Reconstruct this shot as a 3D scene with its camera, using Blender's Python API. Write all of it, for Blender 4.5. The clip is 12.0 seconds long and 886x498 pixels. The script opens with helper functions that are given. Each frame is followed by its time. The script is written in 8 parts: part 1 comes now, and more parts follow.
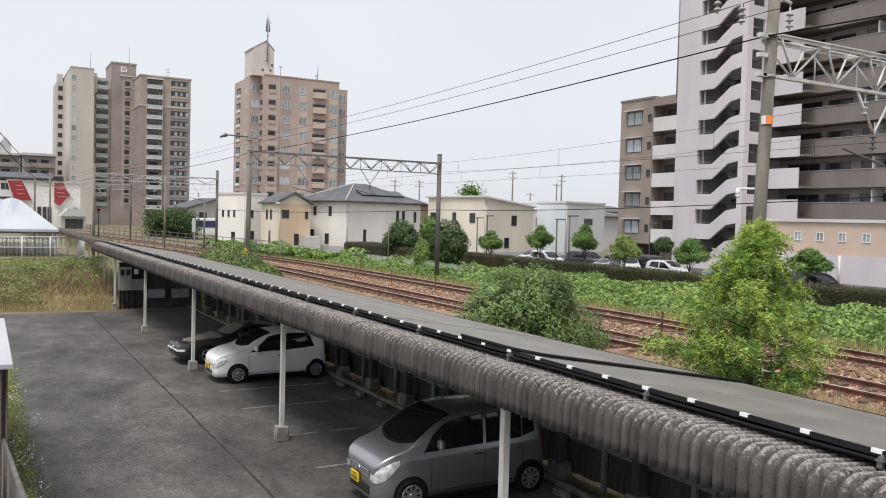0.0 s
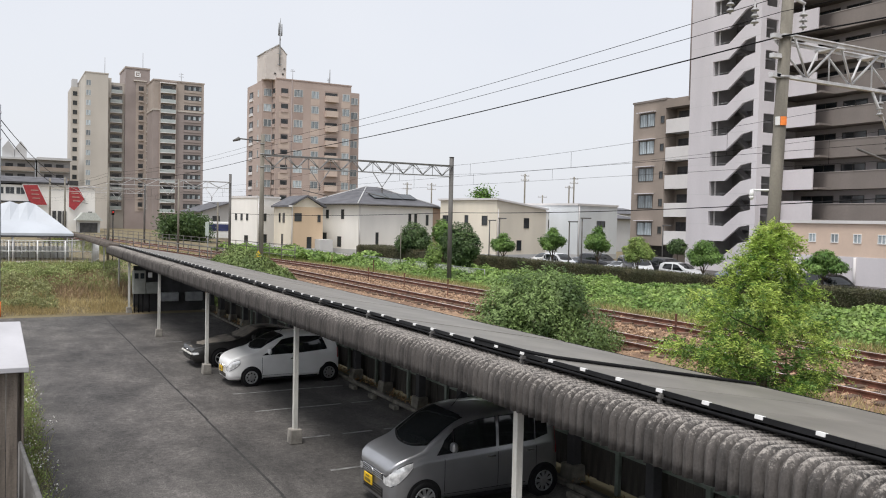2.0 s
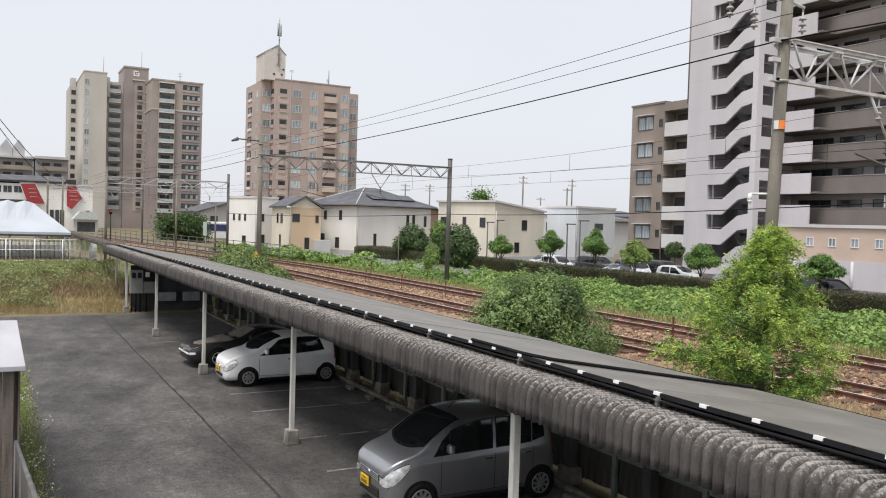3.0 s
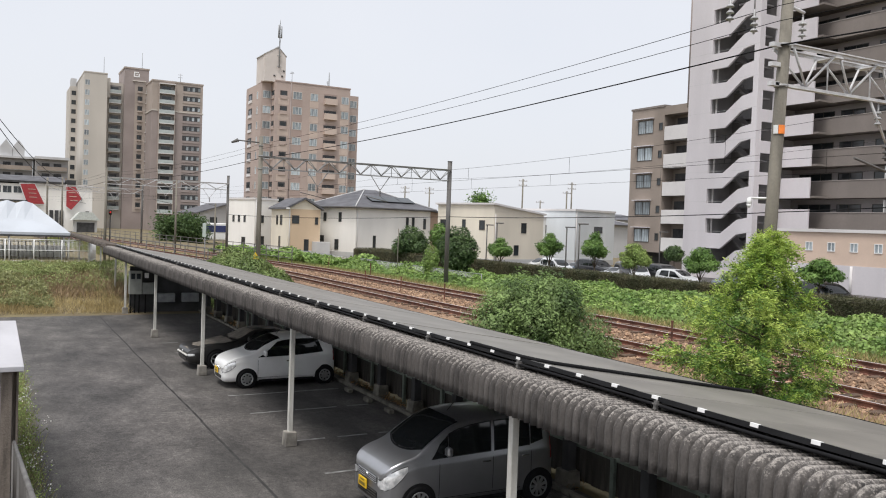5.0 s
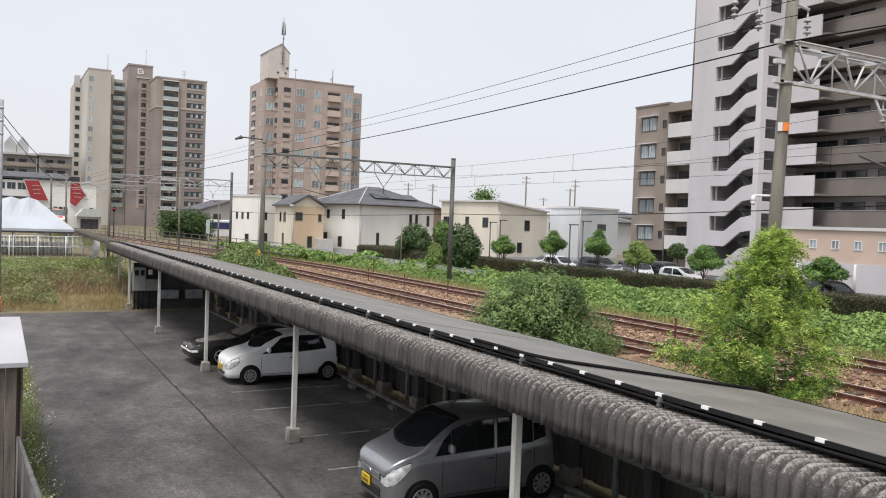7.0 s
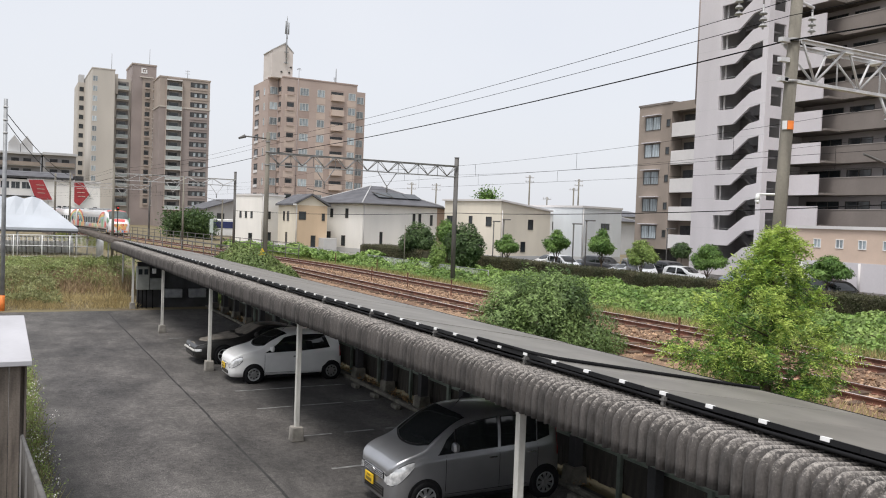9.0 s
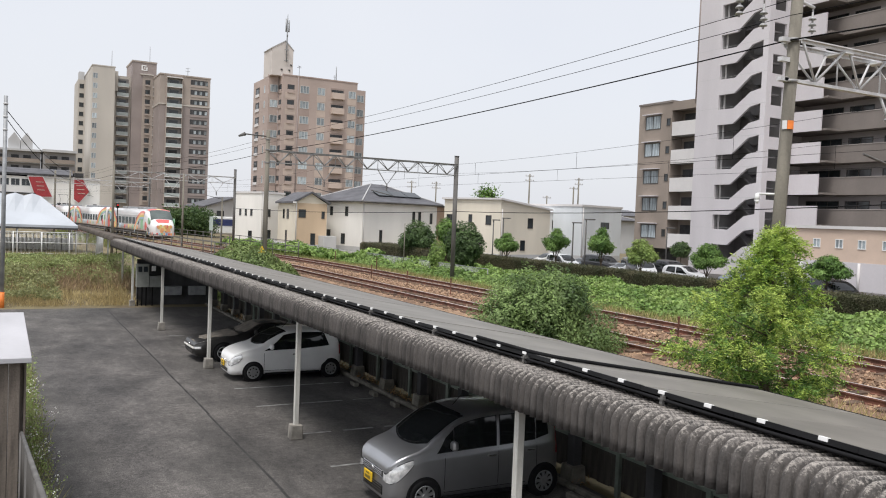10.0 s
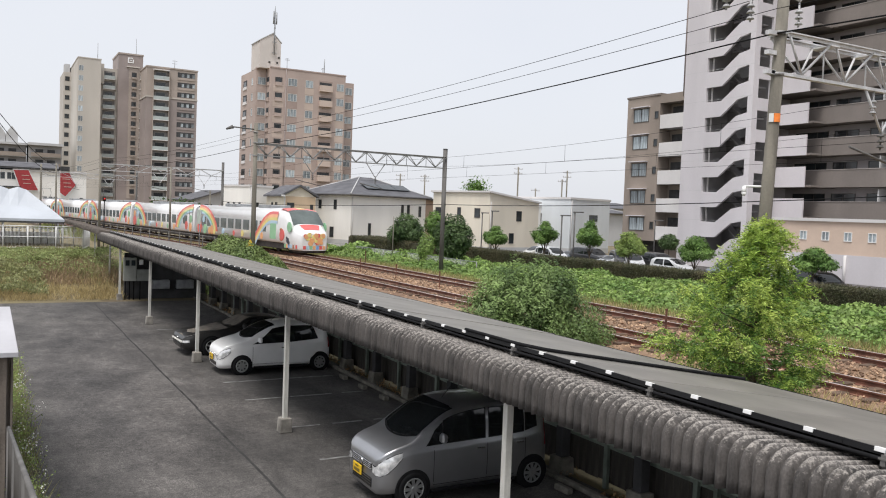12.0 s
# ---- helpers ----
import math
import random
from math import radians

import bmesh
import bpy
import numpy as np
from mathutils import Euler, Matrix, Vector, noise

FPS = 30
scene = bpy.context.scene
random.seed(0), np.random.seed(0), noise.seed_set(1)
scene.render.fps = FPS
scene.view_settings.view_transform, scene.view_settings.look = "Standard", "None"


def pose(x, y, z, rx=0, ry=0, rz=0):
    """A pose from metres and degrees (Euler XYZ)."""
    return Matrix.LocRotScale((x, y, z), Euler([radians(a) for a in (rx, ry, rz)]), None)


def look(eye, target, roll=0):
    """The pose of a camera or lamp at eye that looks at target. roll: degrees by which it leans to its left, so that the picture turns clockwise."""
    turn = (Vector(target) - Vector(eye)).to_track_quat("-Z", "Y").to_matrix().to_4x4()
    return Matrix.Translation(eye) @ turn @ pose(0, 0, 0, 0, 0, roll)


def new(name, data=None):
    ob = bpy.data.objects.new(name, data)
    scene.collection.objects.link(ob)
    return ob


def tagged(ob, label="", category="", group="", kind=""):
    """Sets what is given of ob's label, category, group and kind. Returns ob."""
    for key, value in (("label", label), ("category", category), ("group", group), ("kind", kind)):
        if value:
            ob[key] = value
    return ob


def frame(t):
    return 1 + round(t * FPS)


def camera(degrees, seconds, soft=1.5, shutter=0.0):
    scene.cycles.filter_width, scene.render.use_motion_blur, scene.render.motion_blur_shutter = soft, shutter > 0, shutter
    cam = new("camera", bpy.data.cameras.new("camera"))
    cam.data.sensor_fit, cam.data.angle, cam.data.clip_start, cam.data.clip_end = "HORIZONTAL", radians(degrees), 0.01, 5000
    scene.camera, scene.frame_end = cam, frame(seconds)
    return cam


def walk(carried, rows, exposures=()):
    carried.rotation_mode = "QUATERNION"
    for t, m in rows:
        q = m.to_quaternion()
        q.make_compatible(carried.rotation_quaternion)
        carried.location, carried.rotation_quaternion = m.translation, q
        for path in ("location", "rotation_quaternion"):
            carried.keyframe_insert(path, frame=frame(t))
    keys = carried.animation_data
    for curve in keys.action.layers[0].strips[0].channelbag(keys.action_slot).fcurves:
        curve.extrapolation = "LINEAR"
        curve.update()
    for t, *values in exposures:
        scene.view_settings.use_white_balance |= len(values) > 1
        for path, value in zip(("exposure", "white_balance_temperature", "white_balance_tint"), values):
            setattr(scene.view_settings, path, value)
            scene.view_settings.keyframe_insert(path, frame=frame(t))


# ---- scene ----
cam = camera(56.8, 12.0, 1.05)
PATH = [
    (0, (0.006, -0.02, 4.931), (0.985, 1.722, 4.859), 1.5),
    (0.5, (-0.002, -0.026, 4.934), (0.971, 1.72, 4.863), 1.3),
    (1, (0.001, -0.024, 4.929), (0.965, 1.727, 4.861), 1.3),
    (1.5, (0.003, -0.015, 4.931), (0.958, 1.741, 4.864), 1.2),
    (2, (0.002, -0.019, 4.929), (0.955, 1.738, 4.863), 1.3),
    (2.5, (0.005, -0.012, 4.926), (0.958, 1.745, 4.863), 1.4),
    (3, (-0.001, -0.011, 4.926), (0.957, 1.744, 4.864), 1.7),
    (5, (-0.003, -0.018, 4.93), (0.956, 1.736, 4.874), 2.0),
    (5.5, (-0.001, -0.018, 4.922), (0.956, 1.737, 4.867), 2.1),
    (6, (-0.006, -0.016, 4.927), (0.949, 1.74, 4.867), 2.1),
    (6.5, (-0.003, -0.016, 4.922), (0.949, 1.742, 4.859), 2.1),
    (7, (-0.008, -0.015, 4.925), (0.944, 1.742, 4.862), 2.1),
    (9, (-0.001, 0.001, 4.914), (0.944, 1.762, 4.849), 2.1),
    (9.5, (-0.002, -0.002, 4.921), (0.943, 1.76, 4.852), 2.2),
    (10, (-0.004, -0.008, 4.917), (0.942, 1.753, 4.848), 2.3),
    (10.5, (-0.01, -0.02, 4.922), (0.94, 1.739, 4.849), 2.3),
    (11, (-0.006, -0.019, 4.919), (0.951, 1.735, 4.842), 2.3),
    (11.5, (-0.005, -0.016, 4.916), (0.959, 1.735, 4.836), 2.3),
    (12, (-0.005, -0.02, 4.917), (0.965, 1.727, 4.832), 2.2),
]
walk(cam, [(t, look(eye, target, roll)) for t, eye, target, roll in PATH])

# ---- light ----
world = bpy.data.worlds.new("overcast_sky")
scene.world = world
world.use_nodes = True
wn, wl = world.node_tree.nodes, world.node_tree.links
sky = wn.new("ShaderNodeTexSky")
sky.sky_type, sky.sun_disc = "NISHITA", False
sky.sun_elevation, sky.sun_rotation = radians(66), radians(233)
sky.air_density, sky.dust_density, sky.ozone_density = 1.0, 4.0, 1.0
veil = wn.new("ShaderNodeMix")
veil.data_type = "RGBA"
veil.inputs[0].default_value = 0.8
wl.new(sky.outputs[0], veil.inputs[6])
# the cloud cover: pale grey with soft, wide patches
wtc, wnoise, wramp = wn.new("ShaderNodeTexCoord"), wn.new("ShaderNodeTexNoise"), wn.new("ShaderNodeValToRGB")
wnoise.inputs["Scale"].default_value, wnoise.inputs["Detail"].default_value = 1.6, 5
wramp.color_ramp.elements[0].position, wramp.color_ramp.elements[1].position = 0.3, 0.72
wramp.color_ramp.elements[0].color, wramp.color_ramp.elements[1].color = (7.2, 7.4, 7.95, 1), (7.9, 8.0, 8.35, 1)
wl.new(wtc.outputs["Generated"], wnoise.inputs["Vector"])
wl.new(wnoise.outputs["Fac"], wramp.inputs["Fac"])
wl.new(wramp.outputs["Color"], veil.inputs[7])
wl.new(veil.outputs[2], wn["Background"].inputs["Color"])
wn["Background"].inputs["Strength"].default_value = 0.1
sun = new("sun", bpy.data.lights.new("sun", "SUN"))
sun.data.energy, sun.data.angle, sun.data.color = 2.35, radians(22), (1.0, 0.97, 0.935)
sun.matrix_world = look((-20, -15, 56), (0, 0, 0))
scene.view_settings.exposure = 0.32


# ---- materials ----
def mat(name, col, rough=0.7, metal=0.0, vary=0.12, scale=4.0, fine=60.0, bump=0.15, col2=None, island=0.0, objvar=0.0, spec=0.5, streak=None, clear=0.0):
    m = bpy.data.materials.new(name)
    m.use_nodes = True
    n, l = m.node_tree.nodes, m.node_tree.links
    b = n["Principled BSDF"]
    b.inputs["Roughness"].default_value, b.inputs["Metallic"].default_value = rough, metal
    b.inputs["Specular IOR Level"].default_value = spec
    b.inputs["Coat Weight"].default_value = clear
    tc = n.new("ShaderNodeTexCoord")
    mp = n.new("ShaderNodeMapping")
    mp.inputs["Scale"].default_value = streak or (1, 1, 1)
    l.new(tc.outputs["Object"], mp.inputs["Vector"])
    big, small = n.new("ShaderNodeTexNoise"), n.new("ShaderNodeTexNoise")
    big.inputs["Scale"].default_value, big.inputs["Detail"].default_value = scale, 5
    small.inputs["Scale"].default_value, small.inputs["Detail"].default_value = fine, 3
    l.new(mp.outputs[0], big.inputs["Vector"])
    l.new(tc.outputs["Object"], small.inputs["Vector"])
    ramp = n.new("ShaderNodeValToRGB")
    c2 = col2 or tuple(min(1, c * (1 + 2.0 * vary)) for c in col)
    c1 = col if col2 else tuple(c * (1 - 1.5 * vary) for c in col)
    ramp.color_ramp.elements[0].position, ramp.color_ramp.elements[1].position = 0.32, 0.7
    ramp.color_ramp.elements[0].color, ramp.color_ramp.elements[1].color = (*c1, 1), (*c2, 1)
    l.new(big.outputs["Fac"], ramp.inputs["Fac"])
    hsv = n.new("ShaderNodeHueSaturation")
    l.new(ramp.outputs["Color"], hsv.inputs["Color"])
    val = n.new("ShaderNodeMath")
    val.operation = "MULTIPLY_ADD"
    val.inputs[1].default_value, val.inputs[2].default_value = 1.6 * vary, 1 - 0.8 * vary
    l.new(small.outputs["Fac"], val.inputs[0])
    last = val.outputs[0]
    for amount, node, socket in ((island, "ShaderNodeNewGeometry", "Random Per Island"), (objvar, "ShaderNodeObjectInfo", "Random")):
        if amount:
            g, a, mul = n.new(node), n.new("ShaderNodeMath"), n.new("ShaderNodeMath")
            a.operation, mul.operation = "MULTIPLY_ADD", "MULTIPLY"
            a.inputs[1].default_value, a.inputs[2].default_value = 2 * amount, 1 - amount
            l.new(g.outputs[socket], a.inputs[0])
            l.new(a.outputs[0], mul.inputs[0])
            l.new(last, mul.inputs[1])
            last = mul.outputs[0]
    l.new(last, hsv.inputs["Value"])
    l.new(hsv.outputs["Color"], b.inputs["Base Color"])
    if bump:
        bp = n.new("ShaderNodeBump")
        bp.inputs["Strength"].default_value, bp.inputs["Distance"].default_value = bump, 0.02
        l.new(small.outputs["Fac"], bp.inputs["Height"])
        l.new(bp.outputs[0], b.inputs["Normal"])
    return m


def leafmat(name, col, col2, rough=0.55):
    """Leaves: two greens by island, a little light through the blade."""
    m = mat(name, col, rough, vary=0.1, scale=0.9, fine=9, bump=0, col2=col2, island=0.45, spec=0.35)
    n, l = m.node_tree.nodes, m.node_tree.links
    b, out = n["Principled BSDF"], n["Material Output"]
    tr, mx = n.new("ShaderNodeBsdfTranslucent"), n.new("ShaderNodeMixShader")
    mx.inputs[0].default_value = 0.3
    src = b.inputs["Base Color"].links[0].from_socket
    l.new(src, tr.inputs["Color"])
    l.new(b.outputs[0], mx.inputs[1])
    l.new(tr.outputs[0], mx.inputs[2])
    l.new(mx.outputs[0], out.inputs["Surface"])
    return m


def glassmat(name, col=(0.02, 0.024, 0.026), rough=0.06):
    return mat(name, col, rough, vary=0.2, scale=0.7, fine=3, bump=0, spec=0.6)


def glow(name, col, strength):
    m = bpy.data.materials.new(name)
    m.use_nodes = True
    b = m.node_tree.nodes["Principled BSDF"]
    b.inputs["Base Color"].default_value = (*col, 1)
    b.inputs["Emission Color"].default_value = (*col, 1)
    b.inputs["Emission Strength"].default_value = strength
    return m


ASPHALT = mat("asphalt", (0.048, 0.045, 0.043), 0.8, vary=0.42, scale=0.26, fine=34, bump=0.6, col2=(0.115, 0.106, 0.098), streak=(1.3, 0.6, 1))


def mottled(m, scale, low, high, stretch=(1, 1, 1)):
    """Blotches of wear and damp at one more size."""
    n, l = m.node_tree.nodes, m.node_tree.links
    b = n["Principled BSDF"]
    src = b.inputs["Base Color"].links[0].from_socket
    tc, mp, no, rg, mx = (n.new(k) for k in ("ShaderNodeTexCoord", "ShaderNodeMapping", "ShaderNodeTexNoise", "ShaderNodeMapRange", "ShaderNodeMix"))
    mp.inputs["Scale"].default_value = stretch
    no.inputs["Scale"].default_value, no.inputs["Detail"].default_value, no.inputs["Roughness"].default_value = scale, 9, 0.72
    rg.inputs[1].default_value, rg.inputs[2].default_value, rg.inputs[3].default_value, rg.inputs[4].default_value = 0.34, 0.68, low, high
    l.new(tc.outputs["Object"], mp.inputs["Vector"])
    l.new(mp.outputs[0], no.inputs["Vector"])
    l.new(no.outputs["Fac"], rg.inputs[0])
    mx.data_type, mx.blend_type = "RGBA", "MULTIPLY"
    mx.inputs[0].default_value = 1
    l.new(src, mx.inputs[6])
    l.new(rg.outputs[0], mx.inputs[7])
    l.new(mx.outputs[2], b.inputs["Base Color"])


mottled(ASPHALT, 0.42, 0.62, 1.62, (1.3, 0.5, 1))
mottled(ASPHALT, 0.9, 0.58, 1.38, (0.9, 0.6, 1))
mottled(ASPHALT, 7, 0.66, 1.32)
mottled(ASPHALT, 19, 0.65, 1.35)
mottled(ASPHALT, 38, 0.45, 1.55)
SOIL = mat("soil", (0.13, 0.1, 0.06), 0.95, vary=0.3, scale=0.5, fine=14, bump=0.6, col2=(0.2, 0.17, 0.09))
BALLAST = mat("ballast", (0.155, 0.092, 0.06), 0.95, vary=0.45, scale=1.6, fine=18, bump=1.0, col2=(0.34, 0.23, 0.145))
STONE = mat("ballast_stone", (0.18, 0.105, 0.068), 0.9, vary=0.3, scale=3, fine=30, bump=0.4, col2=(0.46, 0.315, 0.205), island=0.55)
RUST = mat("rusty_steel", (0.14, 0.06, 0.04), 0.85, vary=0.3, scale=3, fine=40, bump=0.3)
RAILHEAD = mat("worn_rail_head", (0.66, 0.58, 0.55), 0.5, 0.6, vary=0.15, scale=2, fine=20, bump=0.05)
SLEEPER = mat("sleeper", (0.1, 0.065, 0.045), 0.95, vary=0.35, scale=3, fine=35, bump=0.5, objvar=0.25)
SLATE = mat("weathered_slate", (0.039, 0.0365, 0.0355), 0.95, vary=0.3, scale=2.2, fine=45, bump=0.3, col2=(0.114, 0.103, 0.096), objvar=0.12, streak=(2.5, 1, 0.35))


def lichen_on(m, col=(0.35, 0.322, 0.292)):
    """Pale lichen in small patches where a surface lies open to the sky."""
    n, l = m.node_tree.nodes, m.node_tree.links
    b = n["Principled BSDF"]
    src = b.inputs["Base Color"].links[0].from_socket
    geo, sep, tc = n.new("ShaderNodeNewGeometry"), n.new("ShaderNodeSeparateXYZ"), n.new("ShaderNodeTexCoord")
    l.new(geo.outputs["Normal"], sep.inputs[0])
    up, na, nb, add, ramp, mx = (n.new(k) for k in ("ShaderNodeMapRange", "ShaderNodeTexNoise", "ShaderNodeTexNoise", "ShaderNodeMath", "ShaderNodeMapRange", "ShaderNodeMix"))
    up.inputs[1].default_value, up.inputs[2].default_value = 0.0, 0.9
    up.inputs[3].default_value, up.inputs[4].default_value = -0.16, 0.07
    l.new(sep.outputs[2], up.inputs[0])
    na.inputs["Scale"].default_value, na.inputs["Detail"].default_value, na.inputs["Roughness"].default_value = 27, 7, 0.8
    l.new(geo.outputs["Position"], na.inputs["Vector"])
    add.operation = "ADD"
    l.new(na.outputs["Fac"], add.inputs[0])
    l.new(up.outputs[0], add.inputs[1])
    ramp.inputs[1].default_value, ramp.inputs[2].default_value = 0.49, 0.65
    l.new(add.outputs[0], ramp.inputs[0])
    mx.data_type = "RGBA"
    l.new(ramp.outputs[0], mx.inputs[0])
    l.new(src, mx.inputs[6])
    mx.inputs[7].default_value = (*col, 1)
    l.new(mx.outputs[2], b.inputs["Base Color"])


mottled(SLATE, 5, 0.55, 1.4, (3, 3, 0.45))
lichen_on(SLATE)
PANEL = mat("panel_glass", (0.168, 0.156, 0.138), 0.5, vary=0.12, scale=0.8, fine=8, bump=0.02, spec=0.5)
BLACK = mat("black_metal", (0.012, 0.012, 0.013), 0.5, vary=0.2, scale=2, fine=30, bump=0.05, spec=0.2)
RUBBER = mat("black_rubber", (0.013, 0.013, 0.014), 0.85, vary=0.2, scale=4, fine=40, bump=0.1, spec=0.12)
WHITE = mat("white_paint", (0.78, 0.78, 0.77), 0.5, vary=0.06, scale=1.5, fine=30, bump=0.05)
POSTW = mat("weathered_white_post", (0.55, 0.54, 0.5), 0.65, vary=0.14, scale=2.5, fine=30, bump=0.15, streak=(3, 3, 0.6))
FOOTCONC = mat("worn_footing", (0.24, 0.225, 0.2), 0.95, vary=0.25, scale=3, fine=30, bump=0.4)
OLDCONC = mat("old_mossy_concrete", (0.17, 0.16, 0.135), 0.95, vary=0.3, scale=3, fine=30, bump=0.4)
POLE = mat("concrete_pole", (0.19, 0.175, 0.145), 0.9, vary=0.18, scale=1.5, fine=24, bump=0.25, streak=(3, 3, 0.4))
STEELP = mat("painted_steel_post", (0.11, 0.105, 0.1), 0.7, vary=0.2, scale=1.2, fine=20, bump=0.1, streak=(3, 3, 0.5))
GALV = mat("galvanised_steel", (0.6, 0.6, 0.605), 0.6, 0.1, vary=0.12, scale=4, fine=30, bump=0.05)
DULLSTEEL = mat("dull_lattice_steel", (0.3, 0.3, 0.3), 0.6, 0.2, vary=0.14, scale=3, fine=30, bump=0.05)
GREYSTEEL = mat("grey_steel", (0.3, 0.31, 0.32), 0.55, 0.2, vary=0.14, scale=3, fine=30, bump=0.05)
WOOD = mat("grey_weathered_wood", (0.083, 0.069, 0.057), 0.9, vary=0.3, scale=3, fine=40, bump=0.5, col2=(0.2, 0.168, 0.14), objvar=0.25, streak=(4, 4, 0.4))
FENCEB = mat("dark_fence_board", (0.05, 0.045, 0.038), 0.9, vary=0.3, scale=2, fine=30, bump=0.4, objvar=0.2, streak=(3, 3, 0.4))
GREENP = mat("green_painted_post", (0.15, 0.18, 0.15), 0.7, vary=0.2, scale=3, fine=30, bump=0.1)
LINEP = mat("worn_line_paint", (0.2, 0.2, 0.195), 0.85, vary=0.3, scale=5, fine=50, bump=0.2)
# near-black for dark parts, and for shade painted into recesses and openings
DARK = mat("dark_parts_and_recess_shade", (0.05, 0.05, 0.052), 0.8, vary=0.25, scale=1.5, fine=20, bump=0.1)
GLASS = glassmat("window_glass", (0.03, 0.036, 0.04), 0.08)
CARGLASS = glassmat("car_glass", (0.012, 0.014, 0.015), 0.05)
CURTAIN = mat("window_with_curtain", (0.3, 0.34, 0.36), 0.25, vary=0.35, scale=1.3, fine=8, bump=0, objvar=0.5, streak=(4, 4, 0.3))
FRAME = mat("window_frame", (0.62, 0.62, 0.6), 0.5, vary=0.06, scale=2, fine=20, bump=0)
DFRAME = mat("dark_window_frame", (0.06, 0.055, 0.05), 0.5, vary=0.1, scale=2, fine=20, bump=0)
CHROME = mat("chrome", (0.7, 0.7, 0.7), 0.18, 1.0, vary=0.03, scale=4, fine=20, bump=0)
ALLOY = mat("alloy_wheel", (0.42, 0.43, 0.44), 0.35, 0.8, vary=0.08, scale=6, fine=20, bump=0)
LAMPG = mat("lamp_glass", (0.75, 0.77, 0.78), 0.08, 0.3, vary=0.25, scale=14, fine=40, bump=0, clear=1.0)
YELLOW = mat("yellow_plate", (0.75, 0.48, 0.02), 0.5, vary=0.05, scale=4, fine=30, bump=0)
ORANGE = mat("orange_band", (0.8, 0.22, 0.04), 0.6, vary=0.12, scale=4, fine=30, bump=0)
RED = mat("red_paint", (0.34, 0.035, 0.04), 0.5, vary=0.1, scale=2, fine=20, bump=0)
SILVER = mat("silver_paint", (0.44, 0.445, 0.46), 0.36, 0.84, vary=0.04, scale=2, fine=200, bump=0, clear=0.35)
CARWHITE = mat("car_white_paint", (0.86, 0.86, 0.85), 0.3, vary=0.03, scale=2, fine=60, bump=0, clear=0.6)
CARBLACK = mat("dusty_black_paint", (0.02, 0.019, 0.018), 0.42, vary=0.25, scale=3, fine=40, bump=0, clear=0.3)
DUSTY = mat("dusty_bonnet", (0.17, 0.15, 0.125), 0.7, vary=0.2, scale=4, fine=40, bump=0)
LEAF_NEAR = leafmat("fresh_leaf", (0.25, 0.38, 0.06), (0.54, 0.64, 0.17))
LEAF_DARK = leafmat("evergreen_leaf", (0.045, 0.085, 0.03), (0.13, 0.2, 0.07))
LEAF_MID = leafmat("street_tree_leaf", (0.075, 0.16, 0.035), (0.2, 0.32, 0.08))
LEAF_VINE = leafmat("vine_leaf", (0.12, 0.215, 0.05), (0.31, 0.42, 0.125))
LEAF_PALE = leafmat("pale_tree_leaf", (0.16, 0.25, 0.06), (0.34, 0.42, 0.13))
LEAF_HEDGE = leafmat("hedge_leaf", (0.07, 0.08, 0.042), (0.14, 0.125, 0.07))
GRASS = leafmat("grass_blade", (0.158, 0.190, 0.055), (0.3, 0.32, 0.11))
FIELDGRASS = leafmat("field_grass", (0.18, 0.19, 0.075), (0.36, 0.33, 0.16))
LITTER = leafmat("dead_leaf", (0.22, 0.13, 0.06), (0.45, 0.3, 0.16))
DRYGRASS = leafmat("dry_grass", (0.36, 0.28, 0.13), (0.55, 0.45, 0.24))
TENTW = mat("tent_canvas", (0.46, 0.49, 0.53), 0.6, vary=0.04, scale=0.6, fine=12, bump=0.05)
PETAL = mat("white_petal", (0.8, 0.79, 0.74), 0.8, vary=0.05, scale=4, fine=20, bump=0)
BARK = mat("bark", (0.11, 0.085, 0.06), 0.95, vary=0.3, scale=6, fine=40, bump=0.6)


# ---- mesh helpers ----
def box(bm, x0, x1, y0, y1, z0, z1, mi=0):
    v = [bm.verts.new(p) for p in ((x0, y0, z0), (x1, y0, z0), (x1, y1, z0), (x0, y1, z0), (x0, y0, z1), (x1, y0, z1), (x1, y1, z1), (x0, y1, z1))]
    fs = [bm.faces.new([v[i] for i in q]) for q in ((3, 2, 1, 0), (4, 5, 6, 7), (0, 1, 5, 4), (1, 2, 6, 5), (2, 3, 7, 6), (3, 0, 4, 7))]
    for f in fs:
        f.material_index = mi
    return v


def tube(bm, pts, r, seg=8, mi=0, r2=None):
    """A round bar along points, tapering from r to r2."""
    pts = [Vector(p) for p in pts]
    rings = []
    for i, p in enumerate(pts):
        d = (pts[min(i + 1, len(pts) - 1)] - pts[max(i - 1, 0)]).normalized()
        a = d.cross(Vector((0, 0, 1)) if abs(d.z) < 0.9 else Vector((1, 0, 0))).normalized()
        b = d.cross(a)
        rr = r if r2 is None else r + (r2 - r) * i / (len(pts) - 1)
        rings.append([bm.verts.new(p + rr * (a * math.cos(k * 2 * math.pi / seg) + b * math.sin(k * 2 * math.pi / seg))) for k in range(seg)])
    for A, B in zip(rings, rings[1:]):
        for k in range(seg):
            f = bm.faces.new((A[k], A[(k + 1) % seg], B[(k + 1) % seg], B[k]))
            f.material_index, f.smooth = mi, True
    for ring in (rings[0][::-1], rings[-1]):
        bm.faces.new(ring).material_index = mi


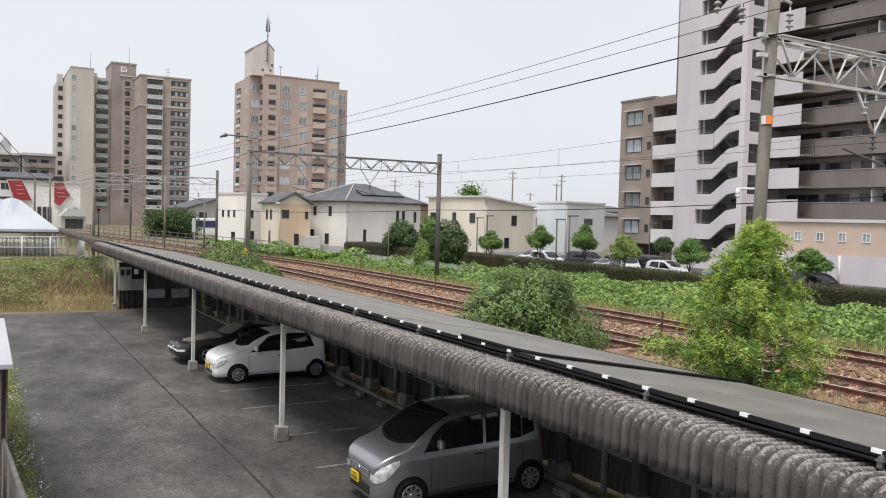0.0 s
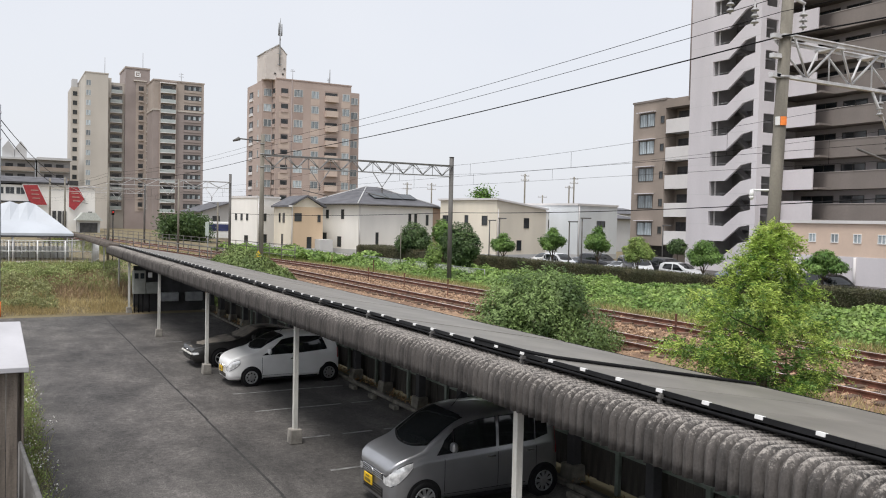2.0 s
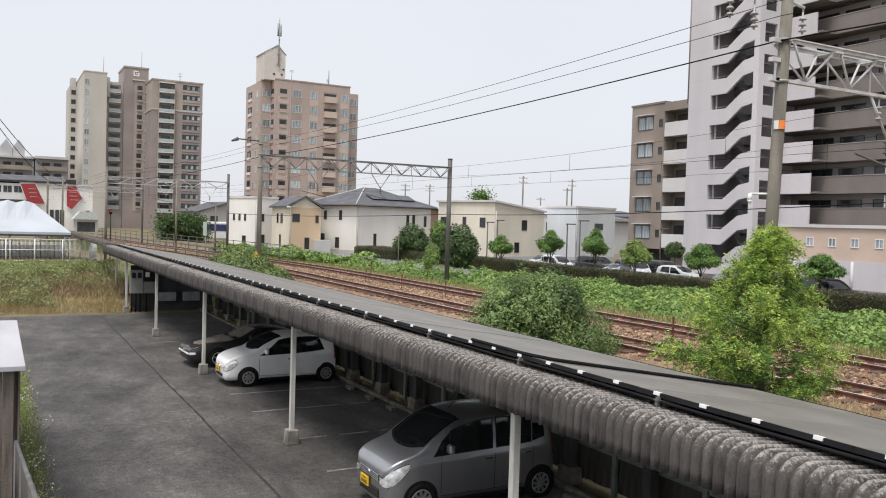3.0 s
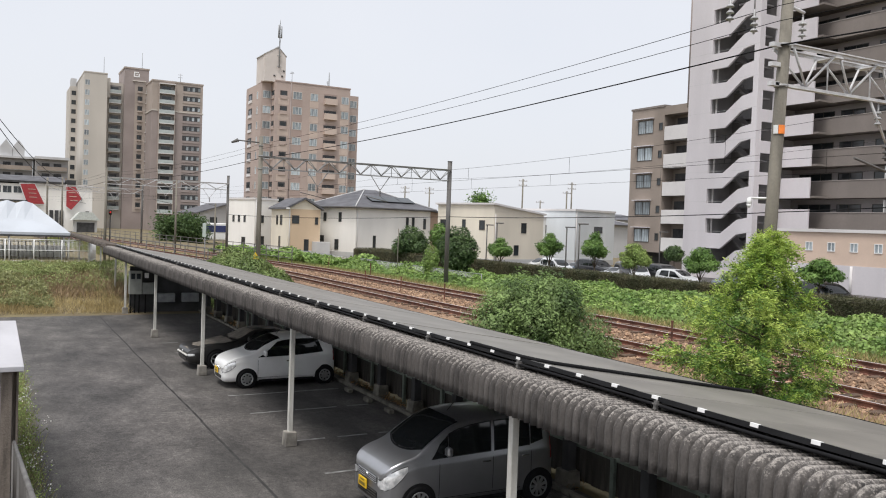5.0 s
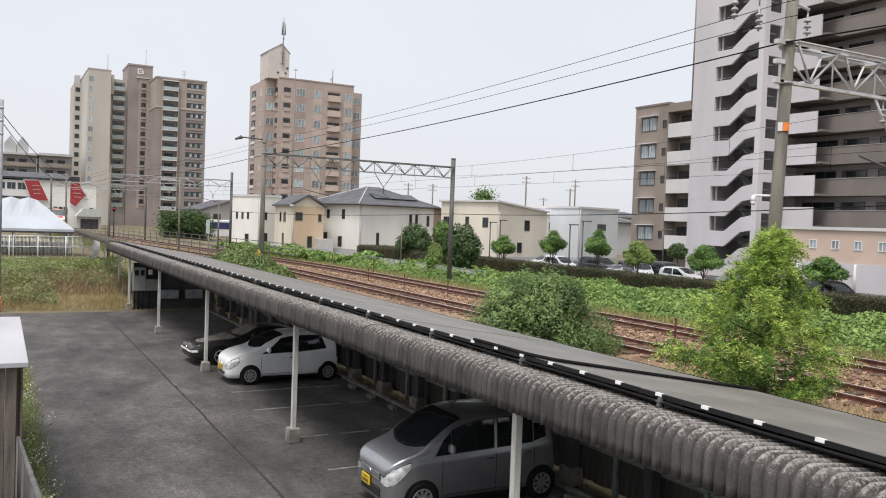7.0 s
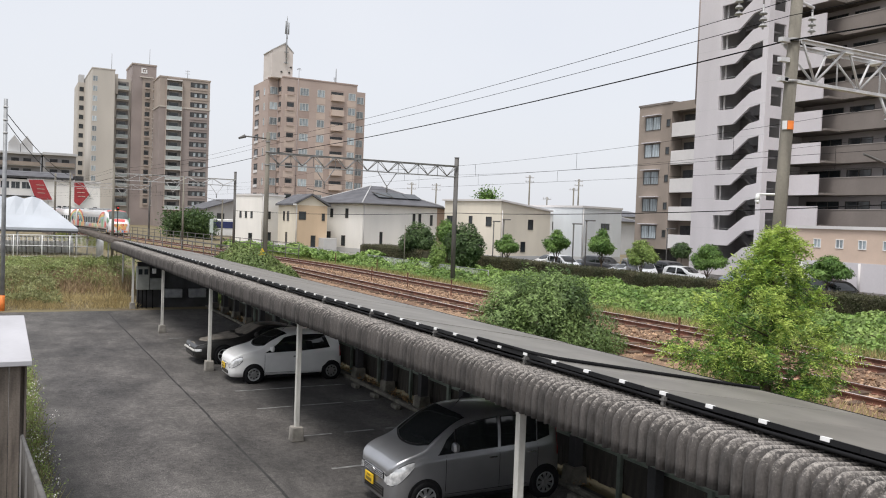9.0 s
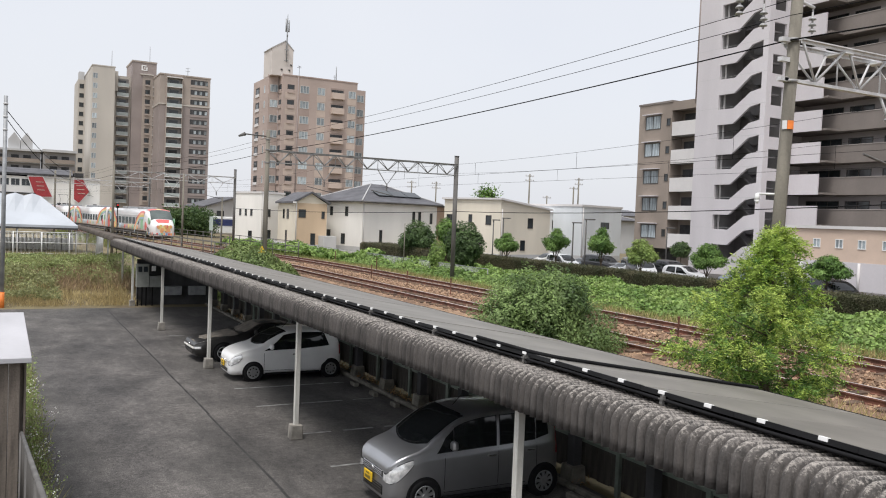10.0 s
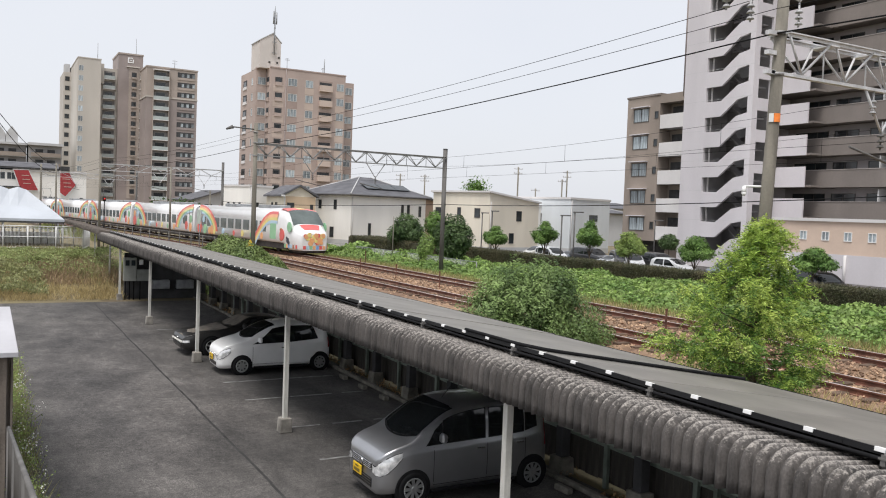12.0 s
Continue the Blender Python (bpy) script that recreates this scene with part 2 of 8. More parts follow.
def prism(bm, poly, axis, a, b, mi=0):
    """A polygon (pairs) pushed along an axis from a to b."""
    def place(p, t):
        return {"x": (t, p[0], p[1]), "y": (p[0], t, p[1]), "z": (p[0], p[1], t)}[axis]
    A, B = [bm.verts.new(place(p, a)) for p in poly], [bm.verts.new(place(p, b)) for p in poly]
    fs = [bm.faces.new(A[::-1]), bm.faces.new(B)]
    n = len(poly)
    for i in range(n):
        fs.append(bm.faces.new((A[i], A[(i + 1) % n], B[(i + 1) % n], B[i])))
    for f in fs:
        f.material_index = mi


def mesh_of(name, bm, mats, bevel=0.0, smooth=False):
    bmesh.ops.recalc_face_normals(bm, faces=bm.faces)
    if bevel:
        bmesh.ops.bevel(bm, geom=list(bm.edges), offset=bevel, segments=1, affect="EDGES", clamp_overlap=True)
    me = bpy.data.meshes.new(name)
    bm.to_mesh(me)
    bm.free()
    for m in (mats if isinstance(mats, (list, tuple)) else [mats]):
        me.materials.append(m)
    if smooth:
        me.shade_smooth()
    return me


def part(name, bm, material, parent, label="", bevel=0.0, smooth=False):
    ob = new(name, mesh_of(name, bm, material, bevel, smooth))
    ob.parent = parent
    if label:
        ob["label"] = label
    return ob


def put(name, me, parent, m=None, label=""):
    """One more object on a shared mesh."""
    ob = new(name, me)
    ob.parent = parent
    if m is not None:
        ob.matrix_basis = m
    if label:
        ob["label"] = label
    return ob


def thing(name, label, category, group="", kind="", m=None):
    ob = tagged(new(name), label, category, group, kind)
    if m is not None:
        ob.matrix_basis = m
    return ob


def raw(name, verts, faces, material, smooth=False):
    me = bpy.data.meshes.new(name)
    me.from_pydata(verts, [], faces)
    me.materials.append(material)
    if smooth:
        me.shade_smooth()
    return me


def blades(name, pts, size, material, aspect=0.45, droop=0.3, upright=0.0, seed=1, out=None, face=None):
    """A mesh of many small leaves: a folded rhombus at every point. out: the way they point; face: the way their upper sides look, one vector a point."""
    rng = np.random.default_rng(seed)
    pts = np.asarray(pts, float)
    n = len(pts)
    d = rng.normal(size=(n, 3))
    if out is not None:
        d += 1.0 * np.asarray(out)
    d[:, 2] = d[:, 2] * (1 - upright) + upright * 2.5 - droop
    d /= np.linalg.norm(d, axis=1, keepdims=True)
    if face is not None:
        nf = np.asarray(face, float) + rng.normal(0, 0.38, (n, 3))
        nf /= np.linalg.norm(nf, axis=1, keepdims=True)
        d -= nf * np.sum(d * nf, axis=1, keepdims=True)
        d /= np.linalg.norm(d, axis=1, keepdims=True)
    s = np.cross(d, rng.normal(size=(n, 3)) if face is None else nf)
    s /= np.linalg.norm(s, axis=1, keepdims=True)
    nn = np.cross(d, s)
    L = size * rng.uniform(0.6, 1.3, (n, 1))
    w = L * aspect * 0.5
    a, c = pts, pts + d * L
    mid = pts + d * L * 0.45 - nn * w * 0.25
    v = np.stack([a, mid + s * w, c, mid - s * w], 1).reshape(-1, 3)
    me = bpy.data.meshes.new(name)
    me.vertices.add(4 * n)
    me.vertices.foreach_set("co", v.ravel())
    me.loops.add(4 * n)
    me.loops.foreach_set("vertex_index", np.arange(4 * n, dtype=np.int32))
    me.polygons.add(n)
    me.polygons.foreach_set("loop_start", np.arange(0, 4 * n, 4, dtype=np.int32))
    me.update(calc_edges=True)
    me.validate()
    me.materials.append(material)
    return me


# ---- the land ----
def bend(y):
    """How far the tracks lie off their straight line at y."""
    if y < 46:
        return 0.0
    if y < 62:
        return -0.115 * (y - 46) ** 2 / 32
    return -0.92 - 0.115 * (y - 62)


NEAR, FAR, RAILTOP = 16.05, 19.95, 1.7


def land(x, y):
    """Height of the ground."""
    xs = x - bend(y)
    lot = -0.03
    if y > 43.2:
        lot = min(1.0, (y - 43.2) * 0.05)
    base = np.interp(xs, [10.0, 10.6, 12.6, 13.6, 22.6, 24.5, 30, 35, 37], [0, 0.1, 0.9, 1.36, 1.36, 1.15, 1.15, 1.0, 0.7])
    if xs < 10:
        return lot
    low = lot * np.interp(xs, [10, 13], [1, 0])
    return float(max(base, low))


def ground():
    xs = np.concatenate([[-2500, -600, -200, -80, -40, -20, -10, -4], np.arange(0, 38, 1.0), [40, 46, 60, 90, 150, 300, 700, 2500]])
    ys = np.concatenate([[-2500, -500, -100, -30], np.arange(-10, 150, 2.0), [160, 180, 220, 300, 500, 1000, 2800]])
    verts, faces = [], []
    for j, y in enumerate(ys):
        for i, x in enumerate(xs):
            verts.append((x, y, land(x, min(y, 150)) + (0.06 * noise.noise(Vector((x * 0.4, y * 0.4, 0))) if 10 < x < 36 or y > 46 else 0)))
    w = len(xs)
    for j in range(len(ys) - 1):
        for i in range(w - 1):
            faces.append((j * w + i, j * w + i + 1, (j + 1) * w + i + 1, (j + 1) * w + i))
    ob = new("ground", raw("ground", verts, faces, SOIL, True))
    tagged(ob, "bare brown earth under weeds, ballast and paving", "ground", kind="structure")


ground()


def lot():
    bm = bmesh.new()
    box(bm, -6, 9.8, -14, 43.2, -0.12, 0.0)
    ob = tagged(part("pavement", bm, ASPHALT, None), "worn grey asphalt of a car park with patched seams", "pavement", kind="structure")
    for y in (2.5, 5, 7.5, 10, 15, 17.5, 20.4, 22.65, 30.5, 33):
        bm = bmesh.new()
        x = 5.75
        while x < 9.0:
            n = random.uniform(0.5, 1.4)
            box(bm, x, min(x + n, 9.0), y - 0.04, y + 0.04, 0.002, 0.006)
            x += n + random.choice((0.03, 0.05, 0.3))
        part("parking_line", bm, LINEP, ob, "faded white parking line")
    bm = bmesh.new()
    y = -10
    while y < 42:
        box(bm, 4.43 + 0.012 * math.sin(y), 4.485 + 0.012 * math.sin(y), y, y + 2.0, 0.002, 0.004)
        y += 2
    part("seam", bm, mat("seam_tar", (0.035, 0.034, 0.033), 0.9, vary=0.3, scale=2, fine=20), ob, "dark tar seam in the asphalt")
    # parking lot beyond the railway
    bm = bmesh.new()
    box(bm, 37.2, 61.8, 20, 90, 0.6, 0.76)
    tagged(part("pavement", bm, ASPHALT, None), "grey asphalt car park behind a clipped hedge", "pavement", kind="structure")


lot()


# ---- railway ----
def railway():
    ys = [-40 + 2.0 * i for i in range(44)] + [50 + 2 * i for i in range(56)]
    verts, faces = [], []
    for y in ys:
        for dx, dz in ((-2.6, -0.25), (-1.7, 0.1), (-1.0, 0.2), (0, 0.2), (1.0, 0.2), (1.9, 0.14), (2.9, 0.2), (3.9, 0.2), (4.9, 0.2), (5.6, 0.1), (6.6, -0.25)):
            verts.append((NEAR + dx + bend(y), y, 1.34 + dz + 0.03 * noise.noise(Vector((dx * 2, y, 3)))))
    for j in range(len(ys) - 1):
        for i in range(10):
            faces.append((j * 11 + i, j * 11 + i + 1, (j + 1) * 11 + i + 1, (j + 1) * 11 + i))
    bed = tagged(new("ballast", raw("ballast", verts, faces, BALLAST, True)), "rust-brown crushed stone ballast under two tracks", "ballast", kind="structure")
    # loose stones on top, where the track passes nearest
    rng = np.random.default_rng(5)
    V, Fc = [], []
    for i in range(26000):
        y = 4 + 52 * rng.random() ** 1.3
        dx = rng.uniform(-2.3, 6.2)
        z = 1.54 if -1 < dx < 5 else 1.54 - 0.25 * ((-1 - dx) if dx < 0 else (dx - 5))
        s = rng.uniform(0.025, 0.065)
        c = np.array([NEAR + dx + bend(y), y, z])
        o = len(V)
        for q in ((1, 0, 0), (-1, 0, 0), (0, 1, 0), (0, -1, 0), (0, 0, 0.9), (0, 0, -0.9)):
            V.append(tuple(c + s * (np.array(q) + rng.normal(0, 0.25, 3))))
        for q in ((0, 2, 4), (2, 1, 4), (1, 3, 4), (3, 0, 4), (2, 0, 5), (1, 2, 5), (3, 1, 5), (0, 3, 5)):
            Fc.append(tuple(o + k for k in q))
    st = tagged(new("ballast_stones", raw("ballast_stones", V, Fc, STONE)), "loose angular brown and grey ballast stones", "stones", kind="stuff")
    # sleepers and rails
    bm = bmesh.new()
    box(bm, -1.0, 1.0, -0.11, 0.11, -0.1, 0.06)
    sl = mesh_of("sleeper", bm, SLEEPER, 0.012)
    for cx, label in ((NEAR, "near track of rusty rails on timber sleepers"), (FAR, "second track of rusty rails on timber sleepers")):
        tr = thing("railway_track", label, "railway track", "tracks", "structure")
        for i in range(120):
            y = -2 + 0.66 * i
            put("sleeper", sl, tr, pose(cx + bend(y) + random.uniform(-0.03, 0.03), y, 1.53, 0, 0, random.uniform(-1, 1)))
        for s in (-0.5675, 0.5675):
            prof = [(-0.065, 0), (0.065, 0), (0.065, 0.012), (0.012, 0.03), (0.012, 0.11), (0.034, 0.118), (0.034, 0.15), (-0.034, 0.15), (-0.034, 0.118), (-0.012, 0.11), (-0.012, 0.03), (-0.065, 0.012)]
            yr = [-40, 0, 20, 40, 46] + [46 + 2 * i for i in range(1, 10)] + [80, 120, 200, 320]
            V = [(cx + s + bend(y) + px, y, RAILTOP - 0.15 + pz) for y in yr for px, pz in prof]
            Fc, k = [], len(prof)
            for j in range(len(yr) - 1):
                for i in range(k):
                    Fc.append((j * k + i, j * k + (i + 1) % k, (j + 1) * k + (i + 1) % k, (j + 1) * k + i))
            me = raw("rail", V, Fc, RUST)
            me.materials.append(RAILHEAD)
            for f in me.polygons:
                if f.index % k == 6:
                    f.material_index = 1
            put("rail", me, tr, None, "rusty steel rail with a polished head")
    # short marker stakes between and beside the tracks
    for x, y in ((18.1, 42.0), (18.1, 37.4), (18.1, 32.8), (18.1, 18.4), (21.9, 50), (22.0, 58)):
        bm = bmesh.new()
        box(bm, x - 0.022, x + 0.022, y - 0.022, y + 0.022, 1.3, 2.25)
        box(bm, x - 0.03, x + 0.03, y - 0.03, y + 0.03, 2.25, 2.3)
        tagged(part("marker_stake", bm, RUST, None), "short rusty marker stake beside the track", "stake", "track stakes")


railway()


# ---- carport ----
POST_Y = [34.66 - 8.73 * k for k in range(-1, 6)]
ROOF_Y0, ROOF_Y1 = -8.0, 51.0


def carport():
    cp = thing("carport", "long carport of weathered corrugated slate with a curved eave", "carport")
    # posts with concrete feet, front and back
    for y in POST_Y:
        bm = bmesh.new()
        box(bm, 5.69, 5.79, y - 0.05, y + 0.05, 0.3, 2.82)
        p = part("post", bm, POSTW, cp, "slim white painted steel post", 0.006)
        bm = bmesh.new()
        prism(bm, [(5.6, 0), (5.88, 0), (5.86, 0.32), (5.62, 0.32)], "y", y - 0.13, y + 0.13)
        part("footing", bm, FOOTCONC, p, "square concrete footing", 0.015)
        bm = bmesh.new()
        box(bm, 9.5, 9.58, y - 0.04, y + 0.04, 0.0, 2.2)
        part("post", bm, GREENP, cp, "dull green steel post", 0.005)
        # rafter
        bm = bmesh.new()
        prism(bm, [(5.62, 2.77), (5.62, 2.87), (9.8, 2.23), (9.8, 2.13)], "y", y - 0.04, y + 0.04)
        part("rafter", bm, POSTW, cp)
    for x, z in ((5.74, 2.87), (7.1, 2.66), (8.4, 2.45), (9.6, 2.26)):
        bm = bmesh.new()
        box(bm, x - 0.04, x + 0.04, ROOF_Y0, ROOF_Y1, z, z + 0.09)
        part("purlin", bm, GREYSTEEL, cp)
    # corrugated sheets, seven waves wide, each curved down at the eave
    prof = [(5.5, 2.66), (5.5, 2.78), (5.5, 2.9)]
    for k in range(1, 7):
        a = math.pi - k * math.radians(99) / 6
        prof.append((5.69 + 0.19 * math.cos(a), 2.915 + 0.19 * math.sin(a)))
    x0, z0 = prof[-1]
    prof += [(6.0, z0 - 0.03), (6.3, z0 - 0.07), (6.7, z0 - 0.13), (9.95, z0 - 0.68)]
    nrm = []
    for i in range(len(prof)):
        (xa, za), (xb, zb) = prof[max(i - 1, 0)], prof[min(i + 1, len(prof) - 1)]
        l = math.hypot(xb - xa, zb - za)
        nrm.append((-(zb - za) / l, (xb - xa) / l))
    pitch, waves, seg = 0.13, 7, 12
    width = pitch * waves
    meshes = []
    for variant in range(5):
        V, Fc = [], []
        n = waves * seg
        for layer in (0, 1):
            for j in range(n + 1):
                y = j / seg * pitch
                c = abs(math.cos(math.pi * j / seg))
                h = 0.084 * c ** 0.62 - 0.055
                for i, ((px, pz), (nx, nz)) in enumerate(zip(prof, nrm)):
                    wob = 0.004 * noise.noise(Vector((px * 3, y * 4, pz * 5 + 9 * variant)))
                    if i == 0:
                        pz += 0.02 * noise.noise(Vector((y * 9, variant * 7.0, 1)))
                    V.append((px + nx * (h + wob - 0.007 * layer), y, pz + nz * (h + wob - 0.007 * layer)))
        k, off = len(prof), (n + 1) * len(prof)
        for j in range(n):
            for i in range(k - 1):
                q = (j * k + i, (j + 1) * k + i, (j + 1) * k + i + 1, j * k + i + 1)
                Fc.append(q)
                Fc.append(tuple(off + t for t in q[::-1]))
            Fc.append((j * k, off + j * k, off + (j + 1) * k, (j + 1) * k))
        meshes.append(raw("roof_sheet", V, Fc, SLATE, True))
    y, i = ROOF_Y0, 0
    while y < ROOF_Y1 - 0.1:
        r = random.Random(i)
        put("roof_sheet", meshes[i % 5], cp, pose(r.uniform(-0.004, 0.004), y, r.uniform(-0.004, 0.004), 0, 0, 0))
        y += width
        i += 1
    return cp


carport()


def panels():
    """Thin dark panels on the carport roof, held by a black rail with small white tags along its front."""
    sx, sz, ex, ez = 6.12, 3.22, 9.9, 2.605
    rake = math.degrees(math.atan2(ez - sz, ex - sx))
    length = math.hypot(ex - sx, ez - sz)
    w = 1.28
    bm = bmesh.new()
    box(bm, 0.012, length, -w / 2 + 0.004, w / 2 - 0.004, -0.03, 0.0)
    glass = mesh_of("glass", bm, PANEL, 0.003)
    bm = bmesh.new()
    box(bm, -0.03, 0.012, -w / 2 + 0.002, w / 2 - 0.002, -0.045, 0.006)
    frm = mesh_of("frame", bm, BLACK)
    bm = bmesh.new()
    box(bm, length, length + 0.03, -w / 2 + 0.002, w / 2 - 0.002, -0.045, 0.008)
    frb = mesh_of("frame", bm, BLACK)
    bm = bmesh.new()
    box(bm, -0.042, 0.006, -0.045, 0.045, -0.026, 0.012)
    tag = mesh_of("tag", bm, WHITE, 0.003)
    bm = bmesh.new()
    box(bm, -0.05, -0.01, -0.02, 0.02, -0.14, -0.035)
    box(bm, -0.09, 0.1, -0.02, 0.02, -0.12, -0.035)
    box(bm, -0.1, -0.03, -0.035, 0.035, -0.075, -0.06)
    tube(bm, [(-0.07, 0, -0.12), (-0.07, 0, -0.02)], 0.012, 6)
    clip = mesh_of("bracket", bm, STEELP)
    i, y = 0, -7.0 + 0.26
    while y < 50.3:
        p = thing("solar_panel", "thin dark grey solar panel on a carport roof", "solar panel", "panels on the carport", m=pose(sx, y, sz + random.uniform(-0.004, 0.004), 0, -rake, 0))
        put("glass", glass, p)
        put("frame", frm, p, None, "black aluminium frame")
        put("frame", frb, p, None, "black aluminium frame")
        for dy in (-0.32, 0.32):
            put("tag", tag, p, pose(0, dy, 0), "small white tag")
        if i % 2 == 0:
            put("bracket", clip, p, pose(0, 0.25, 0))
        y += w
        i += 1
    # black conduit under the front edge and a loose hose across the panels
    bm = bmesh.new()
    tube(bm, [(6.06, -7 + 1.5 * k, 3.15 + 0.008 * math.sin(k * 2.1)) for k in range(38)], 0.018, 8)
    tagged(part("conduit", bm, RUBBER, None), "black cable conduit along the panel edge", "conduit")
    bm = bmesh.new()
    pts = []
    for k in range(25):
        t = k / 24
        x = 6.1 + 3.75 * max(0.0, t - 0.22) ** 1.2 / 0.78 ** 1.2
        pts.append((x, 10.2 - 1.65 * min(1, t / 0.3) ** 0.7 - 0.2 * t, sz + (x - sx) * (ez - sz) / (ex - sx) + 0.03))
    tube(bm, pts, 0.024, 8)
    tagged(part("hose", bm, RUBBER, None), "black hose lying across the panels", "hose")


panels()


def back_fence():
    """The dark boarded fence behind the parking spaces, on a concrete kerb with dry litter."""
    fe = thing("fence", "dark weathered board fence with green posts behind the parking spaces", "fence")
    bm = bmesh.new()
    box(bm, -0.012, 0.012, -0.09, 0.09, -0.1, 1.55)
    board = mesh_of("board", bm, FENCEB, 0.003)
    y = -6.0
    while y < 43:
        put("board", board, fe, pose(10.05 + random.uniform(-0.006, 0.006), y, 0.2 + random.uniform(-0.02, 0.02), random.uniform(-0.4, 0.4)))
        y += 0.19
    y = -6
    while y < 43.5:
        bm = bmesh.new()
        box(bm, 9.92, 10.0, y - 0.05, y + 0.05, 0.0, 1.95)
        part("post", bm, GREENP, fe, "dull green steel post", 0.006)
        bm = bmesh.new()
        box(bm, 9.66, 9.86, y + 0.95, y + 1.15, 0.3, 2.15)
        stout = part("post", bm, DARK, fe, "stout dark post", 0.01)
        bm = bmesh.new()
        prism(bm, [(9.56, 0), (9.92, 0), (9.89, 0.34), (9.6, 0.34)], "y", y + 0.86, y + 1.24)
        part("footing", bm, OLDCONC, stout, "mossy concrete footing", 0.015)
        y += 2.18
    for z in (0.75, 1.5):
        bm = bmesh.new()
        box(bm, 9.97, 10.03, -6, 43.3, z, z + 0.06)
        part("rail", bm, GREENP, fe)
    bm = bmesh.new()
    tube(bm, [(9.62, -6, 0.98), (9.62, 43, 0.98)], 0.028, 6)
    part("pipe_rail", bm, GREENP, fe, "pale green pipe rail")
    bm = bmesh.new()
    for k in range(25):
        box(bm, 9.4, 9.52, -6 + 2 * k, -4.02 + 2 * k, 0.0, 0.09)
    tagged(part("kerb", bm, OLDCONC, None, bevel=0.012), "low concrete kerb in front of the fence", "kerb", kind="structure")
    pts = []
    rng = np.random.default_rng(4)
    for k in range(3200):
        y = rng.uniform(-6, 43)
        if noise.noise(Vector((y * 0.9, 3.0, 0))) > -0.05:
            pts.append((rng.uniform(9.56, 9.95), y, rng.uniform(0.02, 0.12)))
    tagged(new("dry_litter", blades("dry_litter", pts, 0.12, LITTER, 0.3, 0.1, 0.0, 6)), "dry leaves and straw behind the kerb", "litter", kind="stuff")
    bm = bmesh.new()
    box(bm, -0.07, 0.07, -0.19, 0.19, 0, 0.11)
    stop = mesh_of("wheel_stop", bm, OLDCONC, 0.02)
    for y in (3.4, 4.8, 6.0, 7.2, 8.6, 9.8, 11.6, 13.8, 16.0, 17.6, 19.3, 20.7, 22.1, 23.8, 26.4, 28.3):
        ob = new("wheel_stop", stop)
        ob.matrix_basis = pose(9.12, y, 0, 0, 0, random.uniform(-4, 4))
        tagged(ob, "low grey concrete wheel stop on the asphalt", "wheel stop", "wheel stops")


back_fence()


# ---- cars ----
def smooth_row(xs, ys):
    """A monotone smooth curve through rows of numbers."""
    xs, ys = np.asarray(xs, float), np.asarray(ys, float)
    h, dy = np.diff(xs), np.diff(ys) / np.diff(xs)
    m = np.zeros(len(xs))
    m[0], m[-1] = dy[0], dy[-1]
    for i in range(1, len(xs) - 1):
        if dy[i - 1] * dy[i] > 0:
            a, b = 2 * h[i] + h[i - 1], h[i] + 2 * h[i - 1]
            m[i] = (a + b) / (a / dy[i - 1] + b / dy[i])

    def f(x):
        x = min(max(x, xs[0]), xs[-1])
        i = min(int(np.searchsorted(xs, x, "right")) - 1, len(h) - 1)
        t = (x - xs[i]) / h[i]
        return float((1 + 2 * t) * (1 - t) ** 2 * ys[i] + t * (1 - t) ** 2 * h[i] * m[i] + t * t * (3 - 2 * t) * ys[i + 1] + t * t * (t - 1) * h[i] * m[i + 1])
    return f


def front_plate(c, py):
    bm = bmesh.new()
    box(bm, -0.045, -0.022, py - 0.165, py + 0.165, 0.385, 0.55)
    plate = part("number_plate", bm, YELLOW, c, "yellow number plate with dark bars", 0.004)
    bm = bmesh.new()
    box(bm, -0.048, -0.044, py - 0.12, py + 0.12, 0.415, 0.47)
    box(bm, -0.048, -0.044, py - 0.07, py + 0.07, 0.5, 0.525)
    part("plate_bars", bm, mat("plate_ink", (0.2, 0.14, 0.02), 0.6, bump=0), plate)


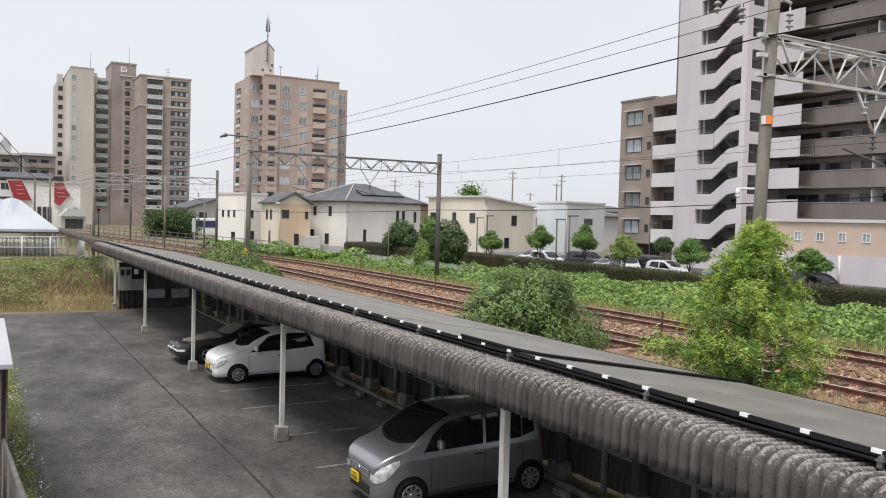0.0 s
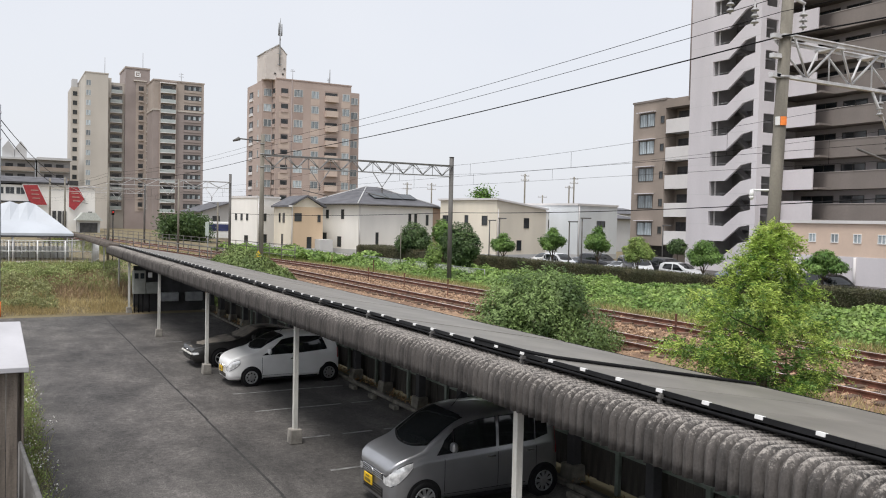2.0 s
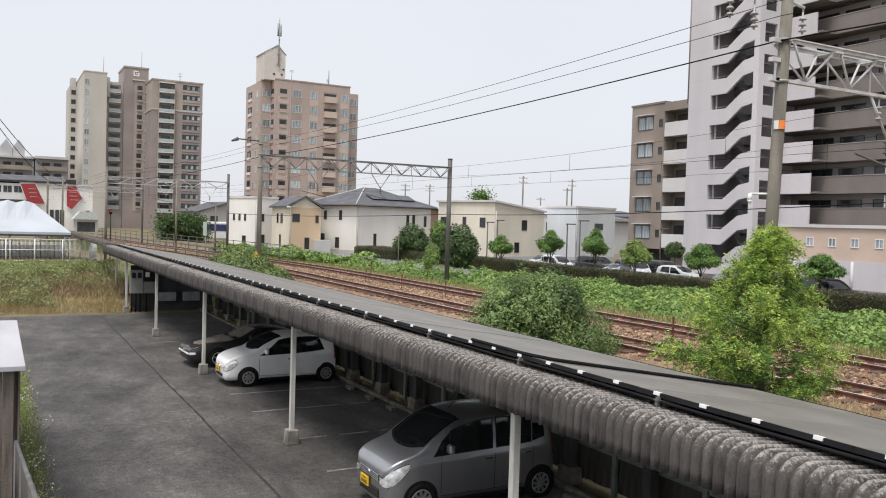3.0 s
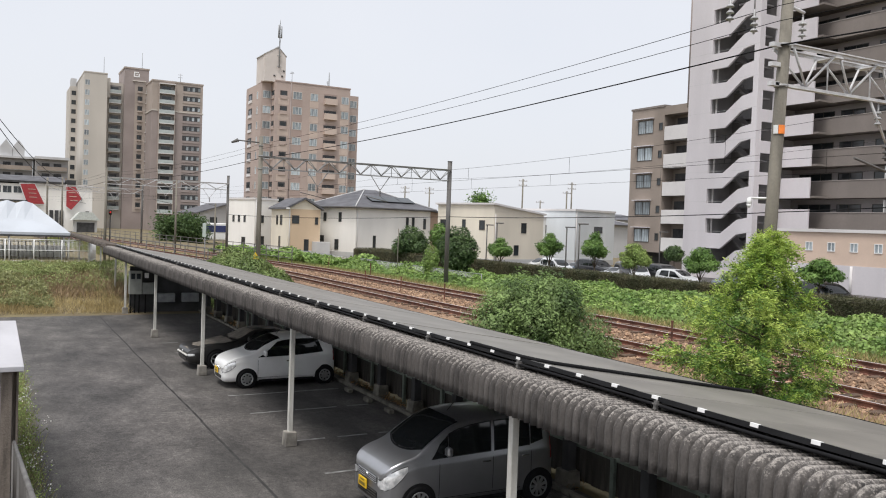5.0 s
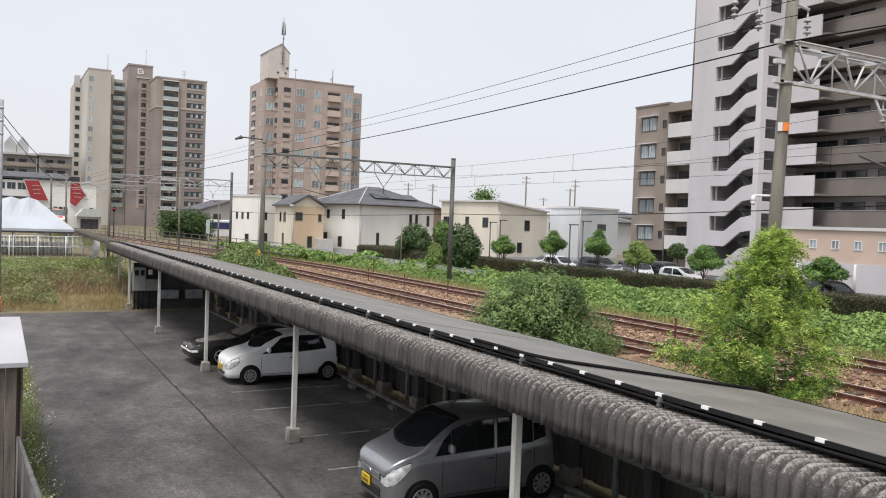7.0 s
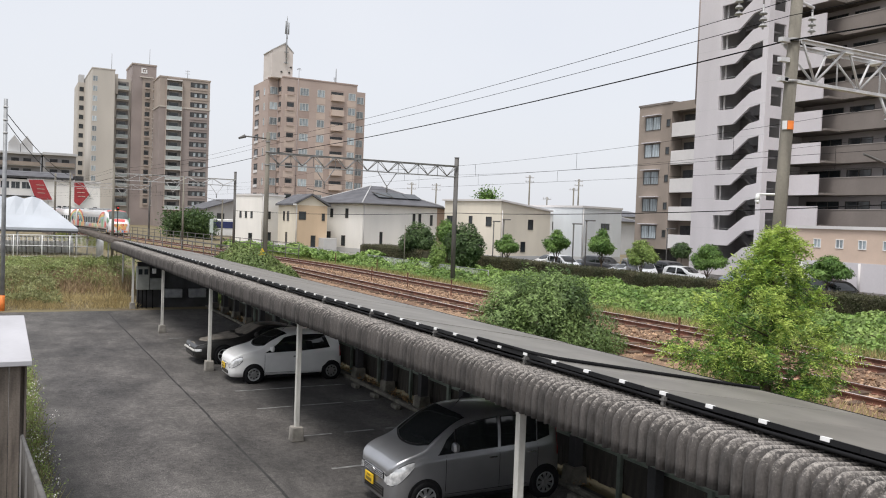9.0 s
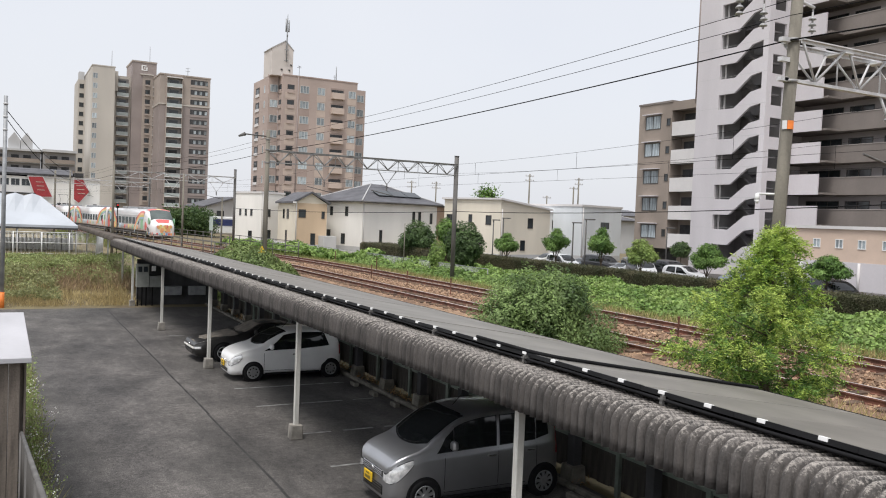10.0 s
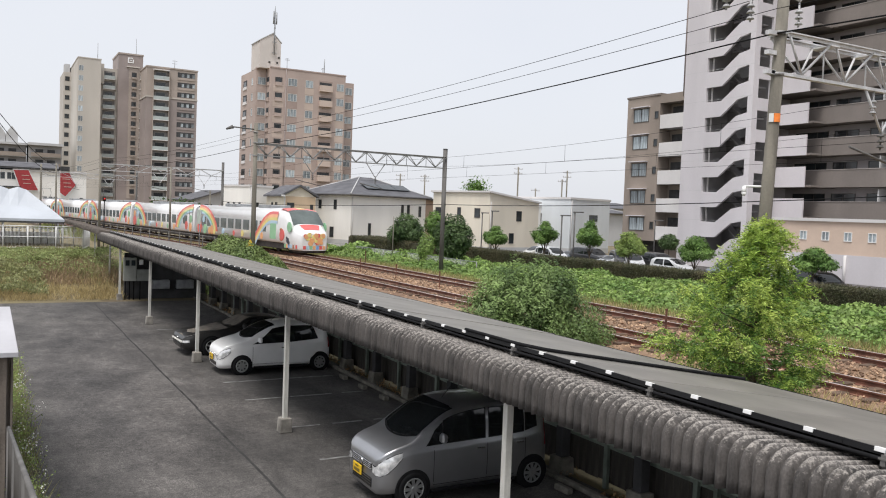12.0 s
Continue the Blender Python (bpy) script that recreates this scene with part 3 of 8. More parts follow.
def car(kind, spec, paint, label, m, detail=True, group=""):
    """A car with its nose at the origin and its length along x. spec holds the rows of the body's shape."""
    c = thing("car", label, "car", group, m=m)
    S = spec["s"]
    f = {k: smooth_row(S, spec[k]) for k in ("top", "belt", "hw", "hwt", "low")}
    L = S[-1]
    st = sorted(set(list(S) + [L * i / 54 for i in range(55)])) if detail else sorted(set(list(S) + [L * i / 24 for i in range(25)]))

    def ring(s):
        top, belt, hw, hwt, low = (f[k](s) for k in ("top", "belt", "hw", "hwt", "low"))
        rise = top - belt
        k = min(1.0, rise / 0.45)
        ya, yb = hw * 0.95, hwt + 0.02
        return [(0, low), (hw * 0.8, low), (hw * 0.955, low + 0.05), (hw * 0.99, low + 0.15), (hw, low + 0.55 * (belt - low)), (hw * 0.995, belt - 0.1), (hw * 0.98, belt - 0.035), (ya, belt),
                ((ya + yb) / 2 + 0.012 * k, belt + 0.46 * rise), (yb, belt + 0.86 * rise), (hwt - 0.02 - 0.015 * k, top - 0.055 * k - 0.003), (hwt - 0.1, top - 0.024 * k - 0.002), (hwt * 0.5, top - 0.005), (0, top)]
    bm = bmesh.new()
    rows = []
    for s in st:
        h = ring(s)
        pts = h + [(-y, z) for y, z in h[-2:0:-1]]
        rows.append([bm.verts.new((s, y, z)) for y, z in pts])
    n = len(rows[0])
    for A, B in zip(rows, rows[1:]):
        for k in range(n):
            bm.faces.new((A[k], B[k], B[(k + 1) % n], A[(k + 1) % n]))
    bm.faces.new(rows[0])
    bm.faces.new(rows[-1][::-1])
    body = part("body", bm, paint, c, smooth=True)

    def cabin(s, v):
        h = ring(s)
        return float(np.interp(v, (0, 0.5, 1), (h[7][0], h[8][0], h[9][0]))), float(np.interp(v, (0, 0.5, 1), (h[7][1], h[8][1], h[9][1])))

    def flank(s, z):
        h = ring(s)[2:11]
        return float(np.interp(z, [q[1] for q in h], [q[0] for q in h]))

    def over(s, y):
        h = ring(s)[:9:-1]
        return float(np.interp(abs(y), [q[0] for q in h], [q[1] for q in h]))

    def sheet(name, grid, m_, label_="", parent=c):
        bm = bmesh.new()
        vs = [[bm.verts.new(p) for p in r] for r in grid]
        for A, B in zip(vs, vs[1:]):
            for k in range(len(A) - 1):
                bm.faces.new((A[k], A[k + 1], B[k + 1], B[k]))
        return part(name, bm, m_, parent, label_, smooth=True)

    def side_sheet(name, q, sg, m_, label_, out=0.006, nu=8, nv=5):
        grid = []
        for j in range(nv + 1):
            b = j / nv
            row_ = []
            for i in range(nu + 1):
                a = i / nu
                s = (q[0][0] * (1 - a) + q[1][0] * a) * (1 - b) + (q[3][0] * (1 - a) + q[2][0] * a) * b
                v = (q[0][1] * (1 - a) + q[1][1] * a) * (1 - b) + (q[3][1] * (1 - a) + q[2][1] * a) * b
                y, z = cabin(s, v)
                row_.append((s, sg * (y + out), z))
            grid.append(row_)
        return sheet(name, grid, m_, label_)
    for sg in (-1, 1):
        for q in spec["windows"]:
            if detail:
                cx_, cv = sum(p[0] for p in q) / 4, sum(p[1] for p in q) / 4
                side_sheet("window_seal", [(p[0] + 0.022 * (1 if p[0] > cx_ else -1), p[1] + 0.035 * (1 if p[1] > cv else -1)) for p in q], sg, BLACK, "black window seal", 0.004)
            side_sheet("side_window", q, sg, CARGLASS, "dark side window", 0.008)
    # windscreen and rear window follow the body, their lower edges curving back at the corners
    for (s0, s1), name in ((spec["screen"], "windscreen"), (spec["rear"], "rear_window")):
        front = 1 if s0 < L / 2 else -1
        glass_ = spec.get("screen_glass", CARGLASS)
        for mat_, nm, lab, inset, up in ((BLACK, "screen_seal", "black screen edge", 0.0, 0.004), (glass_, name, "dark glass", 0.02, 0.008)) if detail else ((CARGLASS, name, "dark glass", 0.0, 0.006),):
            grid = []
            for j in range(11):
                b = inset + (1 - 2 * inset) * j / 10
                row_ = []
                for i in range(13):
                    a = -1 + i / 6
                    low_, high = (s0, s1) if front > 0 else (s1, s0)
                    low_, high = low_ + front * 0.17 * a * a, high + front * 0.05 * a * a
                    s = low_ + (high - low_) * b
                    y = a * (f["hwt"](s) - 0.03) * (0.985 - inset)
                    row_.append((s - front * up * 0.7, y, over(s, y) + up))
                grid.append(row_)
            sheet(nm, grid, mat_, lab)
    R = spec["wheel"]
    for ax in spec["axles"]:
        for sgn in (-1, 1):
            hw = f["hw"](ax)
            # black disc proud of the closed body, painting the hollow arch's shade
            bm = bmesh.new()
            tube(bm, [(ax, sgn * (hw - 0.2), R + 0.01), (ax, sgn * (hw + 0.006), R + 0.01)], R + 0.04, 36)
            part("arch_shade_disc", bm, RUBBER, c, "black disc for the wheel arch's shade")
            w = thing("wheel", "", "")
            w.parent = c
            w.matrix_basis = pose(ax, sgn * (hw - 0.055), R)
            bm = bmesh.new()
            prof = [(-0.07, R * 0.66), (-0.075, R * 0.9), (-0.055, R), (0.055, R), (0.085, R * 0.93), (0.09, R * 0.8), (0.08, R * 0.66)]
            rr = [[bm.verts.new((q * math.cos(a), sgn * p, q * math.sin(a))) for p, q in prof] for a in (k * 2 * math.pi / 32 for k in range(32))]
            for k in range(32):
                for i in range(len(prof) - 1):
                    bm.faces.new((rr[k][i], rr[k][i + 1], rr[(k + 1) % 32][i + 1], rr[(k + 1) % 32][i])).smooth = True
            part("tyre", bm, RUBBER, w, "black rubber tyre")
            bm = bmesh.new()
            tube(bm, [(0, 0, 0), (0, sgn * 0.065, 0)], R * 0.66, 28)
            part("rim", bm, BLACK if detail and spec.get("spokes") else ALLOY, w)
            bm = bmesh.new()
            n = spec.get("spokes", 0)
            for k in range(n):
                a = k * 2 * math.pi / n + 0.3
                d, e = Vector((math.cos(a), 0, math.sin(a))), Vector((-math.sin(a), 0, math.cos(a)))
                o = Vector((0, sgn * 0.085, 0))
                vs = [bm.verts.new(o + d * p + e * q + Vector((0, -sgn * dep, 0))) for dep in (0, 0.03) for p, q in ((0.03, -0.018), (R * 0.64, -0.03), (R * 0.64, 0.03), (0.03, 0.018))]
                for q in ((0, 1, 2, 3), (7, 6, 5, 4), (0, 4, 5, 1), (1, 5, 6, 2), (2, 6, 7, 3), (3, 7, 4, 0)):
                    bm.faces.new([vs[i] for i in q])
            if not n:
                # pressed steel wheel with round holes behind a hub cap
                for k in range(8):
                    a = k * math.pi / 4
                    p = Vector((math.cos(a) * R * 0.45, sgn * 0.066, math.sin(a) * R * 0.45))
                    tube(bm, [p, p + Vector((0, sgn * 0.004, 0))], 0.022, 8, 1)
            tube(bm, [(0, sgn * 0.03, 0), (0, sgn * 0.098, 0)], 0.05 if n else 0.075, 14)
            for k in range(28):
                a, b = k * 2 * math.pi / 28, (k + 1) * 2 * math.pi / 28
                tube(bm, [(R * 0.64 * math.cos(a), sgn * 0.078, R * 0.64 * math.sin(a)), (R * 0.64 * math.cos(b), sgn * 0.078, R * 0.64 * math.sin(b))], 0.014, 5)
            part("spokes", bm, [ALLOY, BLACK], w, "silver wheel face")
    if not detail:
        return c
    # nose: bumper intake, grille, badge, plate, lamps
    i0 = spec["intake"]
    bm = bmesh.new()
    box(bm, -0.012, 0.1, -i0[0], i0[0], i0[1], i0[2])
    intake = part("intake", bm, BLACK, c, "black lower air intake", 0.012)
    for k in range(4):
        z = i0[1] + (i0[2] - i0[1]) * (k + 0.5) / 4
        bm = bmesh.new()
        box(bm, -0.02, 0.0, -i0[0] * 0.97, i0[0] * 0.97, z - 0.006, z + 0.006)
        part("slat", bm, DFRAME, intake)
    g = spec["grille"]
    bm = bmesh.new()
    box(bm, g[0], g[0] + 0.12, -g[1], g[1], g[2], g[3])
    grille = part("grille", bm, BLACK, c, "dark radiator grille", 0.008)
    nb = 4 if spec.get("chrome", 1) else 1
    for k in range(nb):
        z = g[2] + (g[3] - g[2]) * (k + 0.5) / nb
        bm = bmesh.new()
        box(bm, g[0] - 0.016, g[0] + 0.02, -g[1] * 0.97, g[1] * 0.97, z - 0.009, z + 0.009)
        part("slat", bm, CHROME if spec.get("chrome", 1) else paint, grille, "bright grille slat", 0.003)
    bm = bmesh.new()
    tube(bm, [(g[0] - 0.03, 0, (g[2] + g[3]) / 2), (g[0] + 0.02, 0, (g[2] + g[3]) / 2)], 0.05, 16)
    part("badge", bm, CHROME, c, "round chrome badge")
    if "plate" in spec:
        front_plate(c, spec["plate"])
    for sgn in (-1, 1):
        # headlights wrap from the nose round the corner
        for grow, m_, nm, lab, out in ((0.012, BLACK, "lamp_housing", "dark lamp housing", 0.004), (0.0, LAMPG, "headlight", "clear glass headlight", 0.012)):
            cols = []
            for s, z0, z1 in spec["lamp"]:
                z0, z1 = z0 - grow, z1 + grow
                col_ = []
                for k in range(5):
                    z = z0 + (z1 - z0) * k / 4
                    if s < 0:
                        col_.append((-out, sgn * (f["hw"](0) + s), z))
                    else:
                        col_.append((s - out, sgn * (flank(s, z) + out), z))
                cols.append(col_)
            sheet(nm, cols, m_, lab)
        mx = spec["mirror"]
        y, z = cabin(mx, 0.12)
        bm = bmesh.new()
        box(bm, mx - 0.06, mx + 0.05, sgn * (y + 0.05), sgn * (y + 0.21), z + 0.01, z + 0.17)
        mirror = part("mirror", bm, paint, c, "door mirror", 0.035)
        bm = bmesh.new()
        box(bm, mx - 0.02, mx + 0.03, sgn * (y - 0.01), sgn * (y + 0.06), z + 0.02, z + 0.06)
        part("mirror_foot", bm, BLACK, mirror)
        for hx in spec["handles"]:
            z = f["belt"](hx) - 0.13
            y = flank(hx, z)
            bm = bmesh.new()
            box(bm, hx, hx + 0.17, sgn * (y - 0.005), sgn * (y + 0.032), z - 0.015, z + 0.015)
            part("door_handle", bm, CHROME if spec.get("chrome", 1) else DFRAME, c, "", 0.008)
        for gx in spec["gaps"]:
            zs = np.linspace(0.3, f["belt"](gx) - 0.02, 9)
            sheet("door_gap", [[(gx + d, sgn * (flank(gx, z) + 0.003), z) for d in (-0.005, 0.005)] for z in zs], BLACK)
        a0, a1 = spec["gaps"][0], spec["gaps"][-1]
        sheet("door_gap", [[(s, sgn * (flank(s, z) + 0.003), z) for z in (0.295, 0.305)] for s in np.linspace(a0, min(a1, spec["axles"][1] - 0.38), 8)], BLACK)
        bm = bmesh.new()
        box(bm, spec["axles"][0] + 0.36, spec["axles"][1] - 0.36, sgn * (f["hw"](L / 2) - 0.06), sgn * (f["hw"](L / 2) - 0.008), 0.17, 0.235)
        part("sill", bm, RUBBER, c, bevel=0.01)
        # tail lamp
        s = L - 0.1
        sheet("tail_lamp", [[(q, sgn * (flank(q, z) + 0.006), z) for q in np.linspace(L - 0.075, L - 0.02, 5)] for z in np.linspace(spec["tail"][0], spec["tail"][1], 6)], RED, "red tail lamp")
    for y0 in (-0.5, 0.02):
        s = spec["screen"][0]
        bm = bmesh.new()
        tube(bm, [(s + 0.02 + 0.17 * (q / 0.62) ** 2, q, over(s + 0.02 + 0.17 * (q / 0.62) ** 2, q) + 0.022) for q in np.linspace(y0, y0 + 0.48, 6)], 0.009, 5)
        part("wiper", bm, BLACK, c)
    bm = bmesh.new()
    tube(bm, [(spec["mast"][0], spec["mast"][1], over(*spec["mast"]) - 0.01), (spec["mast"][0] + 0.2, spec["mast"][1], over(*spec["mast"]) + 0.2)], 0.006, 5)
    part("aerial", bm, BLACK, c)
    return c


TALL = dict(s=[0, 0.03, 0.12, 0.3, 0.46, 0.56, 0.85, 1.12, 1.4, 1.8, 2.6, 3.1, 3.25, 3.33, 3.38, 3.395],
            top=[0.74, 0.81, 0.9, 0.985, 1.035, 1.07, 1.29, 1.48, 1.595, 1.64, 1.645, 1.61, 1.54, 1.25, 0.92, 0.7],
            belt=[0.66, 0.73, 0.81, 0.88, 0.915, 0.945, 0.96, 0.965, 0.97, 0.98, 1.0, 1.02, 1.03, 0.98, 0.82, 0.62],
            hw=[0.55, 0.62, 0.68, 0.715, 0.728, 0.735, 0.7375, 0.7375, 0.7375, 0.7375, 0.7375, 0.73, 0.715, 0.69, 0.66, 0.64],
            hwt=[0.5, 0.57, 0.62, 0.655, 0.665, 0.672, 0.655, 0.635, 0.62, 0.61, 0.605, 0.595, 0.585, 0.6, 0.6, 0.58],
            low=[0.24, 0.2, 0.185, 0.18, 0.18, 0.18, 0.18, 0.18, 0.18, 0.18, 0.18, 0.19, 0.21, 0.24, 0.27, 0.3],
            windows=[[(0.87, 0.06), (1.15, 0.06), (1.15, 0.8), (1.03, 0.62)], [(1.2, 0.06), (2.02, 0.06), (2.02, 0.93), (1.2, 0.84)], [(2.12, 0.06), (2.84, 0.08), (2.84, 0.93), (2.12, 0.93)], [(2.9, 0.1), (3.13, 0.2), (3.1, 0.84), (2.9, 0.92)]],
            screen=(0.53, 1.36), rear=(3.22, 3.345), wheel=0.28, axles=(0.62, 3.045), grille=(-0.01, 0.4, 0.575, 0.7), intake=(0.4, 0.27, 0.44), plate=0.14, tail=(0.75, 1.3), mast=(1.5, 0.0),
            lamp=((-0.12, 0.56, 0.67), (0.0, 0.53, 0.66), (0.05, 0.53, 0.745), (0.16, 0.58, 0.82), (0.3, 0.7, 0.875), (0.42, 0.83, 0.9)), mirror=1.12, handles=(1.84, 2.66), gaps=(1.0, 2.07, 2.88), spokes=9)
HATCH = dict(s=[0, 0.03, 0.12, 0.3, 0.55, 0.82, 1.2, 1.6, 1.9, 2.5, 2.95, 3.2, 3.32, 3.38, 3.395],
             top=[0.6, 0.69, 0.79, 0.88, 0.96, 1.03, 1.28, 1.45, 1.49, 1.5, 1.475, 1.41, 1.1, 0.86, 0.66],
             belt=[0.55, 0.63, 0.72, 0.8, 0.845, 0.87, 0.88, 0.885, 0.89, 0.91, 0.935, 0.96, 0.92, 0.78, 0.58],
             hw=[0.5, 0.59, 0.665, 0.71, 0.73, 0.7375, 0.7375, 0.7375, 0.7375, 0.7375, 0.73, 0.705, 0.68, 0.65, 0.62],
             hwt=[0.45, 0.53, 0.6, 0.645, 0.66, 0.67, 0.645, 0.615, 0.6, 0.59, 0.58, 0.57, 0.59, 0.58, 0.56],
             low=[0.25, 0.2, 0.185, 0.18, 0.18, 0.18, 0.18, 0.18, 0.18, 0.18, 0.19, 0.21, 0.24, 0.27, 0.3],
             windows=[[(1.0, 0.06), (2.03, 0.06), (2.03, 0.93), (1.58, 0.88)], [(2.12, 0.06), (2.98, 0.12), (2.8, 0.9), (2.12, 0.93)]],
             screen=(0.8, 1.62), rear=(3.14, 3.33), wheel=0.27, axles=(0.66, 3.05), grille=(-0.008, 0.3, 0.535, 0.575), intake=(0.36, 0.27, 0.36), plate=0.1, tail=(0.7, 1.0), mast=(1.7, 0.0),
             lamp=((-0.1, 0.5, 0.56), (0.0, 0.47, 0.56), (0.05, 0.475, 0.655), (0.14, 0.52, 0.73), (0.26, 0.6, 0.775), (0.34, 0.68, 0.79)), mirror=1.17, handles=(1.84,), gaps=(0.98, 2.08), chrome=0)
WAGON = dict(s=[0, 0.06, 0.25, 0.6, 1.05, 1.4, 1.75, 2.1, 3.0, 3.7, 4.1, 4.35, 4.42],
             top=[0.78, 0.9, 1.0, 1.06, 1.12, 1.38, 1.6, 1.69, 1.72, 1.7, 1.62, 1.2, 0.8],
             belt=[0.7, 0.82, 0.92, 0.98, 1.02, 1.04, 1.05, 1.06, 1.08, 1.1, 1.1, 1.02, 0.72],
             hw=[0.66, 0.74, 0.82, 0.86, 0.88, 0.88, 0.88, 0.88, 0.88, 0.87, 0.85, 0.8, 0.76],
             hwt=[0.6, 0.68, 0.75, 0.79, 0.8, 0.76, 0.72, 0.7, 0.69, 0.68, 0.67, 0.68, 0.68],
             low=[0.32, 0.26, 0.24, 0.24, 0.24, 0.24, 0.24, 0.24, 0.24, 0.24, 0.27, 0.3, 0.34],
             windows=[[(1.35, 0.06), (2.2, 0.06), (2.2, 0.92), (1.8, 0.88)], [(2.28, 0.06), (3.1, 0.07), (3.1, 0.92), (2.28, 0.92)], [(3.18, 0.08), (4.0, 0.12), (3.85, 0.88), (3.18, 0.92)]],
             screen=(1.0, 1.8), rear=(4.05, 4.3), wheel=0.33, axles=(0.85, 3.55))
COUPE = dict(s=[0, 0.06, 0.3, 0.9, 1.4, 1.75, 2.2, 2.5, 2.9, 3.3, 3.9, 4.2, 4.3],
             top=[0.55, 0.62, 0.7, 0.8, 0.87, 0.98, 1.2, 1.235, 1.22, 1.14, 0.95, 0.86, 0.6],
             belt=[0.5, 0.58, 0.66, 0.75, 0.8, 0.82, 0.83, 0.84, 0.86, 0.88, 0.88, 0.82, 0.56],
             hw=[0.66, 0.74, 0.8, 0.83, 0.84, 0.84, 0.84, 0.84, 0.84, 0.84, 0.82, 0.78, 0.72],
             hwt=[0.6, 0.68, 0.74, 0.76, 0.75, 0.68, 0.58, 0.55, 0.55, 0.57, 0.64, 0.68, 0.66],
             low=[0.26, 0.2, 0.18, 0.18, 0.18, 0.18, 0.18, 0.18, 0.18, 0.18, 0.2, 0.24, 0.28],
             windows=[[(1.8, 0.06), (2.65, 0.06), (2.65, 0.9), (2.25, 0.86)], [(2.72, 0.08), (3.3, 0.12), (2.95, 0.84), (2.72, 0.88)]],
             screen=(1.48, 2.18), rear=(3.0, 3.8), wheel=0.3, axles=(0.9, 3.32), grille=(-0.005, 0.5, 0.5, 0.54), intake=(0.5, 0.28, 0.36), tail=(0.6, 0.75), mast=(4.0, 0.4),
             lamp=((-0.14, 0.44, 0.5), (0.0, 0.44, 0.51), (0.06, 0.44, 0.52), (0.2, 0.45, 0.52)), mirror=1.95, handles=(2.5,), gaps=(1.6, 2.68), spokes=5, chrome=0, screen_glass=DUSTY)
car("tall", TALL, SILVER, "silver tall-bodied small car with a yellow plate", pose(5.68, 12.12 + 0.66, 0))
car("hatch", HATCH, CARWHITE, "white three-door small hatchback parked under the carport", pose(5.84, 23.58 + 0.66, 0))
coupe = car("coupe", COUPE, CARBLACK, "dusty black old sports coupe with a brown bonnet", pose(5.5, 27.7, 0, 0, 0, 2))
V = [(s, w * (0.62 + 0.1 * min(1, s)), float(np.interp(s, COUPE["s"], COUPE["top"])) + 0.012 - 0.02 * abs(w)) for s in (0.08, 0.4, 0.8, 1.2, 1.45) for w in (-1, -0.5, 0, 0.5, 1)]
Fc = [(j * 5 + i, j * 5 + i + 1, (j + 1) * 5 + i + 1, (j + 1) * 5 + i) for j in range(4) for i in range(4)]
put("bonnet", raw("bonnet", V, Fc, DUSTY, True), coupe, None, "dusty brown bonnet")
bm = bmesh.new()
box(bm, -0.05, 0.04, -0.62, 0.62, 0.43, 0.49)
part("bumper_lip", bm, POSTW, coupe, "pale bumper lip", 0.015)
V = [(s, w * 0.5, float(np.interp(s, COUPE["s"], COUPE["top"])) + 0.012 - 0.03 * abs(w)) for s in (2.2, 2.4, 2.6, 2.8, 2.95) for w in (-1, -0.5, 0, 0.5, 1)]
put("roof_dust", raw("roof_dust", V, Fc, DUSTY, True), coupe, None, "dusty roof panel")


# ---- catenary, poles and wires ----
def sag(a, b, drop, n=16):
    a, b = Vector(a), Vector(b)
    return [a.lerp(b, i / n) - Vector((0, 0, drop * 4 * (i / n) * (1 - i / n))) for i in range(n + 1)]


def insulator(bm, x, y, z, mi=0):
    for k in range(3):
        tube(bm, [(x, y, z + 0.11 * k), (x, y, z + 0.11 * k + 0.03), (x, y, z + 0.11 * k + 0.05)], 0.075, 10, mi, 0.04)
    tube(bm, [(x, y, z - 0.05), (x, y, z + 0.4)], 0.02, 6, mi)


def truss(bm, x0, x1, y, zt, zb, n, r=0.034):
    """A lattice beam along x: two top chords, one bottom chord, paired diagonals and a plate at every joint."""
    w = 0.2
    for dy in (-w, w):
        box(bm, x0, x1, y + dy - 0.05, y + dy + 0.05, zt - 0.012, zt + 0.012)
        box(bm, x0, x1, y + dy - 0.008, y + dy + 0.008, zt - 0.07, zt - 0.013)
    box(bm, x0 - 0.2, x1, y - 0.05, y + 0.05, zb - 0.03, zb + 0.03)
    step = (x1 - x0) / n
    for i in range(n):
        m = x0 + step * (i + 0.5)
        for dy in (-w, w):
            for xt in (m - step / 2 + 0.06, m + step / 2 - 0.06):
                tube(bm, [(xt, y + dy, zt - 0.05), (m, y + dy * 0.1, zb + 0.03)], r * 0.75, 4)
    for i in range(1, n):
        x = x0 + step * i
        box(bm, x - 0.12, x + 0.12, y - w - 0.05, y + w + 0.05, zt - 0.1, zt - 0.075)
        tube(bm, [(x, y, zt - 0.08), (x, y, zb)], r * 0.55, 4)


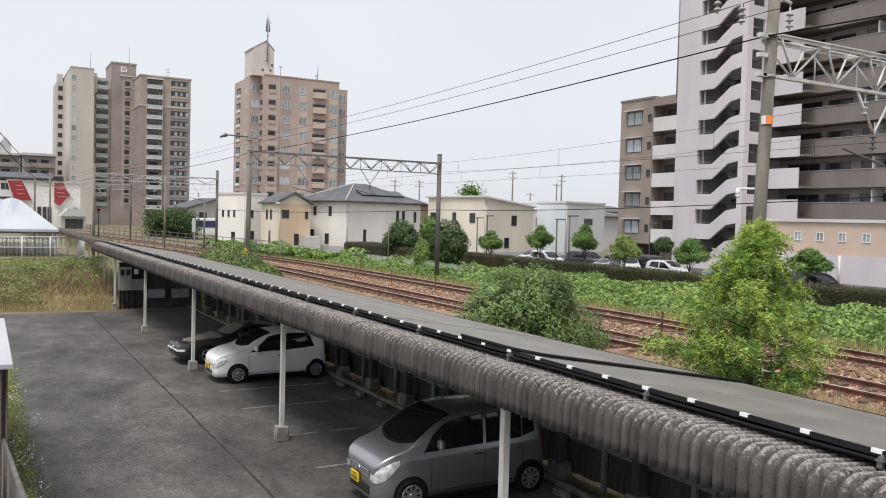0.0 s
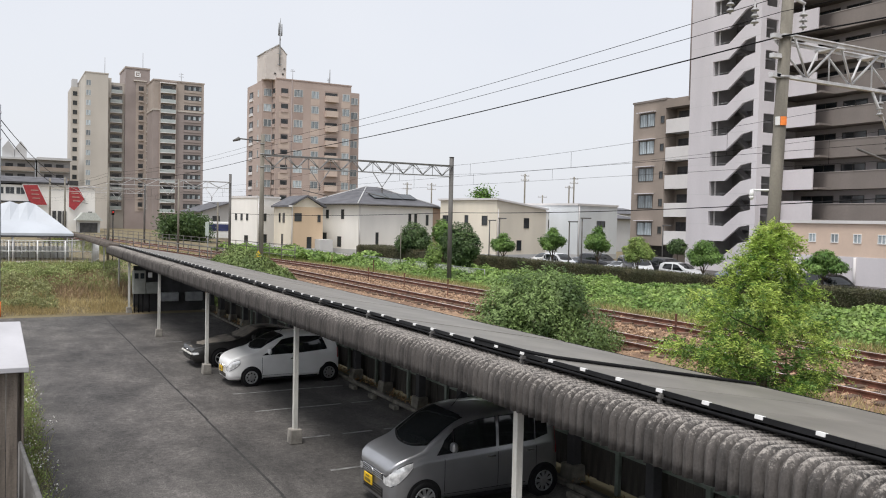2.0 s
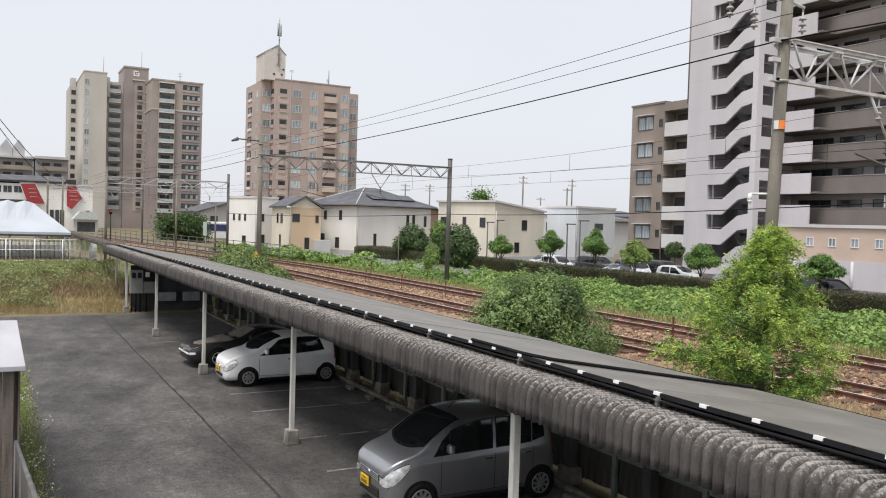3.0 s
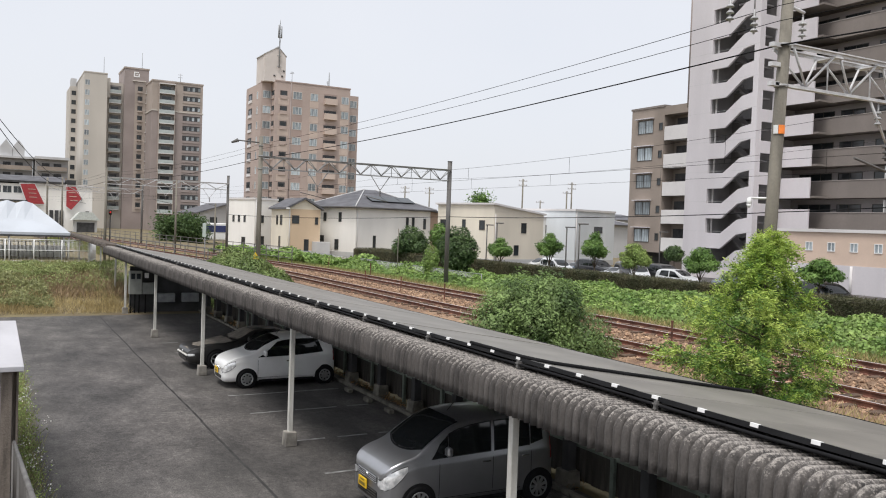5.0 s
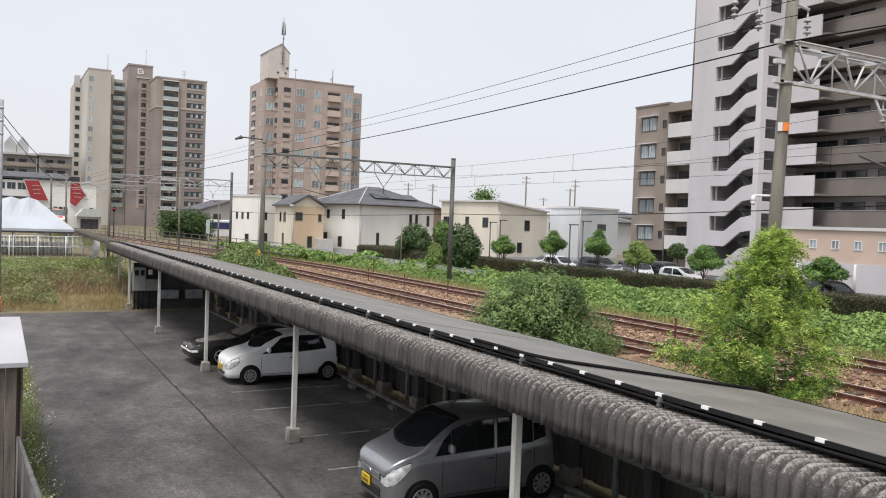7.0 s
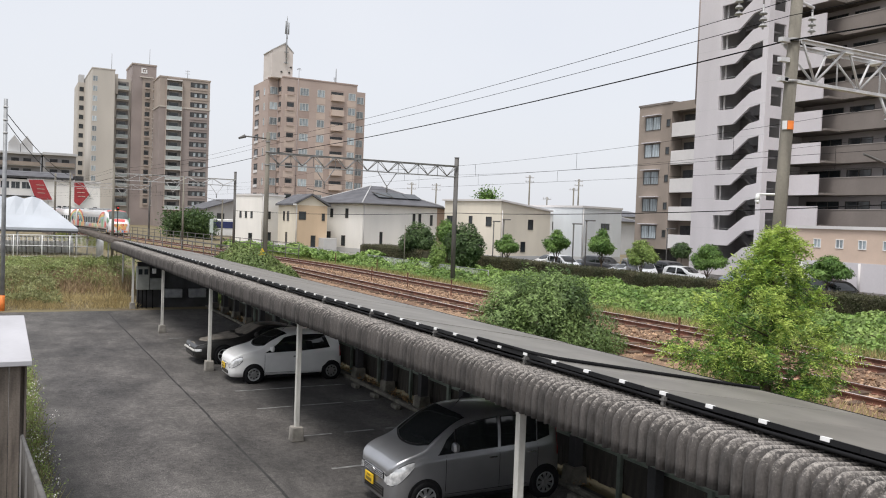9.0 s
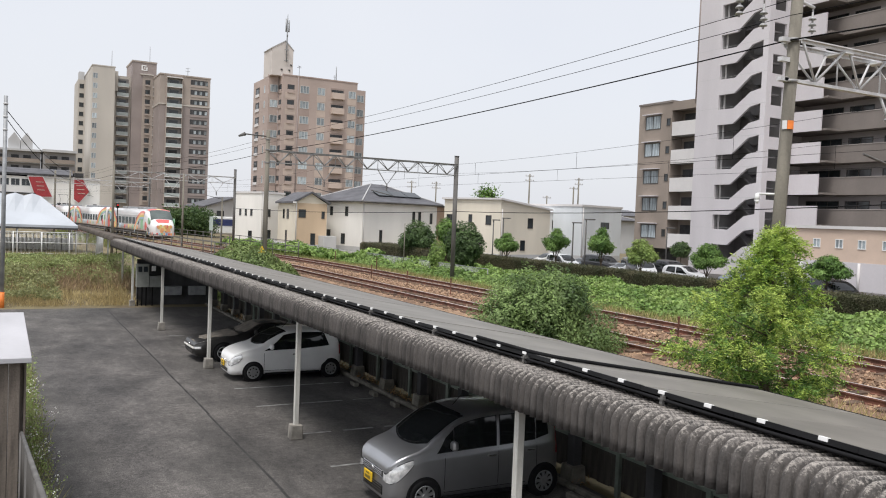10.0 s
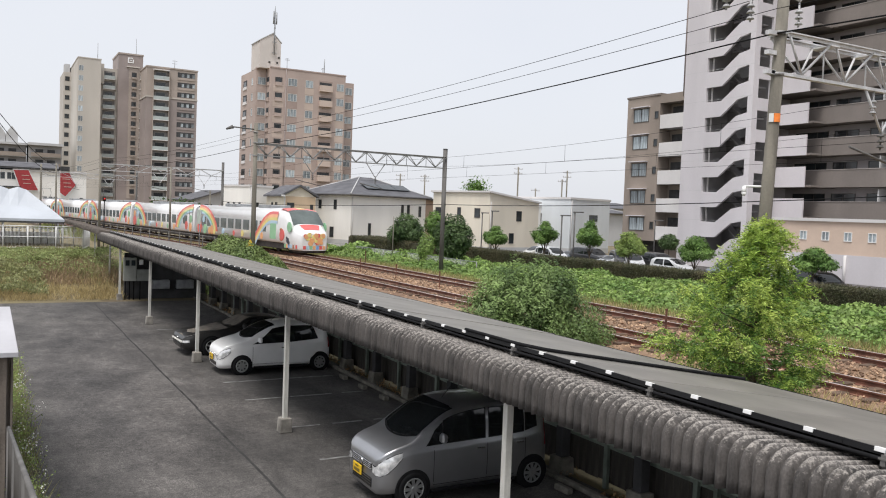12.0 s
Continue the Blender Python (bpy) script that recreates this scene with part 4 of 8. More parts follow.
def gantry(y, xl, xr, zt, zb, ltop, rtop, lmat, rmat, lr, rr, label, foot=1.2, steel=DULLSTEEL, lean=0.0, bays=9):
    g = thing("catenary_gantry", label, "gantry", "gantries over the tracks")
    bm = bmesh.new()
    tube(bm, [(xl - lean * 0.7, y, foot - 0.6), (xl + lean * 0.3, y, ltop)], lr * 1.12, 16, 0, lr * 0.9)
    left = part("pole", bm, lmat, g, "round concrete pole", smooth=False)
    bm = bmesh.new()
    tube(bm, [(xr, y, foot - 0.4), (xr, y, rtop)], rr, 14, 0, rr)
    tube(bm, [(xr, y, rtop), (xr, y, rtop + 0.03)], rr * 1.15, 14)
    part("pole", bm, rmat, g, "dark steel post")
    bm = bmesh.new()
    truss(bm, xl, xr, y, zt, zb, bays)
    part("lattice_beam", bm, steel, g, "galvanised lattice beam")
    for cx in (NEAR, FAR):
        x = cx + bend(y)
        bm = bmesh.new()
        tube(bm, [(x - 0.6, y, zb), (x, y, zb - 0.85), (x + 0.6, y, zb)], 0.03, 6)
        part("hanger", bm, steel, g, "v-shaped wire hanger")
        bm = bmesh.new()
        insulator(bm, x, y, zb - 1.15)
        tube(bm, [(x - 1.0, y, zb - 1.2), (x + 0.5, y, zb - 1.5)], 0.025, 6)
        part("insulator", bm, STEELP, g, "ribbed insulator on a steady arm")
    for z in (zt + 0.02, zb - 0.02, ltop - 0.5):
        bm = bmesh.new()
        tube(bm, [(xl, y, z - 0.025), (xl, y, z + 0.025)], lr * 1.1, 14)
        part("clamp_band", bm, DULLSTEEL, g, "steel pole clamp")
    return g


g1 = gantry(10.5, 12.81, 24.6, 8.5, 7.78, 10.4, 9.0, POLE, STEELP, 0.115, 0.13, "concrete pole with a pale lattice beam over the tracks", steel=GALV, lean=0.45)
g2 = gantry(44.5, 12.72, 24.62, 8.42, 7.75, 9.5, 8.92, POLE, STEELP, 0.125, 0.14, "lattice gantry with a dark post and a concrete pole")
g3 = gantry(77.0, 8.4, 19.0, 8.2, 7.6, 8.6, 8.9, POLE, STEELP, 0.11, 0.12, "distant lattice gantry over the curved tracks", steel=GALV, bays=5)
g4 = gantry(112.0, 5.5, 16.6, 8.3, 7.7, 9.2, 9.0, POLE, STEELP, 0.12, 0.12, "distant lattice gantry over the curved tracks", steel=GALV, bays=5)


def pole_fittings():
    # orange band, arms with insulators and camera on the nearest pole
    for a0, a1, m, name, lab in ((222, 275, ORANGE, "orange_plate", "curved orange marker plate"), (182, 219, WHITE, "white_plate", "curved white marker plate")):
        bm = bmesh.new()
        ring = [(12.79 + q * math.cos(radians(a0 + (a1 - a0) * k / 6)), 10.5 + q * math.sin(radians(a0 + (a1 - a0) * k / 6))) for q, ks in ((0.138, range(7)), (0.118, range(6, -1, -1))) for k in ks]
        prism(bm, ring, "z", 6.86, 7.02)
        part(name, bm, m, g1, lab)
    bm = bmesh.new()
    box(bm, 11.2, 13.5, 10.46, 10.54, 9.5, 9.58)
    part("cross_arm", bm, GALV, g1, "steel cross arm")
    for z in (8.5, 7.78, 8.14):
        bm = bmesh.new()
        box(bm, 12.5, 12.72, 10.45, 10.55, z - 0.04, z + 0.04)
        part("bolt_plate", bm, GALV, g1, "bolted bracket")
    porcelain = mat("grey_porcelain", (0.36, 0.36, 0.36), 0.35, vary=0.1)
    for x, z, top in ((11.4, 8.78, 9.5), (12.02, 8.66, 9.5), (13.33, 8.75, 9.2), (15.74, 7.3, 7.76)):
        bm = bmesh.new()
        insulator(bm, x, 10.5, z)
        tube(bm, [(x, 10.5, z + 0.38), (x, 10.5, top)], 0.015, 6)
        part("insulator", bm, porcelain, g1, "grey porcelain insulator")
    bm = bmesh.new()
    tube(bm, [(12.88, 10.5, 9.28), (13.36, 10.5, 9.2)], 0.03, 6)
    part("bracket_arm", bm, GALV, g1, "steel bracket arm")
    bm = bmesh.new()
    tube(bm, [(12.72, 10.5, 5.66), (12.45, 10.8, 5.66)], 0.025, 6)
    tube(bm, [(12.45, 10.8, 5.66), (12.42, 10.78, 5.54)], 0.035, 10, 0, 0.05)
    tube(bm, [(12.42, 10.78, 5.54), (12.42, 10.77, 5.48)], 0.05, 10, 0, 0.02)
    tagged(part("security_camera", bm, WHITE, None), "white dome camera on a pole bracket", "camera")
    bm = bmesh.new()
    tube(bm, [(12.72, 44.5, 9.15), (11.3, 44.5, 9.2)], 0.04, 6)
    tube(bm, [(11.45, 44.5, 9.2), (11.1, 44.5, 9.05)], 0.11, 10, 0, 0.05)
    part("lamp_arm", bm, STEELP, g2, "lamp on a horizontal arm")
    bm = bmesh.new()
    prism(bm, [(12.3, 2.75), (12.75, 2.75), (12.52, 3.15)], "y", 44.28, 44.3)
    part("warning_sign", bm, mat("warning_yellow", (0.75, 0.5, 0.03), 0.5, vary=0.05), g2, "yellow triangular warning sign")


pole_fittings()


def wires():
    def wire(pts, r, label="thin black overhead wire between poles"):
        bm = bmesh.new()
        tube(bm, pts, r, 5)
        tagged(part("overhead_wire", bm, RUBBER, None), label, "wire", "overhead wires")
    # feeders along the pole line
    for dx, z1, z2, r in ((0.0, 9.24, 9.08, 0.007), (0.02, 8.96, 8.82, 0.007), (0.0, 8.5, 8.3, 0.015)):
        wire(sag((12.7 + dx, -24, z1 + 0.05), (12.7 + dx, 10.5, z1), 0.35), r)
        wire(sag((12.7 + dx, 10.5, z1), (12.7 + dx, 44.5, z2), 0.2), r)
        wire(sag((12.7 + dx, 44.5, z2), (8.4 + dx, 77, z2 - 0.5), 0.35), r)
        wire(sag((8.4 + dx, 77, z2 - 0.5), (5.5 + dx, 112, z2 - 0.4), 0.35), r)
    # messenger, contact wire and droppers of each track
    for cx in (NEAR, FAR):
        spans = [(-24, 10.5), (10.5, 44.5), (44.5, 78), (78, 112), (112, 150)]
        for a, b in spans:
            xa, xb = cx + bend(a), cx + bend(b)
            m = sag((xa, a, 7.65), (xb, b, 7.65), 0.45)
            wire(m, 0.0045, "thin catenary messenger wire overhead")
            wire([(xa, a, 6.75), (xb, b, 6.75)], 0.005, "contact wire over the track")
            for k in (2, 5, 8, 11, 14):
                bm = bmesh.new()
                tube(bm, [m[k], (m[k].x, m[k].y, 6.75)], 0.006, 4)
                tagged(part("dropper_wire", bm, RUBBER, None), "thin dropper wire of the catenary", "wire", "catenary droppers")
    wire(sag((-0.02, 43.4, 9.3), (5.9, 92, 8.3), 0.5), 0.02, "black cable from the lot's post")
    wire(sag((-0.02, 43.4, 8.9), (5.9, 92, 7.6), 0.7), 0.02, "black cable from the lot's post")
    # a telephone cable beyond the tracks
    wire(sag((19.0, 77, 5.3), (24.62, 44.5, 5.52), 0.2), 0.018, "black telephone cable beyond the tracks")
    wire(sag((24.62, 44.5, 5.52), (24.6, 10.5, 6.25), 0.25), 0.018, "black telephone cable beyond the tracks")
    wire(sag((24.6, 10.5, 6.25), (24.6, -24, 6.25), 0.25), 0.018, "black telephone cable beyond the tracks")


wires()


def line_pole(x, y, z0, top, r, arms, label, name="utility_pole"):
    p = thing(name, label, "pole", "utility poles")
    bm = bmesh.new()
    tube(bm, [(x, y, z0), (x, y, top)], r, 12, 0, r * 0.75)
    part("shaft", bm, POLE, p)
    for k in range(arms):
        bm = bmesh.new()
        z = top - 0.4 - 0.8 * k
        box(bm, x - 0.9, x + 0.9, y - 0.06, y + 0.06, z - 0.06, z + 0.06)
        for dx in (-0.8, -0.3, 0.3, 0.8):
            tube(bm, [(x + dx, y, z + 0.06), (x + dx, y, z + 0.3)], 0.06, 6)
        part("cross_arm", bm, GALV, p, "cross arm with insulators")
    return p


def poles():
    p = thing("lamp_post", "grey steel post with an orange foot at the lot's edge", "post")
    bm = bmesh.new()
    tube(bm, [(-0.02, 43.4, 0.3), (-0.02, 43.4, 9.9)], 0.1, 16, 0, 0.085)
    part("shaft", bm, GREYSTEEL, p)
    bm = bmesh.new()
    tube(bm, [(-0.02, 43.4, -0.1), (-0.02, 43.4, 0.75)], 0.115, 16)
    part("sleeve", bm, ORANGE, p, "orange guard sleeve round the foot")
    bm = bmesh.new()
    for z in (8.3, 8.9, 9.5):
        tube(bm, [(-0.02, 43.4, z), (-0.02, 43.4, z + 0.07)], 0.105, 16)
    part("band", bm, GALV, p)
    # lines of poles behind the houses
    for x, y, top, r, a in ((65.5, 135, 12, 0.15, 2), (69.5, 133, 12, 0.15, 2), (84, 124.2, 14, 0.17, 2), (90.5, 119.6, 12, 0.16, 1), (91.2, 119.1, 13.6, 0.16, 2), (76.4, 129, 10.8, 0.14, 1), (86.7, 122.4, 10.2, 0.14, 1)):
        line_pole(x, y, 0.2, top, r, a, "distant concrete utility pole with cross arms")
    # poles by the curve
    for x, y, top in ((7.75, 71, 8.7), (5.9, 92, 8.6), (19.5, 84, 6.4), (14.15, 76, 8.2)):
        line_pole(x, y, 0.8, top, 0.1, 0, "plain grey pole beside the curved tracks")
    s = thing("railway_signal", "small railway signal with a red lamp on a pole", "signal")
    bm = bmesh.new()
    tube(bm, [(8.1, 71, 4.9), (8.1, 71, 5.3)], 0.12, 10)
    tube(bm, [(8.1, 71, 0.5), (8.1, 71, 4.9)], 0.04, 6)
    part("housing", bm, BLACK, s)
    bm = bmesh.new()
    tube(bm, [(8.1, 70.87, 5.12), (8.1, 70.83, 5.12)], 0.06, 10)
    part("lens", bm, glow("red_signal", (0.7, 0.03, 0.02), 0.5), s, "lit red lens")
    # road lamps in the far car park: dark posts with a flat head
    for x, y, z in ((42, 68, 5.2), (42, 66.2, 5.4), (42, 53.6, 5.5), (42, 55.3, 5.2), (55, 58, 5.1)):
        q = thing("street_lamp", "dark slim car park lamp with a flat head", "lamp", "car park lamps")
        bm = bmesh.new()
        tube(bm, [(x, y, 0.3), (x, y, z)], 0.06, 8)
        part("post", bm, STEELP, q)
        bm = bmesh.new()
        box(bm, x - 0.1, x + 0.1, y - 1.05, y + 0.1, z - 0.06, z + 0.04)
        part("head", bm, STEELP, q, bevel=0.01)
    # slim white post by the fence
    line_pole(26.5, 55.5, 0.9, 4.6, 0.04, 0, "slim pale post by the mesh fence")
    # sign board beside the tracks
    b = thing("sign_board", "pale green blank sign board on two legs", "sign")
    bm = bmesh.new()
    box(bm, 14.6, 14.65, 66.0, 67.1, 3.4, 4.5)
    part("board", bm, mat("pale_sign", (0.45, 0.52, 0.47), 0.6, vary=0.1), b)
    bm = bmesh.new()
    tube(bm, [(14.68, 66.5, 1.0), (14.68, 66.5, 4.4)], 0.04, 6)
    part("leg", bm, GREYSTEEL, b)


poles()


# ---- buildings ----
def window_mesh(w, h, panes=2, frame=FRAME, glass=GLASS, hood=False):
    """A window in its wall, as meshes of frame, pane and hood: outward is -y, centre at the origin."""
    bm = bmesh.new()
    t = 0.06
    box(bm, -w / 2, w / 2, -0.05, 0.1, -h / 2, -h / 2 + t)
    box(bm, -w / 2, w / 2, -0.05, 0.1, h / 2 - t, h / 2)
    for k in range(panes + 1):
        x = -w / 2 + t / 2 + (w - t) * k / panes
        box(bm, x - t / 2, x + t / 2, -0.045, 0.1, -h / 2 + t, h / 2 - t)
    bmesh.ops.remove_doubles(bm, verts=bm.verts, dist=0.0001)
    f = mesh_of("window", bm, frame)
    bm = bmesh.new()
    box(bm, -w / 2 + t, w / 2 - t, -0.012, 0.1, -h / 2 + t, h / 2 - t)
    g = mesh_of("pane", bm, glass)
    o = None
    if hood:
        bm = bmesh.new()
        box(bm, -w / 2 - 0.15, w / 2 + 0.15, -0.45, 0.1, h / 2 + 0.12, h / 2 + 0.2)
        o = mesh_of("hood", bm, WALL_PALE)
    return f, g, o


def balcony_mesh(w, h, rail, depth=1.0, low=0.95, back=None, slab=None):
    """A balcony opening: flat panel coloured as the recess's shade, sliding window, side cheeks, parapet in front on
    its slab.
    """
    bm = bmesh.new()
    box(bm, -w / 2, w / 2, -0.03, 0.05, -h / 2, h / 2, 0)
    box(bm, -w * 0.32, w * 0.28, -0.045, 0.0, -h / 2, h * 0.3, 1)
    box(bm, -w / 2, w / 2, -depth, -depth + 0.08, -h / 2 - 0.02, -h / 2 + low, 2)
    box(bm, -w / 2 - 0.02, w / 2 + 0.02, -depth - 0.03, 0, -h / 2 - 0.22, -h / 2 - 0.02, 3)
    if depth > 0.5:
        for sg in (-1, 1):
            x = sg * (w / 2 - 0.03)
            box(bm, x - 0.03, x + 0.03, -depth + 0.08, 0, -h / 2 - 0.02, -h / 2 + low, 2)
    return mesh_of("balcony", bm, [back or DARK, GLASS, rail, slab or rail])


WALL_TAN = mat("tan_wall", (0.38, 0.27, 0.2), 0.85, vary=0.06, scale=0.15, fine=5, bump=0.1, streak=(1, 1, 0.3))
WALL_ROSE = mat("rose_tile_wall", (0.43, 0.345, 0.305), 0.8, vary=0.07, scale=0.12, fine=4, bump=0.1)
WALL_ROSE_LIGHT = mat("pale_rose_tile", (0.52, 0.425, 0.365), 0.8, vary=0.06, scale=0.3, fine=4, bump=0.1)
WALL_ROSE_DARK = mat("dark_rose_tile", (0.38, 0.295, 0.26), 0.8, vary=0.06, scale=0.3, fine=4, bump=0.1)
WALL_HUT = mat("hut_render", (0.62, 0.57, 0.53), 0.85, vary=0.05, scale=0.3, fine=5, bump=0.05)
# grey that carries the shade of the tower's balcony recesses
BALC_BACK = mat("balcony_wall_painted_shade", (0.2, 0.19, 0.185), 0.85, vary=0.12, scale=0.5, fine=5, bump=0)
WALL_BEIGE = mat("beige_wall", (0.53, 0.495, 0.445), 0.85, vary=0.06, scale=0.12, fine=4, bump=0.1, streak=(1, 1, 0.3))
WALL_BROWN = mat("brown_tile_wall", (0.3, 0.255, 0.24), 0.8, vary=0.08, scale=0.15, fine=4, bump=0.1)
WALL_TAUPE = mat("taupe_tile_wall", (0.38, 0.325, 0.285), 0.8, vary=0.08, scale=0.15, fine=4, bump=0.1)
WALL_PALE = mat("pale_lilac_wall", (0.63, 0.6, 0.62), 0.85, vary=0.06, scale=0.2, fine=6, bump=0.1, streak=(1, 1, 0.25))
WALL_GREYBR = mat("grey_brown_wall", (0.28, 0.235, 0.2), 0.85, vary=0.1, scale=0.25, fine=6, bump=0.15, streak=(1, 1, 0.3))
# darker than the pale lilac, holding the balconies' shade in its colour
WALL_LILAC_SHADE = mat("lilac_wall_shade_tone", (0.4, 0.37, 0.375), 0.85, vary=0.07, scale=0.25, fine=6, bump=0.1)
WALL_COPING = mat("grey_coping", (0.34, 0.31, 0.29), 0.85, vary=0.08, scale=0.4, fine=6, bump=0.05)
WALL_BAND = mat("balcony_band", (0.2, 0.175, 0.16), 0.85, vary=0.1, scale=0.3, fine=6, bump=0.15, streak=(1, 1, 0.4))
WALL_WHITE = mat("white_render", (0.82, 0.8, 0.76), 0.85, vary=0.05, scale=0.3, fine=8, bump=0.1, streak=(1, 1, 0.3))
WALL_CREAM = mat("cream_render", (0.74, 0.68, 0.57), 0.85, vary=0.06, scale=0.3, fine=8, bump=0.1, streak=(1, 1, 0.3))
WALL_SAND = mat("sand_render", (0.6, 0.46, 0.32), 0.85, vary=0.06, scale=0.3, fine=8, bump=0.1, streak=(1, 1, 0.3))
WALL_GREY = mat("grey_render", (0.5, 0.5, 0.5), 0.85, vary=0.06, scale=0.3, fine=8, bump=0.1)
ROOF_GREY = mat("grey_roof_tile", (0.1, 0.1, 0.11), 0.7, vary=0.15, scale=0.6, fine=7, bump=0.3, streak=(1, 1, 5))
PARAPET_W = mat("pale_parapet", (0.66, 0.64, 0.63), 0.8, vary=0.05, scale=0.4, fine=6, bump=0.05)
RAIL_GLASS = mat("frosted_balcony_glass", (0.41, 0.455, 0.445), 0.3, vary=0.1, scale=0.5, fine=5, bump=0)


def face_pose(x, y, z, facing):
    """Pose of a window on a wall; facing: degrees of the outward direction from +x."""
    return pose(x, y, z, 0, 0, facing + 90)


def grid_on(parent, me, name, corner, facing, us, zs, label=""):
    """Copies of a mesh on a wall that starts at corner and runs to the right as seen from outside."""
    a = radians(facing)
    u = Vector((-math.sin(a), math.cos(a), 0))
    for z in zs:
        for s in us:
            p = Vector((corner[0], corner[1], 0)) + u * s
            if not isinstance(me, tuple):
                put(name, me, parent, face_pose(p.x, p.y, z, facing), label)
                continue
            win = put(name, me[0], parent, face_pose(p.x, p.y, z, facing), label)
            put("pane", me[1], win)
            if me[2]:
                put("hood", me[2], win, None, "pale window hood")


def block(parent, name, x0, x1, y0, y1, z0, z1, m, label="", rot=None, bevel=0.0):
    bm = bmesh.new()
    box(bm, x0, x1, y0, y1, z0, z1)
    ob = part(name, bm, m, parent, label, bevel)
    return ob


def tower_b():
    """Rose-brown tower with a roof hut and a mast."""
    t = thing("apartment_tower", "rose-brown eleven-storey apartment tower with a roof hut", "building", m=pose(45.6, 150.9, 0))
    H = 31.0
    block(t, "wall", 0, 15.0, 0, 13.5, 0.5, H, WALL_ROSE)
    block(t, "wall", 15.0, 18.2, 3.5, 13.5, 0.5, H - 0.6, WALL_ROSE)
    block(t, "wall", -2.0, 0, 2.4, 13.0, 0.5, H - 0.15, WALL_ROSE)
    block(t, "parapet", -0.08, 15.1, -0.08, 0.2, H, H + 0.22, WALL_ROSE_DARK)
    block(t, "parapet", -2.1, 0.2, 2.3, 2.6, H - 0.15, H + 0.15, WALL_ROSE_DARK)
    # stair hut: its gable end looks over the front, the roof slopes away to the side
    block(t, "roof_hut", -3.2 + 1.3, 2.15, 1.0, 6.5, H, 35.6, WALL_HUT, "pale stair hut with a peaked roof")
    bm = bmesh.new()
    prism(bm, [(-1.9, 35.6), (2.15, 35.6), (2.15, 35.9), (0.6, 37.5), (-1.9, 36.0)], "y", 1.0, 6.5)
    part("hut_gable", bm, WALL_HUT, t)
    bm = bmesh.new()
    prism(bm, [(-2.05, 35.92), (0.6, 37.52), (2.3, 35.85), (2.3, 35.98), (0.6, 37.7), (-2.05, 36.06)], "y", 0.9, 6.6)
    part("hut_roof", bm, WALL_GREY, t, "thin grey roof of the hut")
    for z, x in ((32.0, -0.2), (32.0, 1.3), (33.0, 1.6)):
        block(t, "hut_fitting", x, x + 0.35, 0.9, 1.0, z, z + 0.3, DFRAME)
    bm = bmesh.new()
    tube(bm, [(0.75, 0.7, 33.6), (0.75, 0.7, 41.8)], 0.12, 8)
    for dx, z0, z1 in ((-0.28, 39.2, 41.6), (0.28, 39.2, 41.4), (0.0, 38.4, 38.9)):
        tube(bm, [(0.75 + dx, 0.6, z0), (0.75 + dx, 0.6, z1)], 0.13, 8)
    for z in (33.8, 35.8, 39.3, 40.8):
        box(bm, 0.35, 1.15, 0.6, 0.8, z, z + 0.12)
    tube(bm, [(0.75, 0.7, 41.8), (0.75, 0.7, 42.6)], 0.05, 6)
    part("antenna_mast", bm, GREYSTEEL, t, "antenna mast with upright aerials")
    for x, h, arm in ((4.4, 2.8, 0.45), (11.7, 1.8, 0.3), (12.0, 3.6, 0.0)):
        bm = bmesh.new()
        tube(bm, [(x, 4, H), (x, 4, H + h)], 0.05 if arm else 0.1, 6)
        if arm:
            box(bm, x - arm, x + arm, 3.95, 4.05, H + h - 0.35, H + h - 0.28)
            box(bm, x - arm * 0.7, x + arm * 0.7, 3.95, 4.05, H + h - 0.1, H + h - 0.04)
        part("aerial", bm, GREYSTEEL, t)
    block(t, "roof_unit", 5.6, 7.4, 2.5, 4, H, H + 0.7, WALL_GREY)
    block(t, "roof_unit", 11.4, 12.6, 3, 4, H, H + 0.6, WALL_GREY)
    zs = [28.7 - 2.87 * k for k in range(10)]
    # lighter tile fields between some of the windows, darker beside them
    for k, z in enumerate(zs):
        for x0, x1, m in ((6.75, 8.5, WALL_ROSE_LIGHT), (13.0, 14.8, WALL_ROSE_LIGHT), (0.55, 2.6, WALL_ROSE_LIGHT)):
            block(t, "tile_field", x0, x1, -0.02, 0.05, z - 2.0, z - 0.78, m)
        block(t, "tile_field", 3.3, 5.3, -0.02, 0.05, z - 2.05, z - 0.8, WALL_ROSE_DARK)
        block(t, "tile_field", 9.5, 12.3, -0.02, 0.05, z + 0.72, z + 0.95, WALL_ROSE_DARK)
    wide = window_mesh(1.75, 1.4, 3, FRAME, CURTAIN)
    two = window_mesh(1.5, 1.4, 2, FRAME, CURTAIN)
    slim = window_mesh(0.8, 1.4, 1, FRAME, CURTAIN)
    bal = balcony_mesh(1.35, 1.35, WALL_ROSE, 0.12, low=0.45)
    balw = balcony_mesh(2.5, 1.55, WALL_ROSE_LIGHT, 0.7)
    bals = balcony_mesh(2.6, 1.6, PARAPET_W, 0.12, low=0.35)
    balm = balcony_mesh(1.5, 1.4, WALL_ROSE, 0.12, low=0.45)
    grid_on(t, wide, "window", (0, 0), -90, [4.3], zs)
    grid_on(t, two, "window", (0, 0), -90, [7.62, 13.95], zs)
    grid_on(t, bal, "balcony", (0, 0), -90, [1.6], zs)
    grid_on(t, balw, "balcony", (0, 0), -90, [10.9], [z - 0.15 for z in zs])
    grid_on(t, two, "window", (15.0, 3.5), -90, [2.1], zs)
    grid_on(t, two, "window", (-2.0, 2.4), -90, [1.05], zs)
    grid_on(t, balm, "balcony", (0, 2.4), 180, [0.95], zs)
